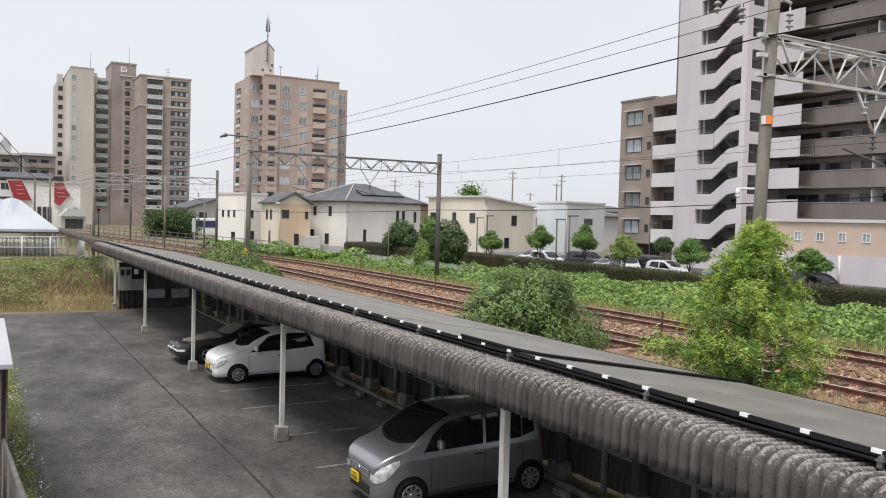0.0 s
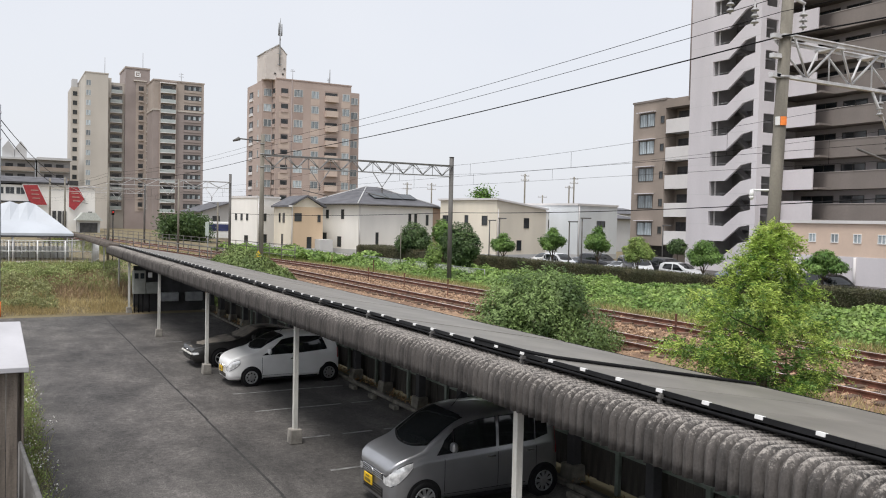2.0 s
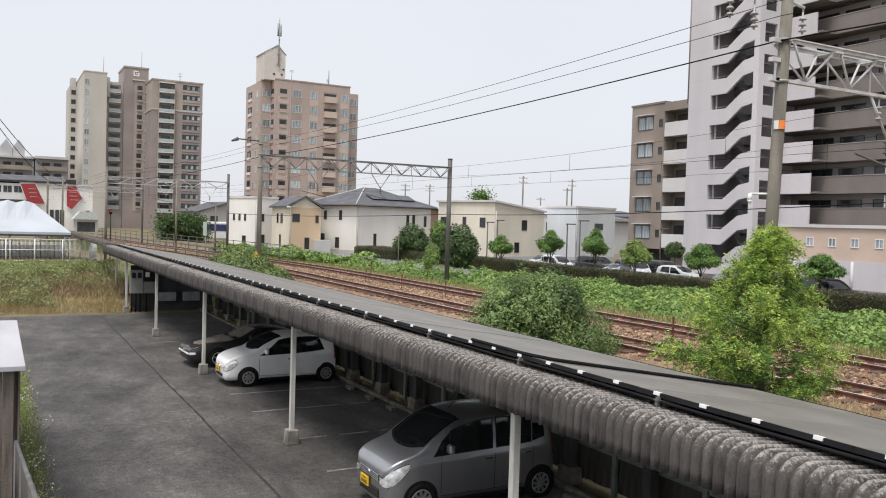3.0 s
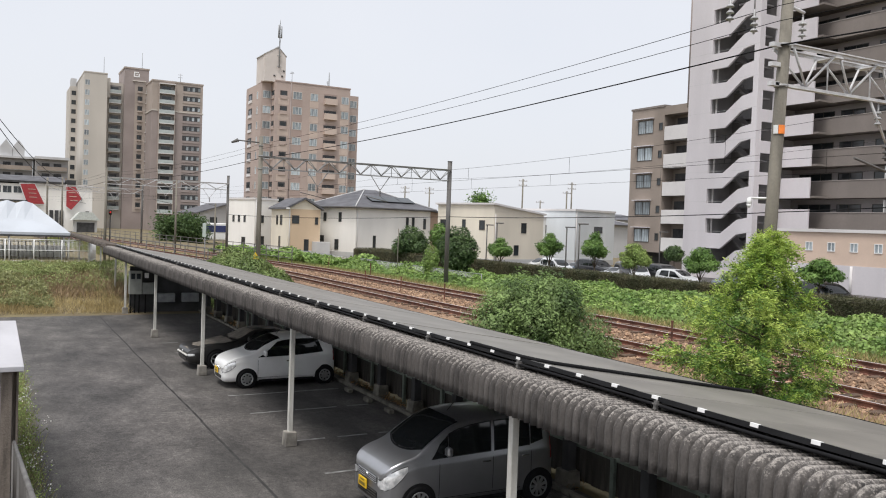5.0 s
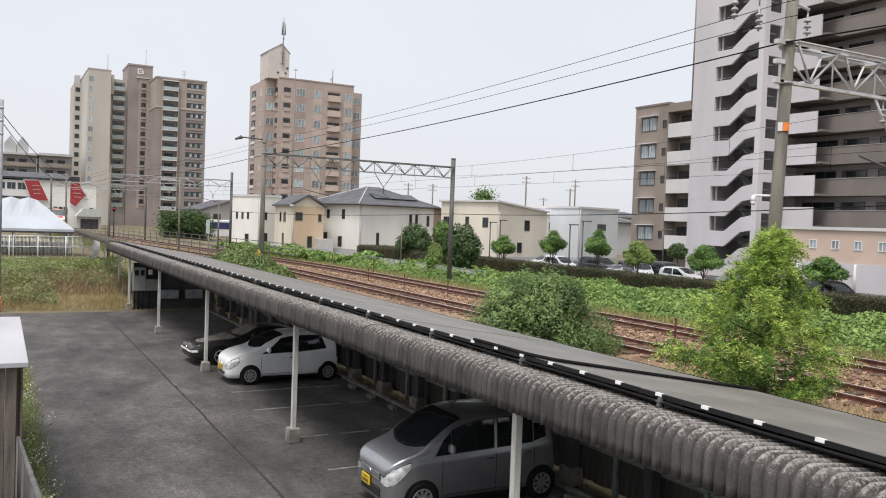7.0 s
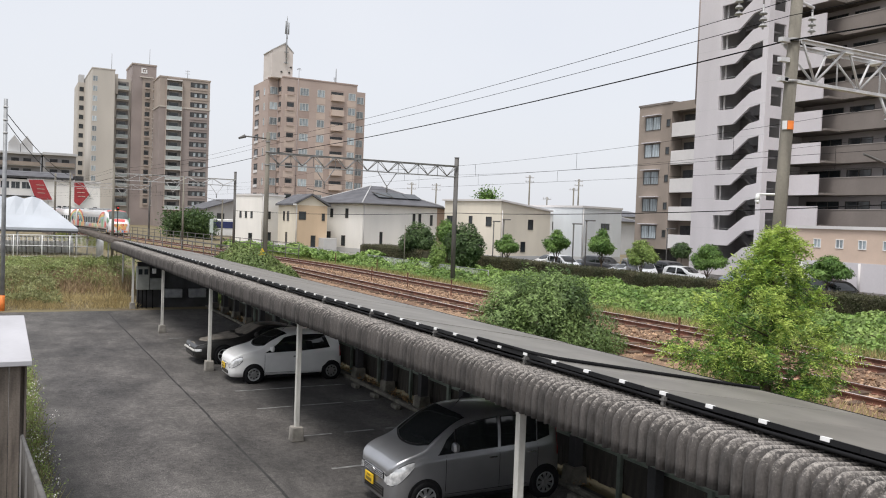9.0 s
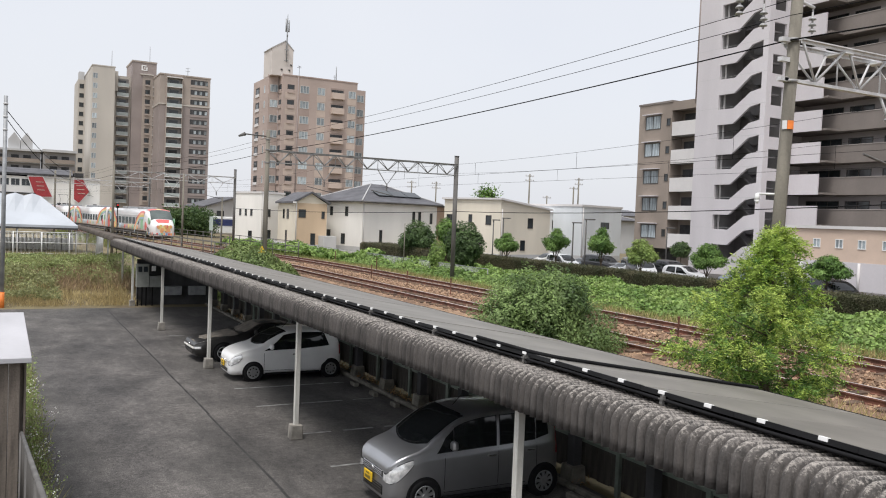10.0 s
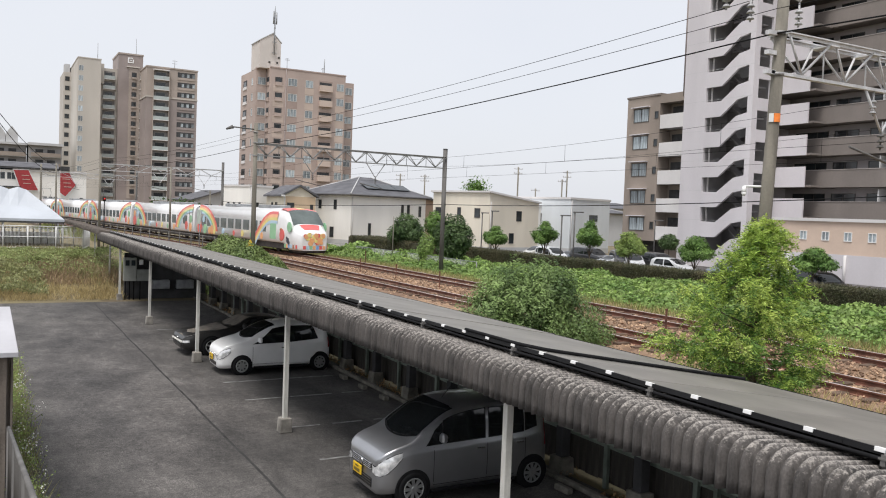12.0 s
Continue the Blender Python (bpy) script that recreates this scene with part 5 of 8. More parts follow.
    grid_on(t, slim, "window", (-2.0, 13.0), 180, [8.0], zs)
    grid_on(t, bals, "balcony", (-2.0, 13.0), 180, [3.1], zs)
    for x, y in ((3.0, -0.06), (-0.06, 2.34)):
        bm = bmesh.new()
        tube(bm, [(x, y, 0.6), (x, y, H)], 0.09, 6)
        part("drain_pipe", bm, WALL_BROWN, t, "brown drain pipe")


def tower_a():
    """Beige and brown tower of fourteen storeys: beige end, lift tower, main front with a balcony row."""
    t = thing("apartment_tower", "tall beige and brown fourteen-storey apartment tower", "building", m=pose(39.47, 252, 0))
    # main block, tan above a cornice, brown below
    block(t, "wall", 0, 14.42, 0, 18, 0, 35.75, WALL_BROWN)
    block(t, "wall", 0, 14.42, 0, 18, 36.1, 44.4, WALL_TAUPE, "tan upper storeys")
    block(t, "cornice", -0.15, 14.6, -0.15, 18, 35.75, 36.1, WALL_BEIGE)
    block(t, "parapet", -0.15, 14.6, -0.15, 18, 44.4, 44.8, WALL_TAUPE)
    # lift tower behind it, with a slot of openings where they meet
    block(t, "wall", -6.12, 0.76, 12, 26, 0, 49.1, WALL_BROWN, "brown lift tower")
    block(t, "parapet", -6.3, 0.9, 11.85, 26, 49.1, 49.55, WALL_TAUPE)
    block(t, "slot_wall", -3.2, -0.02, 11.92, 12, 6, 45.2, WALL_TAUPE, "paler strip beside the main front")
    block(t, "ledge", -3.9, -0.1, 11.6, 12, 45.4, 45.7, WALL_BEIGE)
    # teal balconies, then the beige end block with a lower wing
    block(t, "wall", -11.2, -6.12, 15, 34, 0, 44.8, WALL_BEIGE)
    block(t, "wall", -17.44, -11.2, 10, 44, 0, 46.3, WALL_BEIGE, "beige end wall")
    block(t, "wall", -11.2, -9.9, 14, 22, 40, 45.9, WALL_BEIGE)
    block(t, "wall", -19.6, -17.44, 33, 48, 0, 45.0, WALL_BEIGE)
    block(t, "roof_unit", -19.3, -17.7, 34, 38, 45.0, 47.6, WALL_GREY)
    block(t, "parapet", -17.55, -11.1, 9.9, 44, 46.3, 46.6, WALL_BEIGE)
    bm = bmesh.new()
    for x0, x1, z0, z1 in ((-3.6, -1.9, 46.7, 47.0), (-3.6, -3.25, 47.0, 48.3), (-3.25, -2.2, 48.0, 48.3), (-2.25, -1.9, 47.0, 47.8), (-2.9, -2.5, 47.3, 47.7)):
        box(bm, x0, x1, 11.9, 12.0, z0, z1)
    part("emblem", bm, WHITE, t, "pale square emblem")
    for x, y, h, arm in ((-12.0, 12, 51.5, 0.0), (-1.0, 14, 54.5, 0.0), (8.9, 6, 48.2, 0.7)):
        bm = bmesh.new()
        tube(bm, [(x, y, 44.5), (x, y, h)], 0.09, 6)
        for z in ((h - 1.2, h - 0.4) if arm else ()):
            box(bm, x - arm, x + arm, y - 0.05, y + 0.05, z, z + 0.1)
        part("aerial", bm, GREYSTEEL, t)
    step = 2.925
    rail = [40.94 - step * k for k in range(13)]
    # balcony row of the main front: pale slabs, frosted rails, shade-coloured recess panel with a sliding window
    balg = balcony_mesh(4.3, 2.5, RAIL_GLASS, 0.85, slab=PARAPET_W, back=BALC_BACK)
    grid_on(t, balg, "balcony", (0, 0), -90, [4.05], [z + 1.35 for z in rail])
    block(t, "canopy", 1.8, 6.3, -1.0, 0, 43.6, 43.85, PARAPET_W)
    for x in (1.75, 6.2):
        block(t, "fin", x, x + 0.14, -0.85, 0, 5.5, 43.6, WALL_TAUPE)
    rows = [42.75 - step * k for k in range(13)]
    dark = balcony_mesh(5.0, 1.95, WALL_TAUPE, 0.1, low=0.45)
    brown = balcony_mesh(5.0, 1.95, WALL_BROWN, 0.1, low=0.45)
    grid_on(t, dark, "balcony", (0, 0), -90, [11.2], rows[:3])
    grid_on(t, brown, "balcony", (0, 0), -90, [11.2], rows[3:])
    # outermost pale pane of each row stands in for sky past the corner
    pier = window_mesh(0.75, 1.1, 1, BALC_BACK, CURTAIN)
    grid_on(t, pier, "window", (0, -0.06), -90, [10.2, 11.7, 13.3], [z + 0.12 for z in rows])
    slim = window_mesh(1.5, 1.6, 1, FRAME, GLASS)
    grid_on(t, slim, "window", (0, 18), 180, [6.2], [z + 0.1 for z in rows])
    for z in rows:
        block(t, "sill", -0.18, 0, 10.6, 13.2, z - 0.95, z - 0.8, PARAPET_W)
    slot = balcony_mesh(1.4, 1.7, WALL_TAUPE, 0.25, low=0.3)
    grid_on(t, slot, "balcony", (-3.2, 11.92), -90, [1.5], [43.1 - step * k for k in range(13)])
    grid_on(t, window_mesh(2.0, 1.6, 1, DFRAME, GLASS), "window", (-6.12, 26), 180, [5.0], [42.6 - step * k for k in range(13)])
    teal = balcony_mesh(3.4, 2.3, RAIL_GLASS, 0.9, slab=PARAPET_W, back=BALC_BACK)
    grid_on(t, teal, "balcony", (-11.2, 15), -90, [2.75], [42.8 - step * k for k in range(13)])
    grid_on(t, window_mesh(1.3, 1.6, 2, PARAPET_W, CURTAIN), "window", (-17.44, 10), -90, [0.85], [43.4 - step * k for k in range(13)])
    grid_on(t, window_mesh(1.3, 1.4, 1, DFRAME, GLASS), "window", (-19.6, 33), -90, [1.1], [42.9 - step * k for k in range(13)])


tower_b()
tower_a()


def right_flats():
    """The stair tower, the brown wing beside it and the long balcony front."""
    b = thing("apartment_block", "tall pale apartment block with an open zigzag staircase", "building")
    X, top, h = 62.2, 34.0, 2.95
    # brown wing with hooded windows and white balconies
    w = block(b, "wing_wall", X, 74, 65.7, 70.75, 2.9, 18.45, WALL_GREYBR, "grey-brown tiled wing")
    block(b, "wing_wall", X + 1.6, 74, 62.3, 65.7, 0.2, 18.7, WALL_GREYBR)
    # near-black block paints the shade of the open ground floor
    block(b, "wing_wall", X + 2.5, 74, 65.7, 70.75, 0.2, 2.9, DARK, "set-back wall coloured for the open floor's shade")
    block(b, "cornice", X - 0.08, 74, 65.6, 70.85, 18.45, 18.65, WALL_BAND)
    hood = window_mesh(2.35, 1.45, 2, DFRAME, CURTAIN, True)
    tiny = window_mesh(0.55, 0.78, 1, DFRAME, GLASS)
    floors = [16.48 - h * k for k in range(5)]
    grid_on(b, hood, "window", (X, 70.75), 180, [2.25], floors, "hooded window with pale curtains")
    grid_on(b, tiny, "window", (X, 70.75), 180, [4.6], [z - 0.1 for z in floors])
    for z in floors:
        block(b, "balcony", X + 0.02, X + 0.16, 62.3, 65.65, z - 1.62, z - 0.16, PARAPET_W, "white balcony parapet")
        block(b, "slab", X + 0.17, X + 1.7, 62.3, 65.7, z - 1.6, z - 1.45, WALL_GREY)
        # thin dark sheet behind the parapet gives the recess its shade
        block(b, "balcony_shade_sheet", X + 1.5, X + 1.62, 62.6, 65.3, z - 0.3, z + 0.8, DARK)
    block(b, "slab", X + 0.0, X + 1.7, 62.3, 65.7, 17.55, 18.45, WALL_GREYBR)
    # stair tower: front wall with zigzag openings, side wall with square ones
    y0, y1 = 53.6, 62.3
    zbase = [17.0 + h * k for k in range(-5, 6)]
    yl, ya, yb, yr = 59.35, 57.4, 55.45, 54.2
    bm = bmesh.new()
    t = 0.25
    box(bm, X, X + t, yl, y1, 0.2, top)
    box(bm, X, X + t, y0, yr, 0.2, top)
    prev = [(yl, 0.2), (ya, 0.2), (yb, 0.2), (yr, 0.2)]
    for z in zbase + [None]:
        low = [(yl, z), (ya, z - 0.05), (yb, z + 1.3), (yr, z + 1.52)] if z else [(yl, top), (ya, top), (yb, top), (yr, top)]
        for (p, q), (r, s) in zip(zip(prev, prev[1:]), zip(low, low[1:])):
            prism(bm, [p, q, s, r], "x", X, X + t)
        if z:
            prev = [(yl, z + 1.42), (ya, z + 1.42), (yb, z + 2.85), (yr, z + 3.05)]
    part("stair_wall", bm, WALL_PALE, b, "pale wall with zigzag stair openings")
    # stairwell greys are set dark to carry the shade inside the openings
    block(b, "stair_partition", X + t, X + 3.4, yl + 0.01, yl + 0.16, 0.2, top, mat("stairwell_side_shade", (0.3, 0.29, 0.29), 0.9, vary=0.1, scale=0.6, fine=8, bump=0.1))
    inner = mat("stairwell_wall_shade", (0.25, 0.24, 0.24), 0.9, vary=0.1, scale=0.6, fine=8, bump=0.1)
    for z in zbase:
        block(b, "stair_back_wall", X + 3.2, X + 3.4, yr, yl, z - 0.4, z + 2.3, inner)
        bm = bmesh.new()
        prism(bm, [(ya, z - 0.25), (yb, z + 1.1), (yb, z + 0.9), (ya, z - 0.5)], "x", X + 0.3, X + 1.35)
        part("stair_flight", bm, inner, b, "stair flight darkened for the stairwell's shade")
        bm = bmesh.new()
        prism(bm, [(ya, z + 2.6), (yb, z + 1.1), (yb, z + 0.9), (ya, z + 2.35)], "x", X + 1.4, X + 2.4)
        part("stair_flight", bm, inner, b, "stair flight darkened for the stairwell's shade")
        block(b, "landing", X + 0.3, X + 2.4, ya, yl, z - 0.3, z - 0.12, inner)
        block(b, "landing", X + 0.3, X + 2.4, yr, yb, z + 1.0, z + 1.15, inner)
    for k in range(2):
        bm = bmesh.new()
        tube(bm, [(X + 0.5, yl - 0.25 - 0.12 * k, 2.0), (X + 0.5, yl - 0.25 - 0.12 * k, top)], 0.035, 6)
        part("stair_pipe", bm, PARAPET_W, b, "white downpipe")
    block(b, "stair_wall", X + t, X + 4.6, y1 - 0.25, y1, 0.2, top, WALL_PALE)
    bm = bmesh.new()
    box(bm, X + t, X + 0.7, y0, y0 + 0.25, 0.2, top)
    box(bm, X + 2.35, X + 3.4, y0, y0 + 0.25, 0.2, top)
    zz = 0.2
    for z in zbase:
        box(bm, X + 0.7, X + 2.35, y0, y0 + 0.25, zz, z - 0.05)
        zz = z + 1.75
    box(bm, X + 0.7, X + 2.35, y0, y0 + 0.25, zz, top)
    part("stair_side_wall", bm, WALL_PALE, b, "pale side wall with square openings")
    bm = bmesh.new()
    for k in range(12):
        box(bm, X - 0.004, X + 0.002, y0, y1, 2.4 + h * k - 0.02, 2.4 + h * k)
    part("wall_joint", bm, WALL_GREY, b)
    bm = bmesh.new()
    tube(bm, [(X + 0.1, y1 + 0.12, 18), (X + 0.1, y1 + 0.12, top)], 0.13, 8)
    part("drain_pipe", bm, WALL_BROWN, b, "brown drain pipe")
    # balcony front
    block(b, "main_wall", 69.7, 80, 20, 62, 0.2, top, WALL_LILAC_SHADE, "lilac wall behind the balconies, darkened as shade")
    block(b, "main_wall", X + 4.6, 69.7, 55.4, 62, 0.2, top, WALL_PALE)
    win = window_mesh(2.5, 2.1, 2, DFRAME, GLASS)
    # the wide panes stand for near-black shade in the pale balconies' openings
    small = window_mesh(3.6, 2.1, 3, DFRAME, GLASS)
    bz = [14.75 + h * k for k in range(-4, 6)]
    for z in bz:
        block(b, "balcony", 65.9, 66.05, 50.4, 53.75, z - 0.15, z + 1.75, WALL_PALE, "pale balcony parapet", bevel=0.0)
        # slabs take the dark band colour to stand for shade underneath
        block(b, "slab", 66.06, 69.8, 49.9, 55.4, z - 0.12, z + 0.06, WALL_BAND)
        block(b, "balcony", 67.9, 68.05, 22, 52.0, z - 0.1, z + 1.5, WALL_BAND, "long brown balcony parapet")
        block(b, "coping", 67.86, 68.09, 22, 52.0, z + 1.5, z + 1.56, WALL_COPING)
        block(b, "slab", 68.06, 69.8, 22, 49.9, z - 0.08, z + 0.1, WALL_BAND)
        for y in (44.5, 37.5, 30):
            block(b, "partition", 68.05, 69.7, y - 0.05, y + 0.05, z + 1.5, z + 2.65, WALL_GREY)
        grid_on(b, win, "window", (69.7, 62), 180, [13.0, 16.6, 20.5, 24, 27.8], [z + 1.32])
        grid_on(b, small, "window", (69.7, 62), 180, [9.3], [z + 1.32])
    # low tan annexe in front
    a = thing("annexe_building", "low tan building with a pale base and square windows", "building")
    block(a, "wall", 58, 64, 22, 47.9, 2.95, 5.5, mat("annexe_tan", (0.63, 0.49, 0.395), 0.85, vary=0.06, scale=0.3, fine=6, bump=0.1))
    block(a, "base_wall", 57.97, 64, 22, 47.9, 0.2, 2.95, WALL_PALE, "pale base wall")
    block(a, "roof_edge", 57.85, 64, 21.8, 48.05, 5.5, 5.75, PARAPET_W, "pale roof edge")
    sq = window_mesh(0.68, 0.72, 2, WHITE, CURTAIN)
    grid_on(a, sq, "window", (58, 47.9), 180, [1.78, 3.78, 5.8, 7.75, 9.75, 11.75, 13.75], [4.35], "small square white-framed window")
    for y in (45.4, 40.25, 35.5):
        bm = bmesh.new()
        tube(bm, [(57.9, y, 0.3), (57.9, y, 2.9)], 0.1, 8)
        part("pipe", bm, PARAPET_W, a, "white pipe")


right_flats()


def house(name, label, x, y, rot, w, d, h, wall, roof, kind, wins, rise=2.0, over=0.6, base=1.0):
    """A house: its nearest corner at the origin, w along its x, d along its y."""
    t = thing(name, label, "house", "houses beyond the railway", m=pose(x, y, base, 0, 0, rot))
    block(t, "wall", 0, w, 0, d, -1.0, h, wall)
    block(t, "plinth", -0.03, w + 0.03, -0.03, d + 0.03, -1.0, 0.35, WALL_GREY)
    bm = bmesh.new()
    o = over
    if kind == "hip":
        e = [(-o, -o), (w + o, -o), (w + o, d + o), (-o, d + o)]
        k = min(w, d) / 2
        r = [(k, d / 2), (w - k, d / 2)] if w >= d else [(w / 2, k), (w / 2, d - k)]
        lo, hi = [bm.verts.new((a, b, h)) for a, b in e], [bm.verts.new((a, b, h + 0.18)) for a, b in e]
        R = [bm.verts.new((a, b, h + rise)) for a, b in r]
        for i in range(4):
            bm.faces.new((lo[i], lo[(i + 1) % 4], hi[(i + 1) % 4], hi[i]))
        bm.faces.new(lo[::-1])
        if w >= d:
            bm.faces.new((hi[0], hi[1], R[1], R[0])), bm.faces.new((hi[1], hi[2], R[1])), bm.faces.new((hi[2], hi[3], R[0], R[1])), bm.faces.new((hi[3], hi[0], R[0]))
        else:
            bm.faces.new((hi[0], hi[1], R[0])), bm.faces.new((hi[1], hi[2], R[1], R[0])), bm.faces.new((hi[2], hi[3], R[1])), bm.faces.new((hi[3], hi[0], R[0], R[1]))
    elif kind == "gable":
        prism(bm, [(-o, h - 0.1), (-o, h + 0.12), (w / 2, h + rise + 0.15), (w + o, h + 0.12), (w + o, h - 0.1), (w / 2, h + rise - 0.1)], "y", -o, d + o)
    elif kind == "shed":
        prism(bm, [(-o, h + rise), (-o, h + rise + 0.2), (w + o, h + 0.2), (w + o, h)], "y", -o, d + o)
    else:
        box(bm, -0.1, w + 0.1, -0.1, d + 0.1, h, h + 0.25)
    rf = part("roof", bm, roof, t)
    if kind == "hip":
        for a, b in (zip(e, (r[0], r[1], r[1], r[0])) if w >= d else zip(e, (r[0], r[0], r[1], r[1]))):
            bm = bmesh.new()
            tube(bm, [(a[0], a[1], h + 0.2), (b[0], b[1], h + rise + 0.02)], 0.09, 6)
            part("ridge_cap", bm, WALL_GREY, t, "pale ridge cap")
        for k in range(4):
            (xa, ya), (xb, yb) = e[k], e[(k + 1) % 4]
            bm = bmesh.new()
            tube(bm, [(xa, ya, h + 0.06), (xb, yb, h + 0.06)], 0.1, 6)
            part("gutter", bm, DFRAME, t, "dark eaves gutter")
    if kind == "gable":
        bm = bmesh.new()
        prism(bm, [(0, h - 0.05), (w, h - 0.05), (w / 2, h + rise - 0.1)], "y", 0.02, d - 0.02)
        part("gable_wall", bm, wall, t)
    if kind == "shed":
        bm = bmesh.new()
        prism(bm, [(0, h - 0.05), (w, h - 0.05), (w, h + 0.02), (0, h + rise)], "y", 0.02, d - 0.02)
        part("gable_wall", bm, wall, t)
    cache = {}
    for side, u, z, ww, hh in wins:
        key = (ww, hh)
        if key not in cache:
            cache[key] = window_mesh(ww, hh, 2 if ww > 1 else 1, DFRAME, GLASS)
        corner, facing = ((0, 0), -90) if side == "s" else ((0, d), 180)
        grid_on(t, cache[key], "window", corner, facing, [u], [z])
    # gutter and downpipe
    bm = bmesh.new()
    tube(bm, [(0.15, -0.08, 0.2), (0.15, -0.08, h - 0.1)], 0.05, 6)
    part("downpipe", bm, PARAPET_W, t)
    return t


WALL_ICE = mat("pale_blue_render", (0.66, 0.69, 0.71), 0.85, vary=0.06, scale=0.3, fine=8, bump=0.1, streak=(1, 1, 0.3))


def houses():
    h1 = house("house", "white two-storey house with a grey hip roof", 38.2, 92, 15, 12.2, 10.4, 5.75, WALL_WHITE, ROOF_GREY, "hip",
               [("w", 1.7, 4.4, 0.9, 1.7), ("w", 4.0, 4.6, 0.6, 1.1), ("w", 7.2, 4.6, 0.6, 1.2), ("w", 3.4, 1.4, 1.0, 1.7), ("w", 6.6, 1.2, 0.8, 1.3),
                ("s", 8.2, 4.1, 0.45, 1.6), ("s", 9.2, 4.1, 0.45, 1.6), ("s", 11.2, 4.1, 0.45, 1.4), ("s", 2.9, 1.5, 0.45, 1.9)], 2.55)
    for u0 in (3.2, 5.6, 8.0):
        bm = bmesh.new()
        a = math.atan2(2.55 - 0.18, 4.8 + 0.6)
        box(bm, u0, u0 + 2.3, 0, 1.6, 0, 0.06)
        p = part("roof_panel", bm, GLASS, h1, "dark solar panel on the roof")
        p.matrix_basis = pose(0, 1.0, 6.72, math.degrees(a))
    h2 = house("house", "cream house with a sand front and grey gable roof", 30.7, 95.0, -3, 4.0, 8.2, 5.4, WALL_CREAM, ROOF_GREY, "gable",
               [("s", 0.9, 4.1, 0.9, 1.0), ("s", 3.5, 4.0, 0.4, 0.9), ("s", 2.3, 0.9, 0.6, 1.7), ("w", 3.0, 4.0, 0.8, 1.2), ("w", 5.0, 4.0, 1.0, 1.2), ("s", 3.4, 1.1, 0.4, 0.5), ("w", 4.4, 1.1, 0.8, 1.8)], 1.25, 0.35)
    block(h2, "front_wall", 0.3, 3.97, -0.009, -0.002, 0.4, 5.35, WALL_SAND, "sand-coloured front wall")
    block(h2, "bargeboard", -0.35, 0.1, -0.42, -0.36, 5.3, 5.5, WHITE, "white bargeboard")
    block(h2, "lean_to", 3.0, 4.6, -2.2, -0.05, 0, 1.5, WALL_GREY, "grey garden store")
    house("house", "white flat-roofed house with small windows", 29.3, 104.5, 16, 3.4, 6.8, 6.5, WALL_WHITE, PARAPET_W, "flat",
          [("w", 1.6, 4.0, 0.5, 0.9), ("w", 3.0, 4.0, 0.5, 0.9), ("w", 4.4, 4.0, 0.5, 0.9), ("s", 0.9, 4.0, 0.9, 1.0), ("s", 1.0, 1.2, 0.9, 1.2), ("w", 4.2, 1.0, 0.9, 1.2)])
    house("house", "brown house with a low pitched roof", 47, 100, 14, 12, 8, 5.3, WALL_TAN, ROOF_GREY, "shed", [("s", 5.0, 3.9, 2.0, 1.3), ("s", 9, 3.9, 1.5, 1.3)], 1.2)
    house("house", "large cream house with a sloping roof edge", 49.4, 78.5, 14, 8.5, 9.5, 5.6, WALL_CREAM, PARAPET_W, "shed",
          [("s", 5.0, 4.0, 0.9, 1.2), ("s", 3.8, 1.4, 0.8, 1.2), ("w", 1.2, 4.1, 1.4, 1.3), ("w", 4.6, 4.3, 0.6, 1.0), ("w", 7.6, 4.2, 0.9, 1.1)], 0.95, 0.25)
    house("house", "white boxy house with few windows", 56.5, 83, 14, 7, 9, 5.3, WALL_WHITE, PARAPET_W, "flat", [("s", 1.0, 3.6, 0.4, 1.2), ("s", 3.2, 2.4, 0.7, 0.4), ("w", 4, 4, 1, 1)], 0, 0.1)
    house("house", "pale grey boxy two-storey house", 61.6, 79.5, 14, 8.0, 9, 6.3, WALL_ICE, PARAPET_W, "flat", [("s", 4.6, 4.1, 1.7, 0.8), ("w", 4, 4, 1, 1), ("s", 5.5, 0.9, 1.6, 0.4)], 0, 0.1)
    house("house", "distant pale house with a blue-grey roof", 34, 160, 10, 12, 9, 4.8, WALL_GREY, ROOF_GREY, "gable", [("s", 3, 3.5, 1.5, 1.2)], 2)
    house("house", "distant small house with a dark roof", 84, 104, 10, 9, 9, 5.0, WALL_GREY, ROOF_GREY, "hip", [("s", 3, 4, 1.5, 1.0)], 1.6)
    # far roofs that close the skyline
    for x, y, w, h, m in ((120, 190, 60, 7.5, WALL_GREY), (60, 240, 70, 7, WALL_WHITE), (180, 150, 60, 8, WALL_BEIGE), (-10, 330, 60, 9, WALL_GREY)):
        house("house", "far low building on the skyline", x, y, 5, w, 12, h, m, ROOF_GREY, "hip", [("s", 4 + 5 * k, 4, 2, 1.3) for k in range(int(w / 6))], 2)


houses()


FLATGREY = mat("grey_flats_wall", (0.3, 0.29, 0.285), 0.85, vary=0.08, scale=0.15, fine=4, bump=0.1)


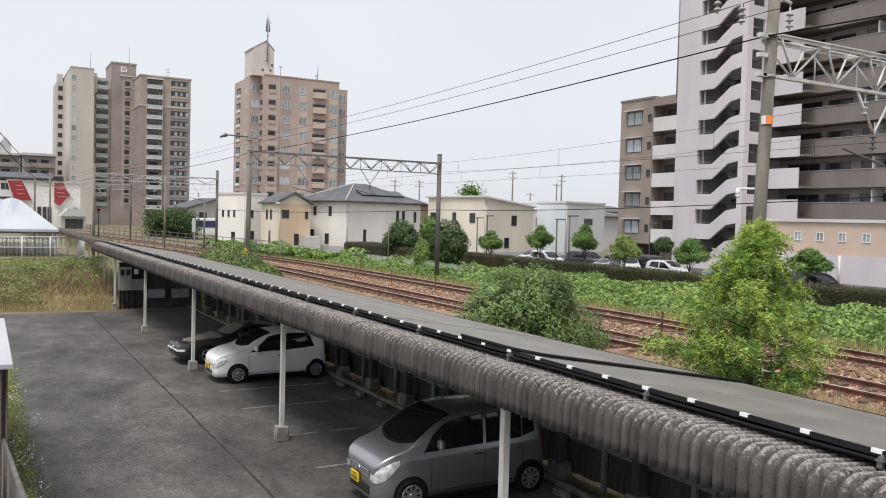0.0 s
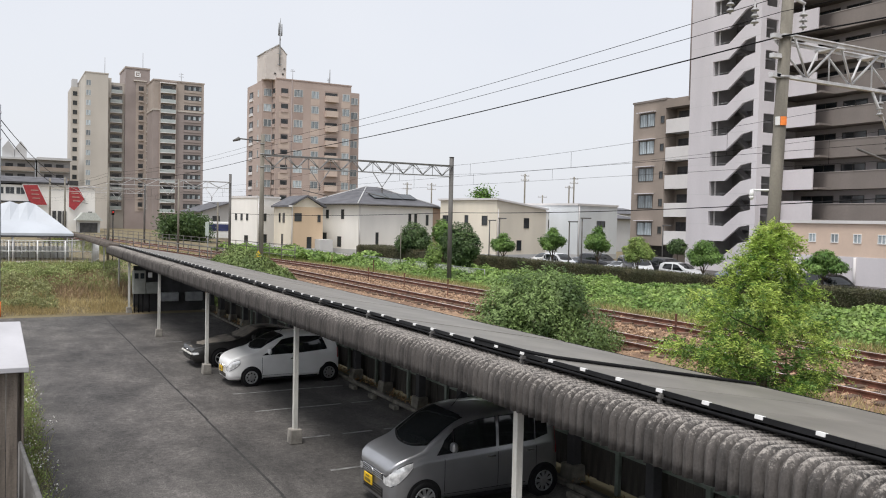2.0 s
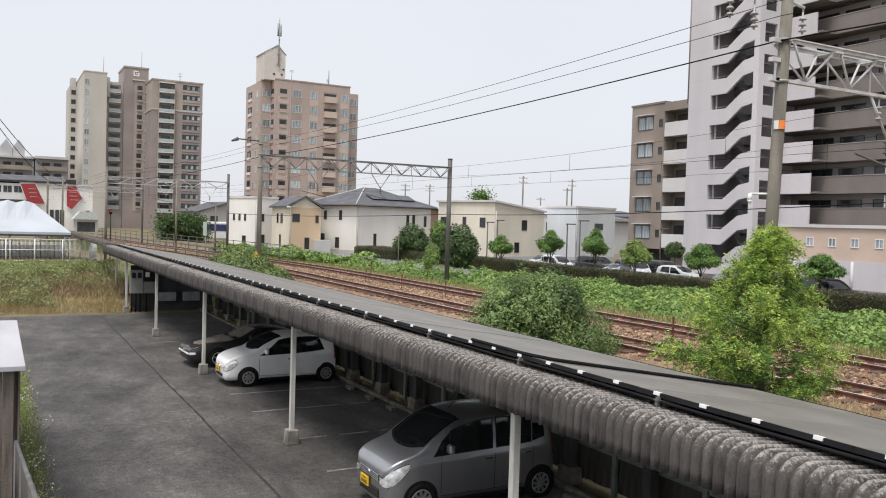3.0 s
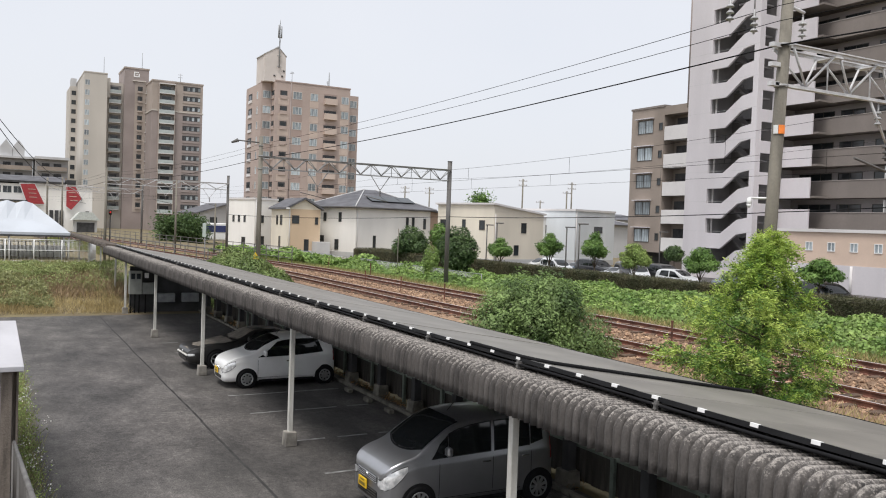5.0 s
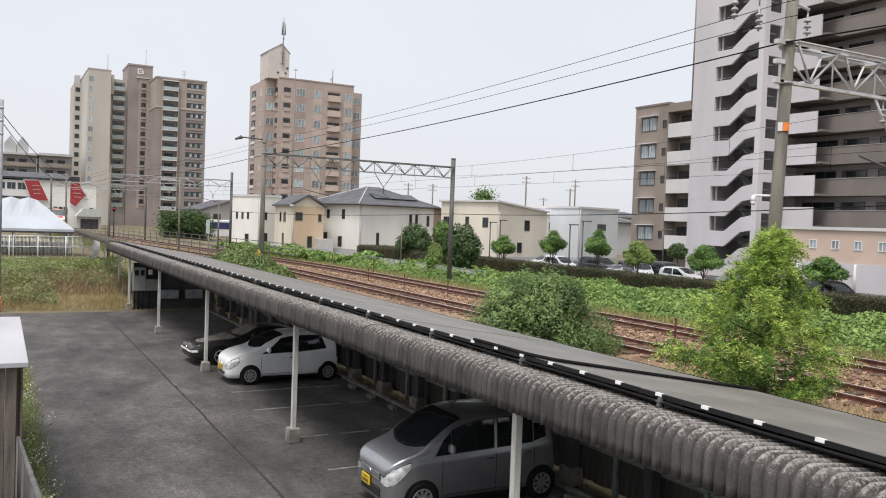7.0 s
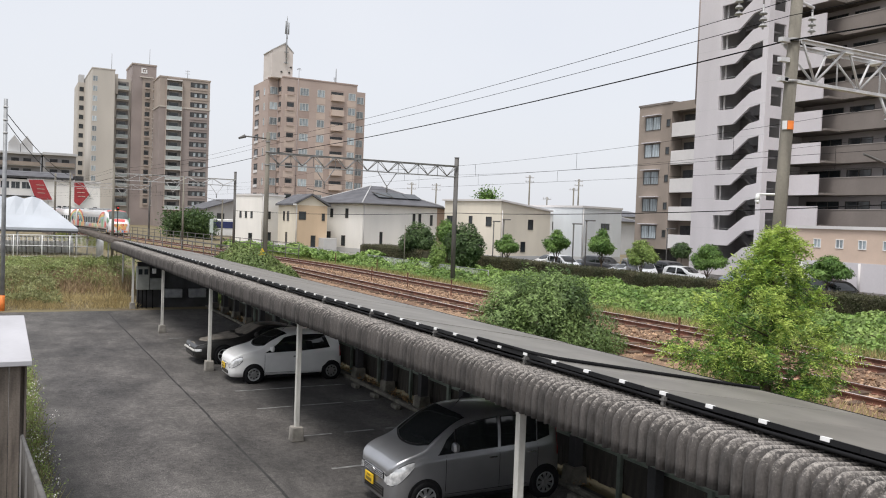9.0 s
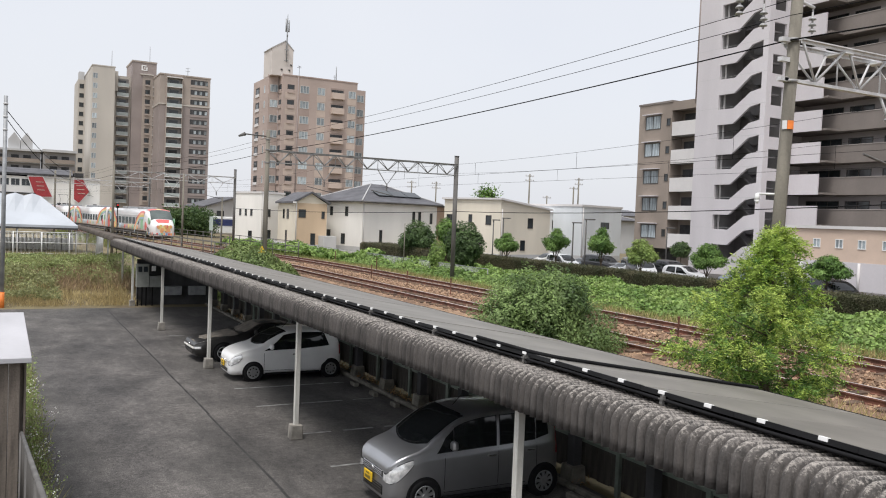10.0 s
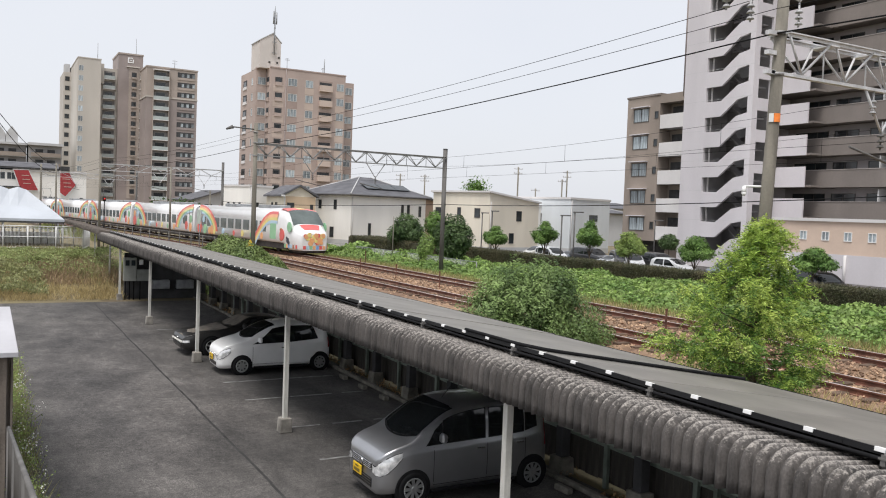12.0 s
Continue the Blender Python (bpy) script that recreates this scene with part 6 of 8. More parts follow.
def left_background():
    # station building with red panels edged in white
    s = thing("station_building", "long white building with red pentagon panels", "building")
    block(s, "wall", -30, 17.65, 186, 200, 0.5, 10.5, WALL_WHITE)
    block(s, "parapet", 4.2, 17.7, 185.75, 186, 10.3, 10.75, PARAPET_W)
    block(s, "roof_edge", -30.2, 12.4, 185.5, 200, 10.75, 11.15, DARK)
    bm = bmesh.new()
    prism(bm, [(185.6, 11.15), (188, 12.1), (194, 12.5), (200, 11.15)], "x", -30, 12.4)
    part("roof", bm, ROOF_GREY, s, "dark curved roof")
    block(s, "roof_cap", 12.7, 14.4, 185.4, 190, 10.75, 11.7, DARK)
    for poly, lab in ((((4.2, 10.45), (6.8, 10.55), (8.6, 6.6), (5.55, 6.5)), "red slanted panel"), (((12.65, 10.6), (14.35, 10.4), (15.6, 8.0), (13.65, 5.6), (12.7, 6.3)), "red pentagon panel")):
        cx_, cz = sum(q[0] for q in poly) / len(poly), sum(q[1] for q in poly) / len(poly)
        bm = bmesh.new()
        prism(bm, [(cx_ + (x - cx_) * 1.12, cz + (z - cz) * 1.12) for x, z in poly], "y", 185.66, 185.74)
        back = part("panel_edge", bm, WHITE, s, "white panel edge")
        bm = bmesh.new()
        prism(bm, poly, "y", 185.55, 185.65)
        part("red_panel", bm, RED, back, lab)
        for k in range(3):
            z = cz + 0.9 - 0.8 * k
            block(back, "sign_bar", cx_ - 0.7 + 0.15 * k, cx_ + 0.7 + 0.15 * k, 185.5, 185.54, z, z + 0.12, WALL_ROSE_LIGHT)
    grid_on(s, window_mesh(1.6, 1.4, 2, FRAME, GLASS), "window", (-30, 186), -90, [22.4 + 1.9 * k for k in range(7)], [9.3])
    block(s, "canopy", -30, 5.5, 183, 186, 6.9, 7.2, DARK, "dark canopy")
    block(s, "shopfront", -30, 5.5, 185.85, 186, 2, 6.6, DARK, "dark glazed front under the canopy")
    for x in (9.6, 10.6, 11.5, 16.4):
        block(s, "doorway", x, x + 0.7, 185.85, 186, 1.5, 5.4, DARK)
    g = thing("gate_kiosk", "small kiosk with a pale pitched roof", "kiosk")
    block(g, "wall", 13.9, 18.1, 180, 184, 0.5, 3.6, WALL_GREY)
    block(g, "opening", 14.3, 17.6, 179.9, 180, 1.0, 3.1, DARK)
    bm = bmesh.new()
    prism(bm, [(13.4, 3.6), (18.6, 3.6), (17.2, 5.2), (14.8, 5.2)], "y", 179.4, 184.6)
    part("roof", bm, mat("pale_green_roof", (0.5, 0.53, 0.5), 0.7, vary=0.08), g)
    # far grey flats
    f = thing("apartment_block", "distant grey apartment block with long balconies", "building")
    block(f, "wall", -40, 9.2, 268, 284, 0, 20.2, FLATGREY)
    block(f, "wall", 9.7, 18.3, 264, 280, 0, 20.2, FLATGREY)
    for z in (5, 8, 11, 14, 17):
        for x0, x1, y in ((-40, 9.0, 266.8), (10.2, 18.0, 262.8)):
            block(f, "balcony", x0, x1, y - 0.2, y, z, z + 1.1, mat("flats_parapet", (0.4, 0.385, 0.375), 0.85, vary=0.08) if z == 5 and x0 < 0 else WALL_GREYBR)
            block(f, "slab", x0, x1, y, y + 1.2, z - 0.2, z, WALL_GREY)
            k = x0 + 1.2
            while k < x1 - 2:
                block(f, "window", k, k + 2.0, y + 1.1, y + 1.19, z + 0.2, z + 2.1, DARK)
                k += 3.1
    block(f, "cornice", -40, 9.4, 266.6, 284, 20.2, 20.8, WALL_GREY)
    block(f, "cornice", 9.5, 18.6, 262.6, 280, 20.2, 20.9, WALL_GREY)
    for x in (0.7, 3.9):
        bm = bmesh.new()
        prism(bm, [(x, 20.5), (x + 3.1, 20.5), (x + 3.1, 23.4), (x + 1.55, 25.6), (x, 23.4)], "y", 268, 276)
        part("roof_hut", bm, WALL_GREY, f, "gabled roof hut")
    # white party tents
    t = thing("marquee", "long white marquee with a hipped end and scalloped ridge", "tent")
    bm = bmesh.new()
    xs = [-20 + 0.65 * k for k in range(36)]
    rows = []
    for k, x in enumerate(xs):
        rz = 5.85 - (0.22 if k % 2 else 0.0)
        rows.append([bm.verts.new(p) for p in ((x, 75, 3.05), (x, 75, 3.25), (x, 76.5, 4.25), (x, 78, rz), (x, 79.5, 4.25), (x, 81, 3.25), (x, 81, 3.05))])
    for A, B in zip(rows, rows[1:]):
        for i in range(6):
            bm.faces.new((A[i], A[i + 1], B[i + 1], B[i]))
    E1, E2 = [bm.verts.new(p) for p in ((5.5, 75, 3.05), (5.5, 75, 3.25), (5.5, 81, 3.25), (5.5, 81, 3.05))], rows[-1]
    bm.faces.new((E2[0], E2[1], E1[1], E1[0])), bm.faces.new((E2[1], E2[2], E1[1])), bm.faces.new((E2[2], E2[3], E1[1]))
    bm.faces.new((E1[1], E2[3], E1[2])), bm.faces.new((E2[3], E2[4], E1[2])), bm.faces.new((E2[4], E2[5], E1[2])), bm.faces.new((E2[5], E2[6], E1[3], E1[2])), bm.faces.new((E1[0], E1[1], E1[2], E1[3]))
    part("canopy", bm, TENTW, t, "white canvas canopy")
    for x in (-8, -3.5, 1.0, 5.4):
        for yy in (75.1, 80.9):
            bm = bmesh.new()
            tube(bm, [(x, yy, 0.6), (x, yy, 3.1)], 0.06, 6)
            part("post", bm, GALV, t)
    bm = bmesh.new()
    box(bm, -20, 5.5, 74.95, 75.02, 2.9, 3.05)
    part("edge_bar", bm, DARK, t, "dark edge bar")
    # clutter in the tents: dark bicycles racks as bars
    r = thing("bicycle_rack", "dark steel bicycle racks under the tents", "rack")
    for k in range(22):
        x = -6 + 0.55 * k
        bm = bmesh.new()
        tube(bm, [(x, 78, 0.9), (x, 78, 2.4)], 0.05, 5)
        part("bar", bm, STEELP, r)
    for z in (1.6, 2.4):
        bm = bmesh.new()
        tube(bm, [(-6, 78, z), (6, 78, z)], 0.04, 5)
        part("cross_bar", bm, STEELP, r)
    block(r, "screen", -10, 5.5, 80, 80.2, 0.9, 2.0, WALL_GREY, "low grey screen")
    # white mesh fence
    f = thing("white_fence", "white welded mesh fence on posts", "fence")
    for k in range(9):
        bm = bmesh.new()
        tube(bm, [(6.5 - 1.95 * k, 70, 0.8), (6.5 - 1.95 * k, 70, 2.8)], 0.05, 6)
        part("post", bm, WHITE, f)
    for k in range(1, 5):
        u = k / 4
        bm = bmesh.new()
        tube(bm, [(6.5 + 1.0 * u, 70 + 5.5 * u, 0.8), (6.5 + 1.0 * u, 70 + 5.5 * u, 2.85 - 0.2 * u)], 0.045, 6)
        part("post", bm, WHITE, f)
    for z in (1.15, 1.98, 2.8):
        bm = bmesh.new()
        tube(bm, [(-9.2, 70, z), (6.5, 70, z), (7.5, 75.5, z - 0.15 * (z - 1.15))], 0.032, 5)
        part("rail", bm, WHITE, f)
    bm = bmesh.new()
    for k in range(174):
        x = -9.2 + 0.09 * k
        tube(bm, [(x, 70, 1.15), (x, 70, 2.8)], 0.011, 3)
    for k in range(70):
        u = k / 70
        tube(bm, [(6.5 + 1.0 * u, 70 + 5.5 * u, 1.15), (6.5 + 1.0 * u, 70 + 5.5 * u, 2.8 - 0.2 * u)], 0.012, 3)
    part("mesh", bm, WHITE, f, "white mesh infill")
    # grey sloping roof past the carport's end
    o = thing("lean_to_roof", "low grey corrugated roof past the carport", "roof")
    bm = bmesh.new()
    prism(bm, [(5.5, 2.98), (5.6, 3.26), (6.7, 3.1), (6.7, 3.02)], "y", 50.6, 78)
    for k in range(60):
        tube(bm, [(5.5, 50.8 + 0.44 * k, 2.98), (5.6, 50.8 + 0.44 * k, 3.26), (6.7, 50.8 + 0.44 * k, 3.1)], 0.03, 4)
    part("sheet", bm, mat("lean_to_sheet", (0.12, 0.1, 0.085), 0.85, vary=0.2, scale=1.5, fine=15, bump=0.2), o)
    for y in (52, 60, 68, 76):
        bm = bmesh.new()
        tube(bm, [(6.3, y, 0.2), (6.3, y, 3.15)], 0.06, 6)
        part("post", bm, POSTW, o)
    # guard rails along the raised curve
    for off, y0, y1 in ((-2.3, 56, 130), (6.2, 64, 130)):
        g = thing("guard_rail", "dark steel guard rail beside the raised tracks", "railing", "railings by the curve")
        for z in (1.9, 2.35, 2.75):
            bm = bmesh.new()
            tube(bm, [(NEAR + off + bend(y), y, z) for y in np.linspace(y0, y1, 20)], 0.03, 5)
            part("rail", bm, STEELP, g)
        y = y0
        while y < y1:
            bm = bmesh.new()
            tube(bm, [(NEAR + off + bend(y), y, 1.2), (NEAR + off + bend(y), y, 2.8)], 0.04, 5)
            part("post", bm, STEELP, g)
            y += 2.6
    w = thing("girder_wall", "brown girder side under the guard rail", "girder")
    bm = bmesh.new()
    for y in range(56, 130, 3):
        xa, xb = NEAR - 2.4 + bend(y), NEAR - 2.4 + bend(y + 3)
        vs = [bm.verts.new(p) for p in ((xa, y, 0.6), (xb, y + 3, 0.6), (xb, y + 3, 1.55), (xa, y, 1.55))]
        vb = [bm.verts.new((v.co.x + 0.25, v.co.y, v.co.z)) for v in vs]
        bm.faces.new(vs), bm.faces.new(vb[::-1])
        for k in range(4):
            bm.faces.new((vs[k], vs[(k + 1) % 4], vb[(k + 1) % 4], vb[k]))
    part("plate", bm, mat("dull_girder", (0.14, 0.11, 0.085), 0.85, vary=0.2, scale=1, fine=12, bump=0.2), w)
    # cabinets and the shed wall at the carport's end
    e = thing("electrical_cabinet", "pale grey electrical cabinets with small dark windows", "cabinet")
    block(e, "cabinet", 5.9, 6.5, 43.2, 43.6, 0.98, 2.14, mat("cabinet_paint", (0.3, 0.31, 0.28), 0.6, vary=0.08), "tall grey cabinet", bevel=0.015)
    block(e, "cabinet", 6.53, 7.12, 43.2, 43.55, 0.98, 1.55, mat("cabinet_paint_dull", (0.24, 0.25, 0.23), 0.6, vary=0.08), "low grey cabinet", bevel=0.015)
    for x in (5.97, 6.24):
        block(e, "meter_window", x, x + 0.18, 43.17, 43.21, 1.75, 2.02, GLASS, "dark meter window")
    block(e, "meter", 6.62, 6.8, 43.12, 43.3, 1.8, 2.05, WHITE, "white meter box", bevel=0.01)
    for x in (6.0, 6.2, 6.4, 6.7):
        bm = bmesh.new()
        tube(bm, [(x, 43.4, 0), (x, 43.4, 1.0)], 0.03, 6)
        part("conduit", bm, RUBBER, e)
    d = thing("shed", "dark low shed wall at the end of the carport", "shed")
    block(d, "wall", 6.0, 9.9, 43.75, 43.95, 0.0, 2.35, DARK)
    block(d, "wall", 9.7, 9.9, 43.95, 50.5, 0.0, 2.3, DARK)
    for x in (7.3, 8.5):
        block(d, "box", x, x + 0.85, 43.35, 43.7, 0.55, 1.0, GREYSTEEL, "grey wall unit", bevel=0.02)
    k = thing("bus", "white bus with dark blue windows far behind the tracks", "bus")
    block(k, "body", 30.0, 37, 138, 140.5, 1.3, 4.1, WHITE, bevel=0.1)
    block(k, "windows", 30.1, 36.9, 137.95, 138.0, 2.6, 3.7, glassmat("blue_glass", (0.03, 0.04, 0.12)))


left_background()


# ---- plants ----
def tree(name, label, x, y, z0, h, crown, n, leaf, m, seed, trunk=0.09, base=0.3, group="", shape="round", limbs=14, aspect=0.45, droop=0.3, tight=1.0, inner=None):
    """A tapered trunk with limbs and a crown of leaf clumps round their tips."""
    rng = np.random.default_rng(seed)
    t = thing(name, label, "tree", group)
    bm = bmesh.new()
    lean = rng.normal(0, 0.04, 2)
    spine = [(x + lean[0] * h * u + 0.05 * math.sin(u * 5 + seed), y + lean[1] * h * u, z0 + h * 0.92 * u) for u in np.linspace(0, 1, 7)]
    tube(bm, spine, trunk, 8, 0, trunk * 0.2)
    pts, outs = [], []
    per = n // (limbs * 4)
    for i in range(limbs):
        u = base + (0.97 - base) * (i + rng.random() * 0.7) / limbs
        o = np.array([np.interp(u, np.linspace(0, 1, 7), [p[k] for p in spine]) for k in range(3)])
        a = i * 2.4 + rng.random()
        if shape == "cone":
            v = (u - base) / (1 - base)
            reach = crown * min(1.1 - 0.95 * v ** 0.8, 0.62 + 1.5 * v) * rng.uniform(0.5, 1.15)
        else:
            reach = crown * (0.35 + 0.75 * math.sin(math.pi * min(1, (u - base * 0.6) / (1 - base * 0.6)) ** 0.8)) * rng.uniform(0.65, 1.1)
        d = np.array([math.cos(a), math.sin(a), rng.uniform(0.1, 0.5)])
        tip = o + d * reach
        mid = o + d * reach * 0.5 + np.array([0, 0, 0.06 * reach])
        tube(bm, [tuple(o), tuple(mid), tuple(tip)], trunk * 0.32, 5, 0, trunk * 0.07)
        for q in range(4):
            c = o + (tip - o) * (0.4 + 0.22 * q) + rng.normal(0, 0.13 * tight * crown, 3)
            s = crown * rng.uniform(0.13, 0.26) * tight
            g = rng.normal(0, 1, (per, 3)) * [s, s, s * 0.7]
            pts.append(c + g)
            outs.append(g / s * 0.6 + d * 0.4)
    part("trunk", bm, BARK, t)
    P, O = np.concatenate(pts), np.concatenate(outs)
    if inner:
        # darker inner leaves paint the shade inside the crown
        ax = np.array([[np.interp(z, [q[2] for q in spine], [q[k] for q in spine]) for k in (0, 1)] for z in P[:, 2]])
        deep = np.hypot(*(P[:, :2] - ax).T) < 0.5 * crown * np.clip(1.25 - (P[:, 2] - z0) / h, 0.12, 1)
        put("inner_leaves", blades("inner_leaves", P[deep], leaf, inner, aspect, droop, 0, seed + 1, O[deep]), t, None, "dark leaves inside the crown, painted as shade")
        P, O = P[~deep], O[~deep]
    put("crown", blades("crown", P, leaf, m, aspect, droop, 0, seed, O), t, None, "crown of many small leaves")
    return t


def young_tree(x, y, z0, h, crown, seed):
    """A young tree with rising limbs and long drooping sprays of paired leaflets."""
    rng = np.random.default_rng(seed)
    t = thing("young_tree", "young bright green tree beside the carport roof", "tree")
    bm = bmesh.new()
    spine = [(x + 0.05 * math.sin(u * 6), y + 0.04 * math.sin(u * 4 + 1), z0 + h * 0.95 * u) for u in np.linspace(0, 1, 8)]
    tube(bm, spine, 0.045, 8, 0, 0.008)
    fresh, shade_leaves = ([], []), ([], [])
    n = 46
    for i in range(n):
        v = (i + rng.random() * 0.8) / n
        u = 0.14 + 0.84 * v
        o = np.array([np.interp(u, np.linspace(0, 1, 8), [p[k] for p in spine]) for k in range(3)])
        a = i * 2.4 + rng.uniform(-0.4, 0.4)
        reach = crown * float(np.interp(v, [0, 0.15, 0.42, 0.6, 0.8, 1], [0.95, 1.05, 0.95, 0.58, 0.27, 0.06])) * rng.uniform(0.5, 1.15)
        d = np.array([math.cos(a), math.sin(a), rng.uniform(0.05, 0.45) + 0.6 * v])
        if i in (2, 13):
            # two long limbs over the roof
            d, reach = (np.array([-0.85, 0.47, -0.02]), 2.2) if i == 2 else (np.array([-0.87, 0.4, 0.25]), 1.85)
        tip = o + d * reach
        tube(bm, [tuple(o), tuple(o + d * reach * 0.5 + np.array([0, 0, -0.05 * reach])), tuple(tip)], 0.018, 5, 0, 0.004)
        for q in range(int(96 - 50 * v)):
            w = 1.03 * rng.random() ** 0.5
            c = o + d * reach * w + rng.normal(0, 0.04, 3)
            g = d * [1, 1, 0.4] * 0.7 + rng.normal(0, 0.6, 3)
            g /= np.linalg.norm(g)
            ln = rng.uniform(0.2, 0.36) * (0.75 + 0.25 * crown)
            k = np.linspace(0.15, 1, 13)[:, None]
            line = c + g * ln * k + np.array([0, 0, -0.45 * ln]) * k ** 2
            side = np.cross(g, [0, 0, 1.0])
            side /= np.linalg.norm(side) + 1e-6
            # lighter tips and darker inner sprays put the crown's light and shade into colour
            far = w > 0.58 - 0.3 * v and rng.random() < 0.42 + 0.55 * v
            P, O = fresh if far else shade_leaves
            for sg in (-1, 1):
                P.append(line + rng.normal(0, 0.012, line.shape))
                O.append(np.tile(sg * side * 2.2 + g * 1.2 + np.array([0, 0, -0.5]), (len(k), 1)))
    part("trunk", bm, BARK, t)
    put("inner_leaves", blades("inner_leaves", np.concatenate(shade_leaves[0]), 0.06, leafmat("shade_leaf", (0.07, 0.155, 0.032), (0.19, 0.32, 0.072)), 0.32, 0.0, 0, seed + 1, np.concatenate(shade_leaves[1])), t, None, "darker leaves inside the crown, painted as its shade")
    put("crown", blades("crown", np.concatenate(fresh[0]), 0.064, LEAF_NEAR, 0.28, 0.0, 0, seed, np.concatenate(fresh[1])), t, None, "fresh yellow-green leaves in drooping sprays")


young_tree(11.87, 9.86, 0.9, 4.25, 1.45, 11)
def leafy(name, label, x, y, z0, lobes, n, leaf, m, seed, trunk=0.07, group="", aspect=0.5, ragged=0.3):
    """A trunk with limbs into rounded lobes (x, y, z offsets from the foot and radii), leafed over their outsides with gaps between clumps."""
    rng = np.random.default_rng(seed)
    t = thing(name, label, "shrub" if name == "bush" else "tree", group)
    bm = bmesh.new()
    mid = sum(q[2] for q in lobes) / len(lobes)
    tube(bm, [(x, y, z0), (x + 0.03, y, z0 + mid * 0.55), (x, y + 0.03, z0 + mid)], trunk, 8, 0, trunk * 0.4)
    for q in lobes:
        tube(bm, [(x, y, z0 + mid * 0.45), (x + q[0] * 0.5, y + q[1] * 0.5, z0 + (q[2] + mid * 0.5) * 0.5), (x + q[0], y + q[1], z0 + q[2])], trunk * 0.5, 5, 0, trunk * 0.12)
    part("trunk", bm, BARK, t)
    area = np.array([q[3] * q[4] for q in lobes])
    P, N = [], []
    for q, share in zip(lobes, area / area.sum()):
        k = int(n * share)
        d = rng.normal(size=(k, 3))
        d /= np.linalg.norm(d, axis=1, keepdims=True)
        lump_ = np.array([noise.noise(Vector(v * 2.6) + Vector((seed, q[0], 0))) + 0.5 * noise.noise(Vector(v * 6) + Vector((0, seed, 3))) for v in d])
        keep = lump_ > -0.42
        d, lump_ = d[keep], lump_[keep]
        r = (1 + ragged * lump_) * (1 - 0.55 * rng.random(len(d)) ** 2.6)
        P.append(np.array([x + q[0], y + q[1], z0 + q[2]]) + d * r[:, None] * [q[3], q[3], q[4]])
        N.append(d + [0, 0, 0.45])
    P, N = np.concatenate(P), np.concatenate(N)
    ok = P[:, 2] > z0 + 0.05
    put("crown", blades("crown", P[ok], leaf, m, aspect, 0.3, 0, seed, N[ok] * 0.3, N[ok]), t, None, "dense crown of small leaves")
    return t


leafy("bush", "dense dark green shrub beside the tracks", 13.0, 18.4, 0.8,
      [(0, 0, 1.5, 1.25, 1.35), (-1.15, 0.2, 1.1, 0.95, 0.95), (1.05, -0.3, 1.1, 1.05, 0.95), (0.2, -0.5, 2.15, 0.8, 0.8), (-0.6, 0.5, 1.95, 0.75, 0.75), (1.6, -0.6, 0.7, 0.75, 0.65), (-1.6, 0.3, 0.75, 0.6, 0.6), (0.8, 0.2, 2.0, 0.65, 0.65)],
      52000, 0.095, leafmat("shrub_leaf", (0.05, 0.098, 0.032), (0.29, 0.4, 0.14)), 12, 0.08, "", 0.45, 0.5)
for k, (x, y, zt, zb, r, m) in enumerate(((41, 63.9, 4.0, 2.05, 1.2, LEAF_MID), (41, 56.25, 4.6, 2.5, 1.1, LEAF_MID), (41, 50.3, 4.8, 2.6, 0.98, LEAF_MID))):
    h = (zt - zb) / 2
    rr = random.Random(60 + k)
    lobes = [(0, 0, zb + h - 0.7, r * 0.6, h * 0.7), (0, 0, zt - 0.7 - 0.3 * h, r * 0.35, h * 0.35)]
    for q in range(7):
        a = q * 0.9 + rr.uniform(-0.2, 0.2)
        lobes.append((r * 0.62 * math.cos(a), r * 0.62 * math.sin(a), zb - 0.7 + h * rr.uniform(0.45, 1.25), r * rr.uniform(0.34, 0.46), h * rr.uniform(0.25, 0.4)))
    leafy("small_tree", "small leafy tree with a rounded crown in the strip", x, y, 0.7, lobes, 8500, 0.17, m, 30 + k, 0.07, "car park trees", 0.45, 0.55)
for k, (x, y, zt, zb, r, m) in enumerate(((41, 45.8, 4.2, 1.9, 1.2, LEAF_PALE), (41, 39.4, 4.15, 2.0, 1.15, LEAF_MID), (41, 30.4, 3.85, 2.1, 1.15, LEAF_MID))):
    h = (zt - zb) / 2
    leafy("small_tree", "small open tree with layered branches in the strip", x, y, 0.7, [(0, 0, zt - 0.7 - 0.45 * h, r * 0.5, h * 0.4), (0, 0.65 * r, zb + h * 1.05 - 0.7, r * 0.45, h * 0.35), (0.2, -0.6 * r, zb + h * 0.9 - 0.7, r * 0.5, h * 0.35), (-0.3, 0.1, zb + h * 0.75 - 0.7, r * 0.5, h * 0.35), (0.1, -0.3 * r, zb + h * 1.3 - 0.7, r * 0.45, h * 0.35)], 6500, 0.17, m, 36 + k, 0.06, "car park trees", 0.45, 0.45)
leafy("small_tree", "small dark tree before the flats", 56, 57.1, 0.7, [(0, 0, 2.4, 0.85, 0.7)], 3000, 0.2, LEAF_DARK, 39, 0.06, "car park trees")
leafy("round_tree", "broad dark green tree behind the fence", 31, 62.3, 0.9, [(0, 0, 2.75, 1.15, 1.05), (-0.4, 0.7, 2.2, 0.9, 0.8), (0.4, -0.6, 2.3, 0.9, 0.85)], 9000, 0.2, LEAF_DARK, 41, 0.1)
leafy("round_tree", "light green tree behind the fence", 32.5, 60.0, 0.9, [(0, 0, 3.2, 0.85, 0.95), (0.3, -0.4, 2.4, 0.9, 0.9)], 6000, 0.2, LEAF_MID, 43, 0.1)
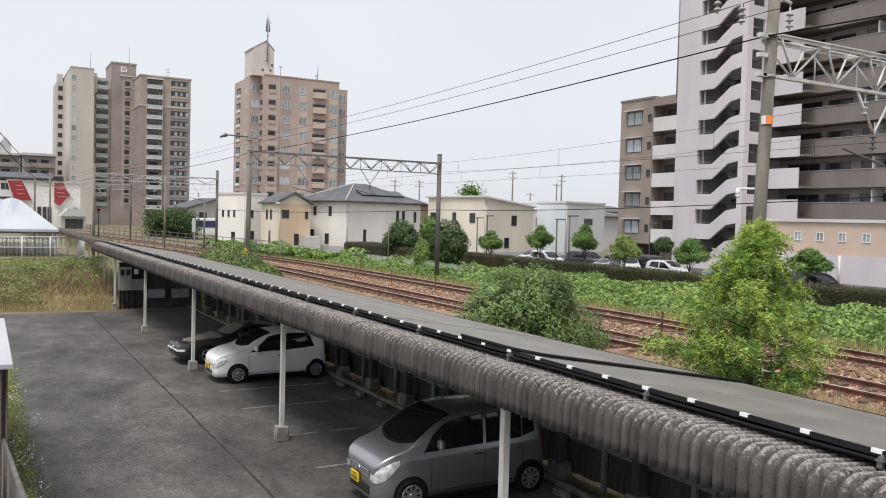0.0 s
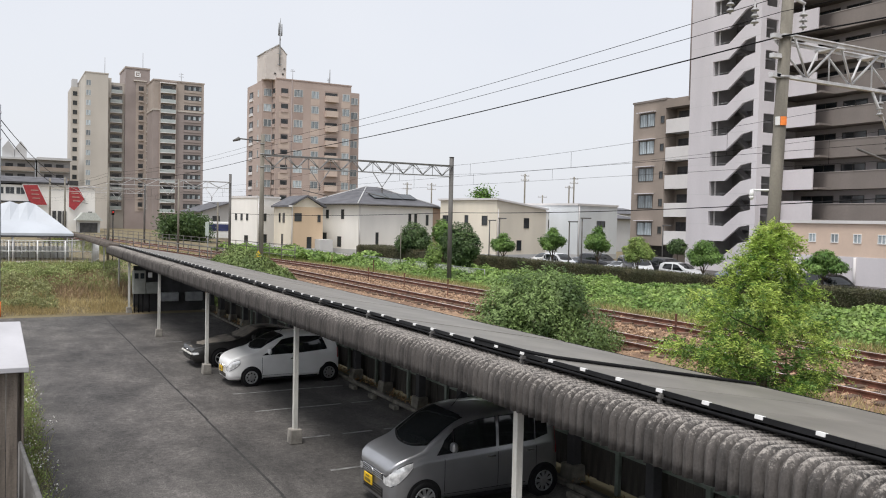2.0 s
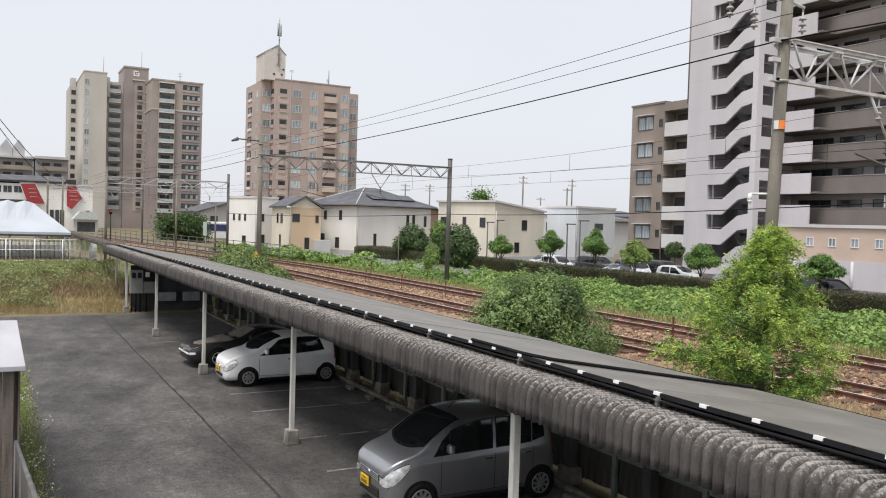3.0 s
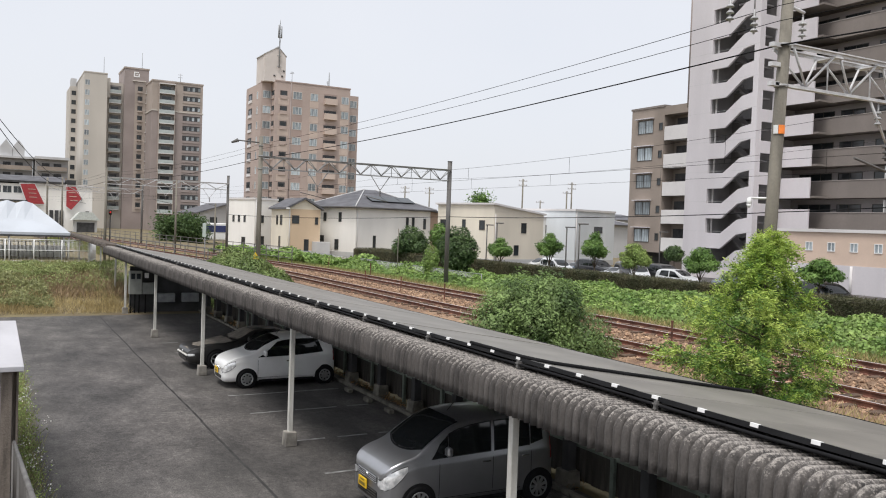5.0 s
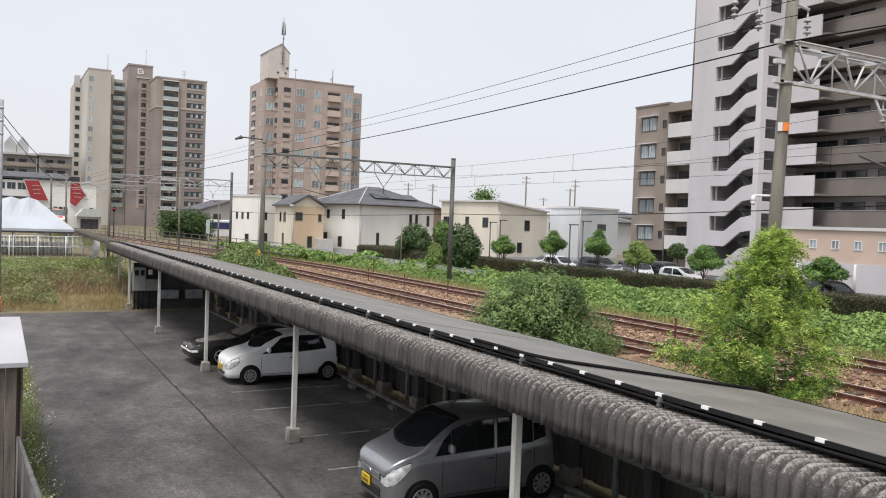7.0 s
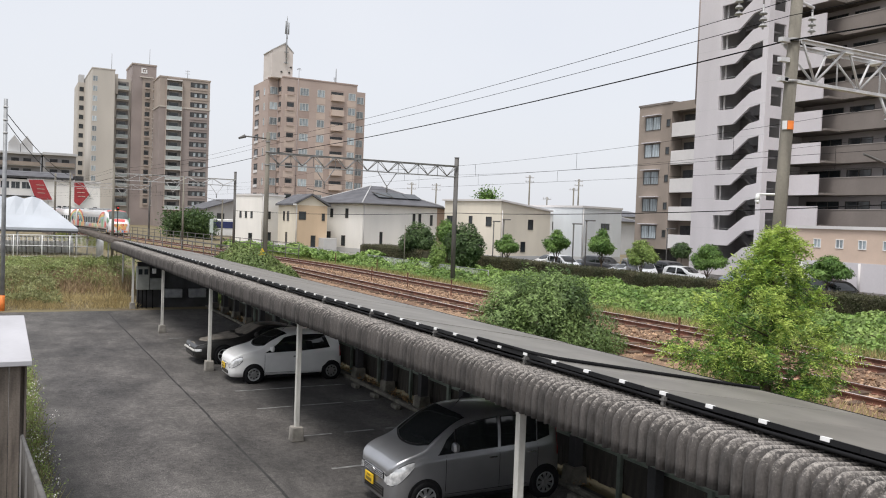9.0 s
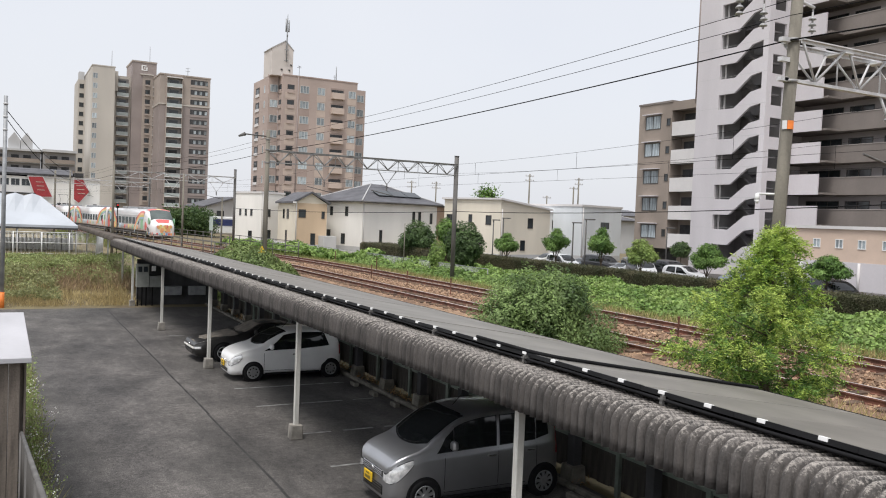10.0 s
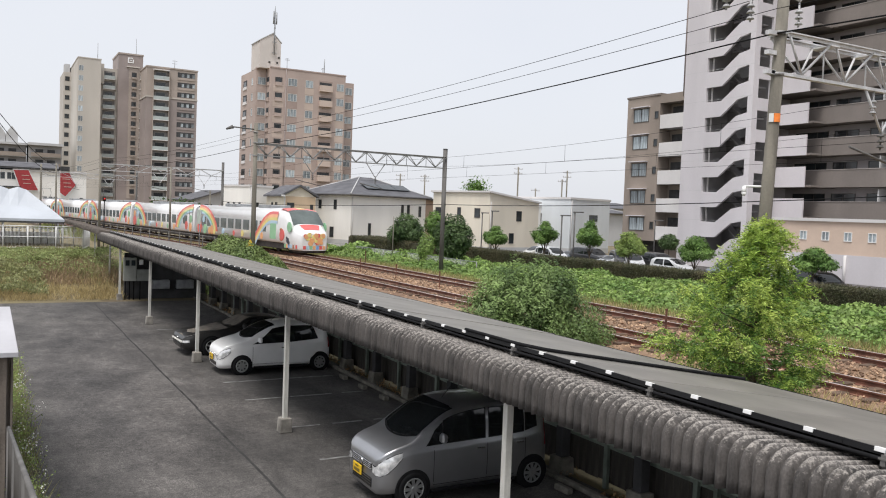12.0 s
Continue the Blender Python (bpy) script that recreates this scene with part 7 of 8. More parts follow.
leafy("round_tree", "broad dark green tree beside the dark post", 30, 52.6, 0.9, [(0, 0, 2.7, 1.15, 1.2), (0.3, -0.8, 2.3, 0.85, 0.9), (-0.3, 0.8, 2.5, 0.85, 0.9), (0, 0, 1.7, 1.1, 0.9)], 12000, 0.2, LEAF_DARK, 42, 0.1)
leafy("conifer", "slim green shrub beside the tracks", 27, 51.1, 0.9, [(0, 0, 1.7, 0.55, 0.95), (0, 0.1, 0.9, 0.5, 0.8)], 4200, 0.13, LEAF_VINE, 44, 0.05)
tree("tall_tree", "light green treetop behind the houses", 62.5, 103, 0.3, 10.3, 2.5, 3000, 0.4, LEAF_MID, 45, 0.15, 0.5, "", "cone", 18)
for k, (x, y, h, c) in enumerate(((24.5, 134, 4.3, 2.6), (27, 133, 4.5, 2.6), (28.5, 140, 4.2, 2.0))):
    tree("round_tree", "dark rounded tree far behind the tracks", x, y, 0.5, h, c, 4200, 0.45, LEAF_DARK, 50 + k, 0.15, 0.1, "far trees", limbs=18)


def scatter(name, label, category, x0, x1, y0, y1, n, size, m, top, seed, aspect=0.5, upright=0.0, droop=0.1, dens=None, carpet=False):
    """Leaves or blades spread over a patch of ground; top: height of the growth over the ground at x, y."""
    rng = np.random.default_rng(seed)
    pts, tries = [], 0
    while len(pts) < n and tries < n * 6:
        tries += 1
        x, y = rng.uniform(x0, x1), rng.uniform(y0, y1)
        if dens and rng.random() > dens(x, y):
            continue
        xx_ = x + bend(y)
        hgt = top(x, y)
        if hgt <= 0.01:
            continue
        pts.append((xx_, y, land(xx_, y) + (0.0 if upright else hgt * (1 - 0.45 * rng.random() ** 2))))
    up = None
    if carpet:
        up = []
        for px, py, pz in pts:
            x = px - bend(py)
            up.append((-(top(x + 0.15, py) - top(x - 0.15, py)) / 0.3, -(top(x, py + 0.15) - top(x, py - 0.15)) / 0.3, 0.9))
    ob = new(name, blades(name, pts, size, m, aspect, droop, upright, seed, None, up))
    return tagged(ob, label, category, kind="stuff")


def lump(x, y, s=0.5, k=0.0):
    return max(0.0, noise.noise(Vector((x * s, y * s, k))) + 0.35)


# vines on the slope between tracks and hedge
def vine_top(x, y):
    e = min(1.0, (x - 23.8) / 2.0, (34.6 - x) / 1.5) * min(1.0, (66 - y) / 4)
    return max(0.0, e) * (0.1 + 0.6 * lump(x, y, 0.38) + 0.3 * lump(x, y, 1.1, 3))


scatter("vines", "thick bright green creeping vines beyond the tracks", "vines", 23.6, 34.5, 12, 66, 95000, 0.17, LEAF_VINE, vine_top, 61, 0.85, carpet=True)
scatter("track_grass", "yellow-green grass at the ballast's edge", "grass", 22.3, 26.5, 10, 80, 12000, 0.34, GRASS, lambda x, y: 0.3, 62, 0.07, 1.0)
scatter("dry_grass", "dry straw-coloured grass between ballast and vines", "grass", 22.0, 24.6, 10, 64, 9000, 0.26, DRYGRASS, lambda x, y: 0.3, 77, 0.07, 0.7)
scatter("dry_grass", "dry straw-coloured grass beside the near track", "grass", 11.0, 14.3, 2, 14, 5200, 0.5, DRYGRASS, lambda x, y: 0.4, 63, 0.05, 0.9)
scatter("trackside_weeds", "green weeds along the fence behind the carport", "weeds", 10.3, 12.8, 12, 60, 5000, 0.2, LEAF_VINE, lambda x, y: 0.15 + 0.7 * lump(x, y, 0.6, 4), 64, 0.6)


scatter("curve_grass", "yellow-green grass beside the raised curve", "grass", 12.6, 15.1, 55, 120, 16000, 0.42, GRASS, lambda x, y: 0.35, 75, 0.06, 0.9, dens=lambda x, y: min(1, 0.15 + 1.6 * lump(x, y, 0.4, 21)))
scatter("curve_grass", "yellow-green grass between the curved tracks", "grass", 17.4, 18.6, 60, 120, 5000, 0.3, GRASS, lambda x, y: 0.3, 76, 0.06, 0.9, dens=lambda x, y: min(1, 0.1 + 1.6 * lump(x, y, 0.3, 22)))


# heap of creepers where the carport meets the tracks
def heap_top(x, y):
    r = math.hypot((x - 12.2) / 2.0, (y - 47) / 11.0)
    return max(0.0, 1 - r * r) * (1.7 + 0.9 * lump(x, y, 0.7, 2))


scatter("creepers", "heap of green creepers and shrubs by the tracks", "creepers", 10.3, 14.2, 36, 58, 30000, 0.13, leafmat("creeper_leaf", (0.113, 0.170, 0.055), (0.271, 0.340, 0.121)), heap_top, 65, 0.7, carpet=True)
scatter("creepers", "green creepers in front of the houses", "creepers", 25, 29, 62, 92, 14000, 0.28, LEAF_VINE, lambda x, y: 0.3 + 0.8 * lump(x, y, 0.4, 7), 66, 0.8, carpet=True)
# field at the end of the lot
scatter("field_grass", "dry pale grass at the end of the lot", "grass", -14, 6.0, 43.3, 60, 40000, 0.34, DRYGRASS, lambda x, y: 0.4, 67, 0.05, 0.85, dens=lambda x, y: (0.2 + 0.8 * (y < 50)) * min(1, 0.25 + 1.6 * lump(x, y, 0.45, 3)))
scatter("field_weeds", "green weeds and grass on the field", "weeds", -14, 8, 45, 69, 26000, 0.42, FIELDGRASS, lambda x, y: 0.6, 68, 0.07, 0.8, dens=lambda x, y: min(1, max(0.05, (y - 47) / 6) + (0.5 if x < 1.0 else 0)) * min(1, 0.2 + 1.5 * lump(x, y, 0.4, 5)))
scatter("field_weeds", "leafy green weeds on the field", "weeds", -14, 9, 51, 69.5, 42000, 0.12, leafmat("field_weed_leaf", (0.17, 0.22, 0.075), (0.37, 0.42, 0.17)), lambda x, y: (0.1 + 0.9 * lump(x, y, 0.3, 9) + 0.5 * lump(x, y, 1.0, 2)) * min(1, max(0.25, (68 - y) / 8)), 69, 0.5, dens=lambda x, y: min(1, 0.1 + (y - 51) / 5) * (1.0 if x > 0.5 else 0.55) * min(1, 0.1 + 2 * lump(x, y, 0.5, 11)), carpet=True)
scatter("field_weeds", "tangled leafy weeds at the field's edge", "weeds", -3.5, 2.6, 44.0, 53, 11000, 0.13, leafmat("dusty_weed_leaf", (0.2, 0.21, 0.09), (0.38, 0.4, 0.19)), lambda x, y: 0.25 + 1.0 * lump(x, y, 0.7, 13), 73, 0.5, dens=lambda x, y: min(1, 2.2 * lump(x, y, 0.8, 12)))
scatter("dead_weeds", "brown dead stalks across the field", "weeds", -4, 7, 48, 60, 9000, 0.55, mat("dead_stalk", (0.22, 0.15, 0.09), 0.9, vary=0.2, scale=3, fine=20, bump=0, col2=(0.36, 0.26, 0.16), island=0.4), lambda x, y: 0.5, 74, 0.04, 0.75, dens=lambda x, y: min(1, 2.0 * lump(x, y, 0.35, 15)))


def edge_weeds():
    rng = np.random.default_rng(70)
    pts = np.stack([rng.normal(0.6, 0.12, 3000), 5.5 + 21 * rng.random(3000), rng.uniform(0, 0.1, 3000)], 1)
    tagged(new("edge_weeds", blades("edge_weeds", pts, 0.34, FIELDGRASS, 0.035, 0, 0.92, 70)), "tall green weeds along the lot's edge", "weeds", kind="stuff")
    pts = np.stack([rng.normal(0.6, 0.13, 5200), 5.5 + 21 * rng.random(5200), rng.uniform(0.05, 0.6, 5200)], 1)
    tagged(new("edge_leaves", blades("edge_leaves", pts, 0.055, LEAF_PALE, 0.4, 0.1, 0.2, 71)), "small green leaves of the edge weeds", "weeds", kind="stuff")
    pts = []
    for k in range(40):
        c = np.array([rng.normal(0.66, 0.13), rng.uniform(5.8, 22), rng.uniform(0.4, 0.8)])
        pts.append(c + rng.normal(0, 0.06, (14, 3)))
    tagged(new("wild_flowers", blades("wild_flowers", np.concatenate(pts), 0.028, PETAL, 0.9, 0, 0.5, 72)), "small white wild flowers among weeds", "flowers", kind="stuff")


edge_weeds()


def hedge(x0, x1, y0, y1, z0, z1, n, seed, label):
    rng = np.random.default_rng(seed)
    t = thing("hedge", label, "hedge")
    bm = bmesh.new()
    ys = np.arange(y0, y1, 1.5)
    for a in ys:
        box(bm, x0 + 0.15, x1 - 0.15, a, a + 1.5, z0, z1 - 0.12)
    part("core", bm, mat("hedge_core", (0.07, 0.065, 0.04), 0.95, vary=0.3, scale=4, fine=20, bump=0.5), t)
    f = rng.random(n)
    p = np.stack([rng.uniform(x0, x1, n), rng.uniform(y0, y1, n), rng.uniform(z0, z1, n)], 1)
    side = f < 0.6
    p[side, 0] = x0 + rng.normal(0.08, 0.06, side.sum())
    p[~side, 2] = z1 + rng.normal(-0.06, 0.06, (~side).sum())
    put("foliage", blades("foliage", p, 0.085, LEAF_HEDGE, 0.5, 0.0, 0.1, seed), t, None, "small dark leaves")


hedge(34.6, 36.2, 20, 68, 0.7, 2.2, 110000, 80, "long clipped dark brown-green hedge")
hedge(30.2, 33, 60, 73, 0.9, 2.55, 22000, 81, "clipped dark hedge beside the white house")


def mesh_fence():
    f = thing("mesh_fence", "grey chain-link fence beyond the tracks", "fence")
    bm = bmesh.new()
    for k in range(27):
        y = 44 + 2 * k
        tube(bm, [(26.9, y, 0.9), (26.9, y, 2.0)], 0.03, 5)
    part("posts", bm, DULLSTEEL, f)
    bm = bmesh.new()
    tube(bm, [(26.9, 44, 1.98), (26.9, 98, 1.98)], 0.02, 5)
    part("top_rail", bm, GREYSTEEL, f)
    bm = bmesh.new()
    tube(bm, [(26.9, 44, 1.1), (26.9, 98, 1.1)], 0.02, 5)
    part("bottom_rail", bm, GREYSTEEL, f)
    bm = bmesh.new()
    for k in range(480):
        y = 45 + 0.11 * k
        tube(bm, [(26.9, y, 1.1), (26.9, y + 0.5, 1.98)], 0.005, 3)
        tube(bm, [(26.9, y + 0.5, 1.1), (26.9, y, 1.98)], 0.005, 3)
    part("mesh", bm, GALV, f, "diamond wire mesh")


mesh_fence()


# ---- parked cars beyond the hedge ----
def far_cars():
    paints = [mat("far_paint_" + n, c, 0.3, vary=0.03, clear=0.6, bump=0) for n, c in (("pearl", (0.55, 0.54, 0.5)), ("blue_grey", (0.12, 0.15, 0.19)), ("white", (0.55, 0.56, 0.57)), ("black", (0.02, 0.02, 0.022)), ("silver", (0.4, 0.41, 0.42)))]
    for y, x, spec, p, lab, r in ((63.9, 44, HATCH, 0, "pearl", 0), (60.2, 44.5, COUPE, 1, "dark blue", 0), (57.0, 43.6, TALL, 2, "white", 90), (55.2, 47, WAGON, 3, "black", 90), (53.2, 43.5, COUPE, 4, "silver", 0), (50.9, 45.5, WAGON, 3, "black", 60),
                                  (49.2, 45, HATCH, 2, "white", 60), (47.4, 47.5, WAGON, 3, "black", 90), (44.4, 46, HATCH, 2, "white", 100), (43.0, 46.5, HATCH, 1, "dark blue", 0), (28.6, 41.2, WAGON, 3, "black", 70), (25.4, 41.2, TALL, 1, "dark blue", 0), (22.8, 41.5, HATCH, 4, "silver", 0)):
        car("parked", spec, paints[p], lab + " car parked behind the hedge", pose(x, y, 0.76, 0, 0, r), False, "cars in the far car park")


far_cars()


# ---- the near left: shed with a white roof, steps' railing ----
def near_left():
    s = thing("shed", "weathered board shed with a white sheet roof", "shed")
    bm = bmesh.new()
    prism(bm, [(-3, 2.52), (0.41, 2.52), (0.41, 2.6), (-3, 2.62)], "y", 13.75, 19.6)
    part("roof", bm, mat("pale_sheet_roof", (0.44, 0.435, 0.455), 0.6, vary=0.07, scale=0.9, fine=14, bump=0.1, streak=(1, 0.3, 1)), s, "white sheet-metal roof", 0.008)
    x = -2.8
    bm0 = bmesh.new()
    box(bm0, -0.075, 0.075, -0.015, 0.015, 0, 2.52)
    board = mesh_of("board", bm0, WOOD, 0.004)
    while x < 0.3:
        put("board", board, s, pose(x, 13.9 + random.uniform(-0.006, 0.006), 0, 0, 0, random.uniform(-1, 1)), "grey weathered board")
        x += 0.157
    y = 13.98
    while y < 19.4:
        put("board", board, s, pose(0.33 + random.uniform(-0.006, 0.006), y, 0, 0, 0, 90))
        y += 0.157
    r = thing("railing", "grey sloping railing with thin upright bars", "railing")
    a, b = Vector((0.27, 12.6, 1.75)), Vector((0.27, 4.2, 3.27))
    bm = bmesh.new()
    tube(bm, [a, b], 0.024, 8)
    part("top_rail", bm, STEELP, r, "dark grey top rail")
    bm = bmesh.new()
    tube(bm, [a - Vector((0, 0, 0.95)), b - Vector((0, 0, 0.95))], 0.015, 6)
    part("lower_rail", bm, DFRAME, r)
    for k in range(56):
        p = a.lerp(b, k / 55)
        bm = bmesh.new()
        tube(bm, [p, p - Vector((0, 0, 0.95))], 0.009, 5)
        part("bar", bm, DFRAME, r)
    for k in (0, 18, 36, 55):
        p = a.lerp(b, k / 55)
        bm = bmesh.new()
        tube(bm, [p, Vector((p.x, p.y, 0))], 0.03, 6)
        part("post", bm, STEELP, r)


near_left()


# ---- the train ----
TRAINW = mat("train_white", (0.78, 0.78, 0.78), 0.3, vary=0.03, scale=1, fine=10, bump=0, clear=0.5)
LIV = {n: mat("livery_" + n, c, 0.35, vary=0.04, scale=2, fine=10, bump=0, clear=0.4) for n, c in
       (("red", (0.74, 0.13, 0.12)), ("orange", (0.83, 0.42, 0.2)), ("yellow", (0.83, 0.7, 0.26)), ("green", (0.3, 0.56, 0.34)), ("blue", (0.2, 0.38, 0.66)), ("sky", (0.47, 0.64, 0.77)), ("brown", (0.45, 0.2, 0.12)), ("ink", (0.05, 0.05, 0.07)))}
bm = bmesh.new()
box(bm, -0.05, 0.05, -0.6, 0.6, 1.42, 2.2)
bmesh.ops.scale(bm, vec=(0.16, 1, 1), verts=bm.verts)
TRAINWIN = mesh_of("train_window", bm, mat("train_window", (0.16, 0.19, 0.2), 0.15, vary=0.25, scale=0.8, fine=5, bump=0))
UNDER = mat("underframe", (0.045, 0.04, 0.037), 0.85, vary=0.25, scale=2, fine=12, bump=0.2)
HW, TOPZ = 1.36, 3.22


def carriage(i, n=5):
    """A carriage, its middle at the origin, heading to -y; rails at z 0."""
    c = thing("train_carriage", ("white train carriage with rainbow arcs" if i else "leading train carriage with a sloped nose and bright pictures"), "train carriage", "carriages of the train")
    L = 10.2
    half = [(0, 0.72), (HW - 0.1, 0.72), (HW, 0.85), (HW, 1.6), (HW - 0.02, 2.42), (HW - 0.14, 2.92), (HW - 0.46, 3.16), (0, TOPZ)]
    prof = half + [(-x, z) for x, z in half[-2:0:-1]]
    bm = bmesh.new()
    if i == 0:
        # body back to front, with a raked nose
        ys = [(L, 1, 0.0), (-7.6, 1, 0.0), (-8.2, 0.99, 0.03), (-8.6, 0.98, 0.12), (-9.0, 0.97, 0.34), (-9.4, 0.95, 0.58), (-9.75, 0.92, 0.76), (-10.05, 0.87, 0.87), (-10.3, 0.78, 0.95), (-10.42, 0.66, 1.0)]
    else:
        ys = [(L, 1, 0), (-L, 1, 0)]
    rows = []
    for y, w, cut in ys:
        ring = []
        for x, z in prof:
            roof = TOPZ - cut * (TOPZ - 1.5)
            zz = 0.72 + (z - 0.72) * (roof - 0.72) / (TOPZ - 0.72) if i == 0 else z
            if i == 0 and cut > 0 and z < 0.9:
                zz = z - 0.42 * min(1, cut * 3)
            ring.append(bm.verts.new((x * w, y, zz)))
        rows.append(ring)
    k = len(prof)
    for A, B in zip(rows, rows[1:]):
        for q in range(k):
            bm.faces.new((A[q], A[(q + 1) % k], B[(q + 1) % k], B[q])).smooth = True
    bm.faces.new(rows[0][::-1])
    bm.faces.new(rows[-1])
    part("body", bm, TRAINW, c, "white painted body")
    side = HW + 0.006
    y0 = -5.2 if i == 0 else -8.2
    # windows, doors
    for sg in (-1, 1):
        y = y0
        while y < 8.0:
            put("window", TRAINWIN, c, pose(sg * HW, y + 0.625, 0))
            y += 1.62
    bm = bmesh.new()
    for sg in (-1, 1):
        for y in (8.8,) + (() if i == 0 else (-9.7,)):
            box(bm, sg * (HW - 0.05), sg * (HW + 0.01), y, y + 0.1, 0.85, 2.75)
            box(bm, sg * (HW - 0.05), sg * (HW + 0.01), y + 0.85, y + 0.95, 0.85, 2.75)
    part("door_edges", bm, GREYSTEEL, c)
    # rainbow arcs that meet at the gaps
    cols = ("red", "orange", "yellow", "green", "sky")
    for sg in (-1, 1):
        for end in ((1,) if i == 0 else (1, -1)):
            for q, nme in enumerate(cols):
                bm = bmesh.new()
                r1, r0 = 4.6 - 0.27 * q, 4.6 - 0.27 * (q + 1)
                prev = None
                for s in range(15):
                    a = math.radians(6 * s)
                    pts = []
                    for r in (r0, r1):
                        pts.append((L - 0.6 - r * math.cos(math.pi / 2 - a) * 1.05, 0.8 + r * math.sin(math.pi / 2 - a) * 0.53))
                    vs = [bm.verts.new((sg * (HW + 0.012 - max(0, pz - 2.5) * 0.21), end * py, min(pz, 3.25))) for py, pz in pts]
                    if prev:
                        bm.faces.new((prev[0], prev[1], vs[1], vs[0]))
                    prev = vs
                part("rainbow_stripe", bm, LIV[nme], c, nme + " stripe of a rainbow")
        for yy, zz, rr, nme in ((L - 0.9, 1.3, 0.55, "red"), (L - 2.3, 1.15, 0.42, "green"), (-L + 1.1 if i else 6.2, 1.15, 0.4, "orange"), (1.2, 1.05, 0.22, "red"), (-2.4, 1.05, 0.22, "green"), (L - 3.4, 1.05, 0.3, "orange"), (3.6, 1.1, 0.28, "sky"), (-0.6, 1.1, 0.26, "yellow"), (-4.4, 1.08, 0.26, "orange"), (L - 0.8, 2.0, 0.32, "orange"), (L - 1.9, 2.0, 0.3, "sky"), (-L + 1.0, 1.9, 0.36, "green"), (-L + 2.2, 1.3, 0.4, "red"), (L - 4.6, 1.0, 0.24, "yellow")):
            bm = bmesh.new()
            tube(bm, [(sg * (HW - 0.02), yy, zz), (sg * (HW + 0.016), yy, zz)], rr, 14)
            part("picture_patch", bm, LIV[nme], c, nme + " patch of the painted side")
    # underframe, bogies, roof gear
    bm = bmesh.new()
    box(bm, -1.2, 1.2, -L + (1.5 if i == 0 else 0.4), L - 0.4, 0.3, 0.72)
    part("underframe", bm, UNDER, c, "dark underframe")
    for by in (-6.9, 6.9):
        bm = bmesh.new()
        box(bm, -1.05, 1.05, by - 1.5, by + 1.5, 0.3, 0.6)
        for wy in (-1.05, 1.05):
            for sg in (-0.57, 0.57):
                tube(bm, [(sg - 0.06, by + wy, 0.43), (sg + 0.06, by + wy, 0.43)], 0.43, 18)
        part("bogie", bm, UNDER, c, "bogie with steel wheels")
    for y in (-3.5, 3.5):
        bm = bmesh.new()
        box(bm, -0.8, 0.8, y - 1.2, y + 1.2, TOPZ - 0.06, TOPZ + 0.2)
        part("roof_unit", bm, GREYSTEEL, c, "grey roof unit", 0.04)
    if i:
        bm = bmesh.new()
        box(bm, -1.0, 1.0, -L - 0.4, -L + 0.01, 0.8, 3.1)
        part("gangway", bm, RUBBER, c, "dark gangway bellows")
    if i != 0 and i % 2 == 0:
        bm = bmesh.new()
        tube(bm, [(-0.6, 6.5, TOPZ + 0.15), (-0.6, 5.6, 4.3), (-0.6, 6.6, 5.0)], 0.03, 5)
        tube(bm, [(0.6, 6.5, TOPZ + 0.15), (0.6, 5.6, 4.3), (0.6, 6.6, 5.0)], 0.03, 5)
        tube(bm, [(-0.8, 6.6, 5.02), (0.8, 6.6, 5.02)], 0.03, 5)
        part("pantograph", bm, STEELP, c, "raised pantograph")
    if i == 0:
        nose(c)
    return c


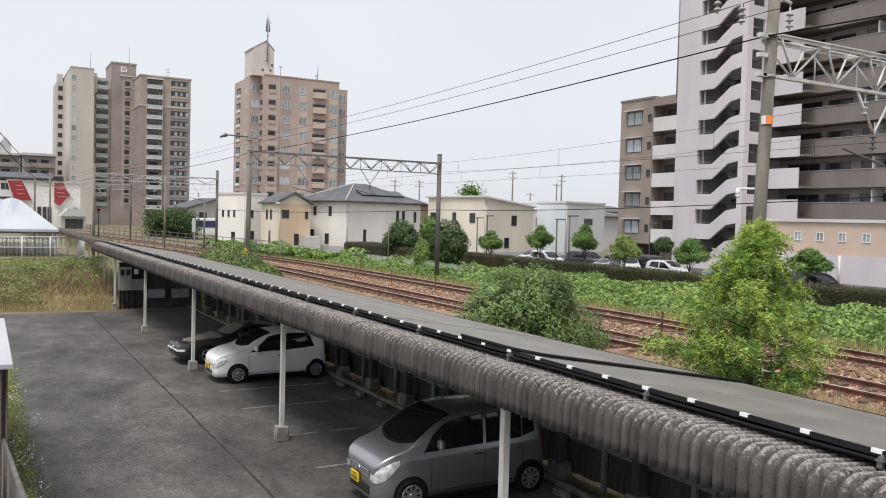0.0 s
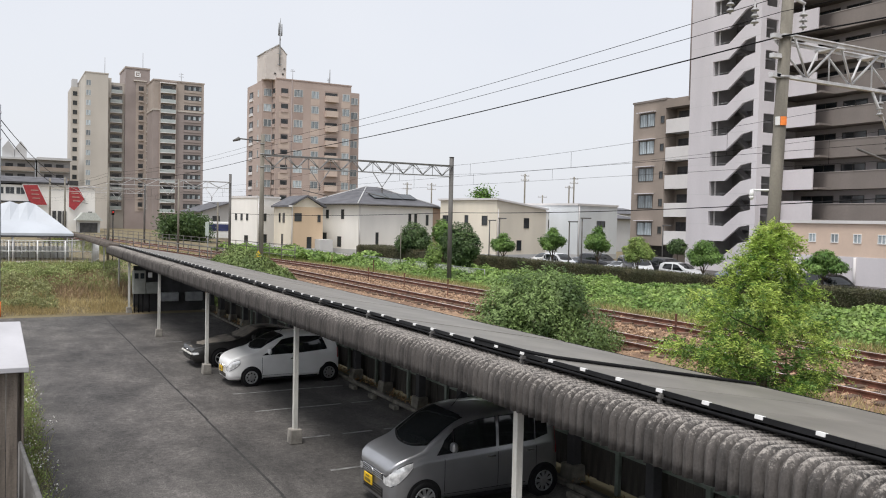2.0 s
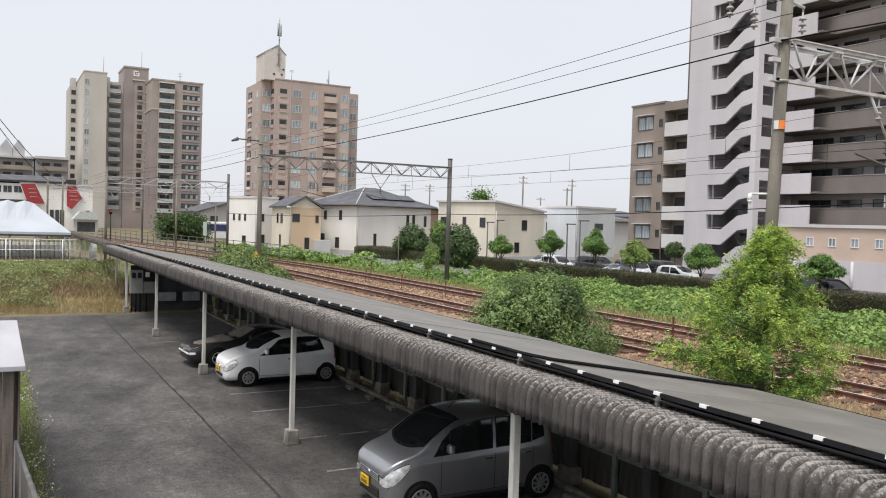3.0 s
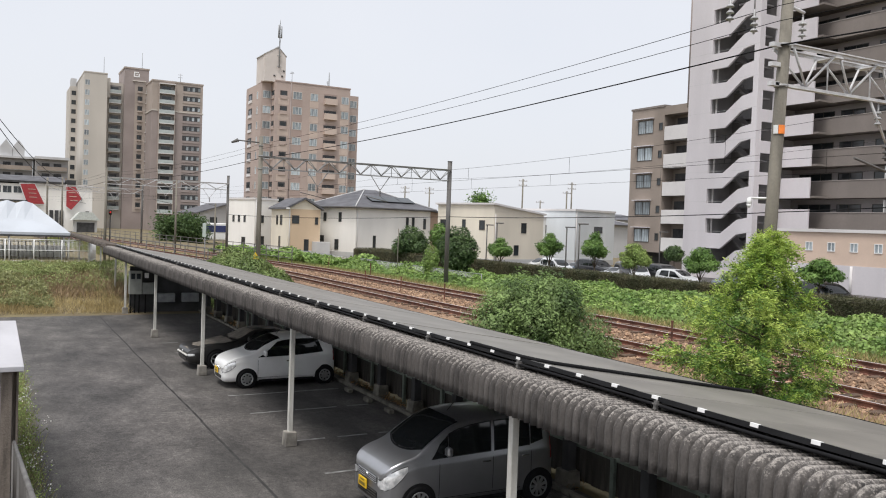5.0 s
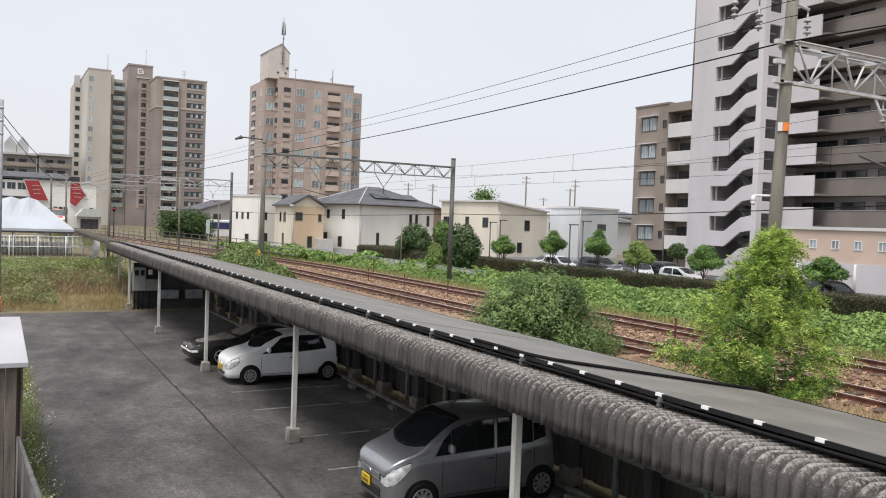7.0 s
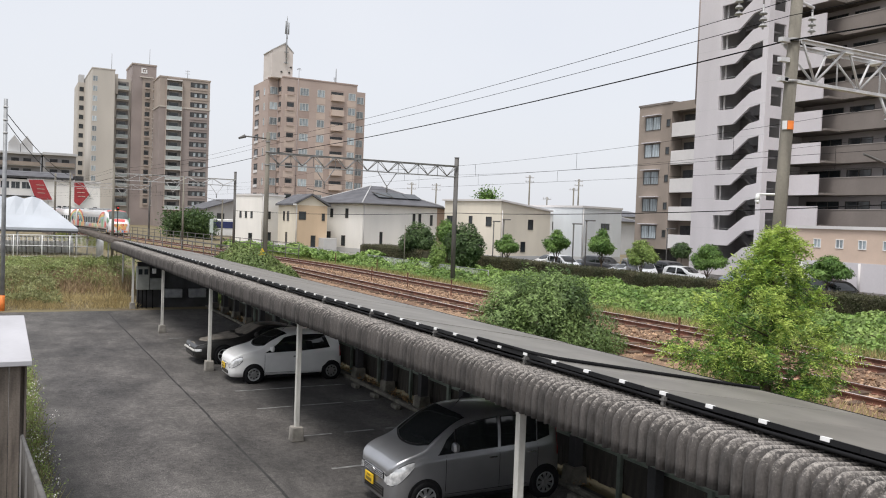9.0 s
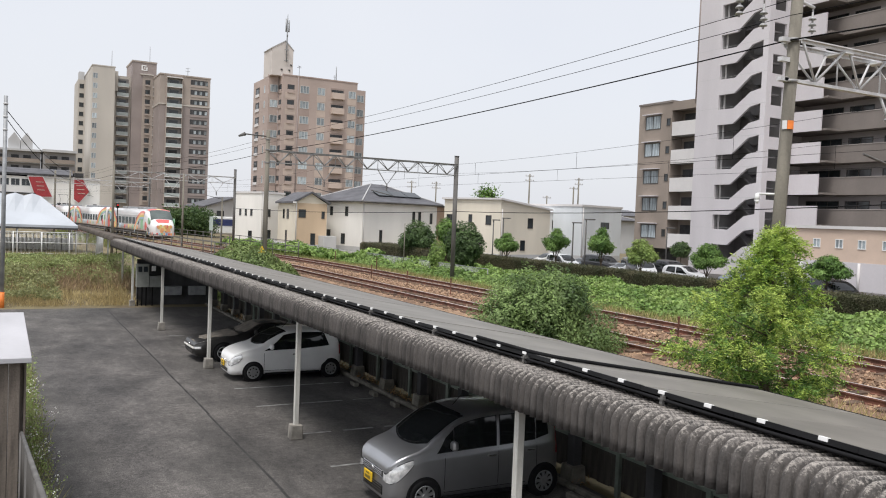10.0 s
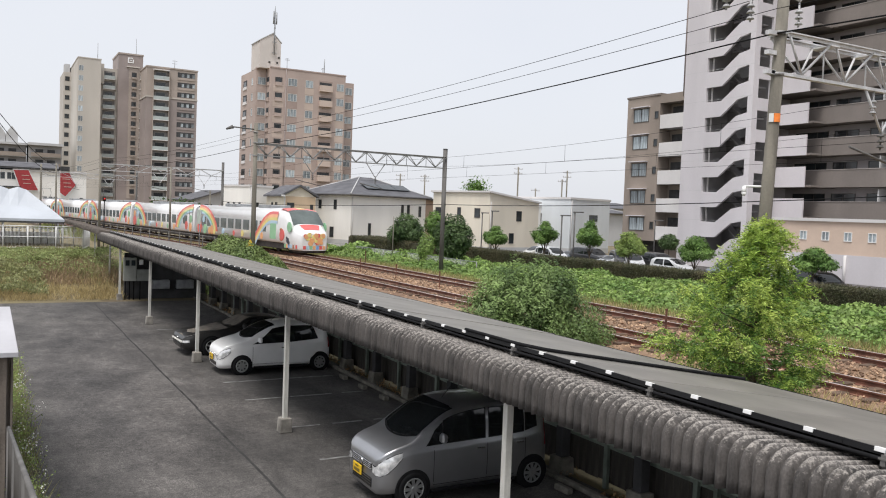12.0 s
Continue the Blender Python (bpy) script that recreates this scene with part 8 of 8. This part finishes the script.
def nose(c):
    # windscreen laid on the rake, red brow, pictures, lamps, lettering strip
    def rake(y, up=0.02):
        return float(np.interp(-y, [7.6, 8.2, 8.6, 9.0, 9.4, 9.75, 10.05, 10.3, 10.42], [TOPZ - (TOPZ - 1.5) * c_ for c_ in (0, 0.03, 0.12, 0.34, 0.58, 0.76, 0.87, 0.95, 1.0)])) + up
    def sheet(name, y0, y1, w0, w1, m, label, up=0.02, skew=0.0):
        bm = bmesh.new()
        rows = []
        for s in range(9):
            u = s / 8
            y, w = y0 + (y1 - y0) * u, w0 + (w1 - w0) * u
            rows.append([bm.verts.new((w * q + skew * (1 - u), y, rake(y, up) - 0.12 * (abs(q) ** 3))) for q in (-1, -0.7, -0.35, 0, 0.35, 0.7, 1)])
        for A, B in zip(rows, rows[1:]):
            for q in range(6):
                bm.faces.new((A[q], A[q + 1], B[q + 1], B[q])).smooth = True
        part(name, bm, m, c, label)
    sheet("brow", -7.0, -8.38, 1.08, 1.16, LIV["red"], "red brow over the windscreen", 0.03)
    sheet("brow_band", -7.1, -8.3, 0.45, 0.6, LIV["yellow"], "yellow band over the windscreen", 0.045)
    sheet("windscreen", -8.42, -9.5, 1.1, 1.2, glassmat("cab_glass", (0.1, 0.12, 0.115), 0.12), "large dark windscreen", 0.04)
    sheet("nose_band", -9.56, -10.02, 1.0, 0.8, LIV["red"], "red band under the windscreen", 0.03)
    rng = random.Random(3)
    for k in range(22):
        x, z = rng.uniform(-0.72, 0.72), rng.uniform(0.8, 1.42)
        bm = bmesh.new()
        tube(bm, [(x, -10.4, z), (x, -10.435 - 0.002 * k, z)], rng.uniform(0.12, 0.2), 10)
        part("flower", bm, LIV[("orange", "yellow", "red", "orange")[k % 4]], c, "painted flower on the nose")
    bm = bmesh.new()
    for x in (-0.95, 0.95):
        tube(bm, [(x * 0.85, -9.9, 1.55), (x * 0.85, -10.28, 1.53)], 0.07, 12)
    part("headlight", bm, glow("train_lamp", (1.0, 0.9, 0.7), 0.5), c, "lit headlight")
    for q, (x, nme) in enumerate(((-0.75, "red"), (-0.5, "sky"), (-0.25, "green"), (0.0, "orange"), (0.25, "blue"), (0.5, "red"), (0.75, "orange"))):
        bm = bmesh.new()
        box(bm, x - 0.1, x + 0.1, -10.45, -10.38, 0.4, 0.64)
        part("colour_bar", bm, LIV[nme], c, "coloured bar low on the nose")
    bm = bmesh.new()
    box(bm, -1.0, 1.0, -10.2, -9.0, 0.12, 0.5)
    part("skirt", bm, UNDER, c, "dark snow skirt", 0.05)
    for sg in (-1, 1):
        for yy, zz, rr, nme in ((-7.9, 1.3, 0.46, "brown"), (-7.8, 1.5, 0.3, "orange"), (-7.95, 1.2, 0.2, "red"), (-8.9, 0.95, 0.2, "ink"), (-9.05, 0.8, 0.15, "ink"), (-8.75, 1.12, 0.1, "ink")):
            w = 1.0 if yy > -7.6 else 0.985 if yy > -8.3 else 0.968
            bm = bmesh.new()
            tube(bm, [(sg * (HW * w - 0.25), yy, zz), (sg * (HW * w + 0.02), yy, zz)], rr, 14)
            part("picture_patch", bm, LIV[nme], c, nme + " patch of the painted side")
        for k, nme in enumerate(("red", "brown", "sky", "blue", "orange", "green")):
            bm = bmesh.new()
            y = -10.0 + 0.3 * k
            w = HW * float(np.interp(-y, [8.2, 9.0, 9.4, 9.75, 10.05], [0.99, 0.97, 0.95, 0.92, 0.87]))
            box(bm, sg * (w - 0.1), sg * (w + 0.012), y - 0.11, y + 0.11, 0.42, 0.68)
            part("colour_bar", bm, LIV[nme], c, "coloured bar low on the side")
        # painted door and a coloured sweep over the cab
        bm = bmesh.new()
        box(bm, sg * (HW - 0.05), sg * (HW + 0.012), -6.95, -5.9, 0.95, 2.4)
        part("painted_door", bm, LIV["green"], c, "green painted door")
        for q, nme in enumerate(("red", "orange", "yellow", "sky")):
            bm = bmesh.new()
            prev = None
            for k in range(9):
                y = -3.2 - 0.5 * k
                z1 = 1.2 + 1.75 * math.sin(min(1.0, k / 6) * math.pi / 2) - 0.22 * q
                vs = [bm.verts.new((sg * (HW + 0.014 - max(0, zz - 2.5) * 0.21), y, zz)) for zz in (z1 - 0.22, z1)]
                if prev:
                    bm.faces.new((prev[0], prev[1], vs[1], vs[0]))
                prev = vs
            part("sweep_stripe", bm, LIV[nme], c, nme + " sweep over the cab side")


CARS = [carriage(i) for i in range(5)]


def track_point(s):
    """Place on the far track at a length s along it, and the heading."""
    y = float(np.interp(s, LEN, YS))
    slope = (bend(y + 0.5) - bend(y - 0.5))
    return FAR + bend(y), y, math.degrees(math.atan2(-slope, 1))


YS = np.arange(0, 900, 1.0)
LEN = np.concatenate([[0], np.cumsum([math.hypot(1, bend(y + 1) - bend(y)) for y in YS[:-1]])])
TIMES = [0.5 * k for k in range(25)]


def motions():
    for i, c in enumerate(CARS):
        rows = []
        for t in TIMES:
            s = 64.8 + 20.9 * i + 19.5 * (12.0 - t)
            x, y, a = track_point(s)
            rows.append((t, pose(x, y, RAILTOP, 0, 0, a)))
        walk(c, rows)


motions()
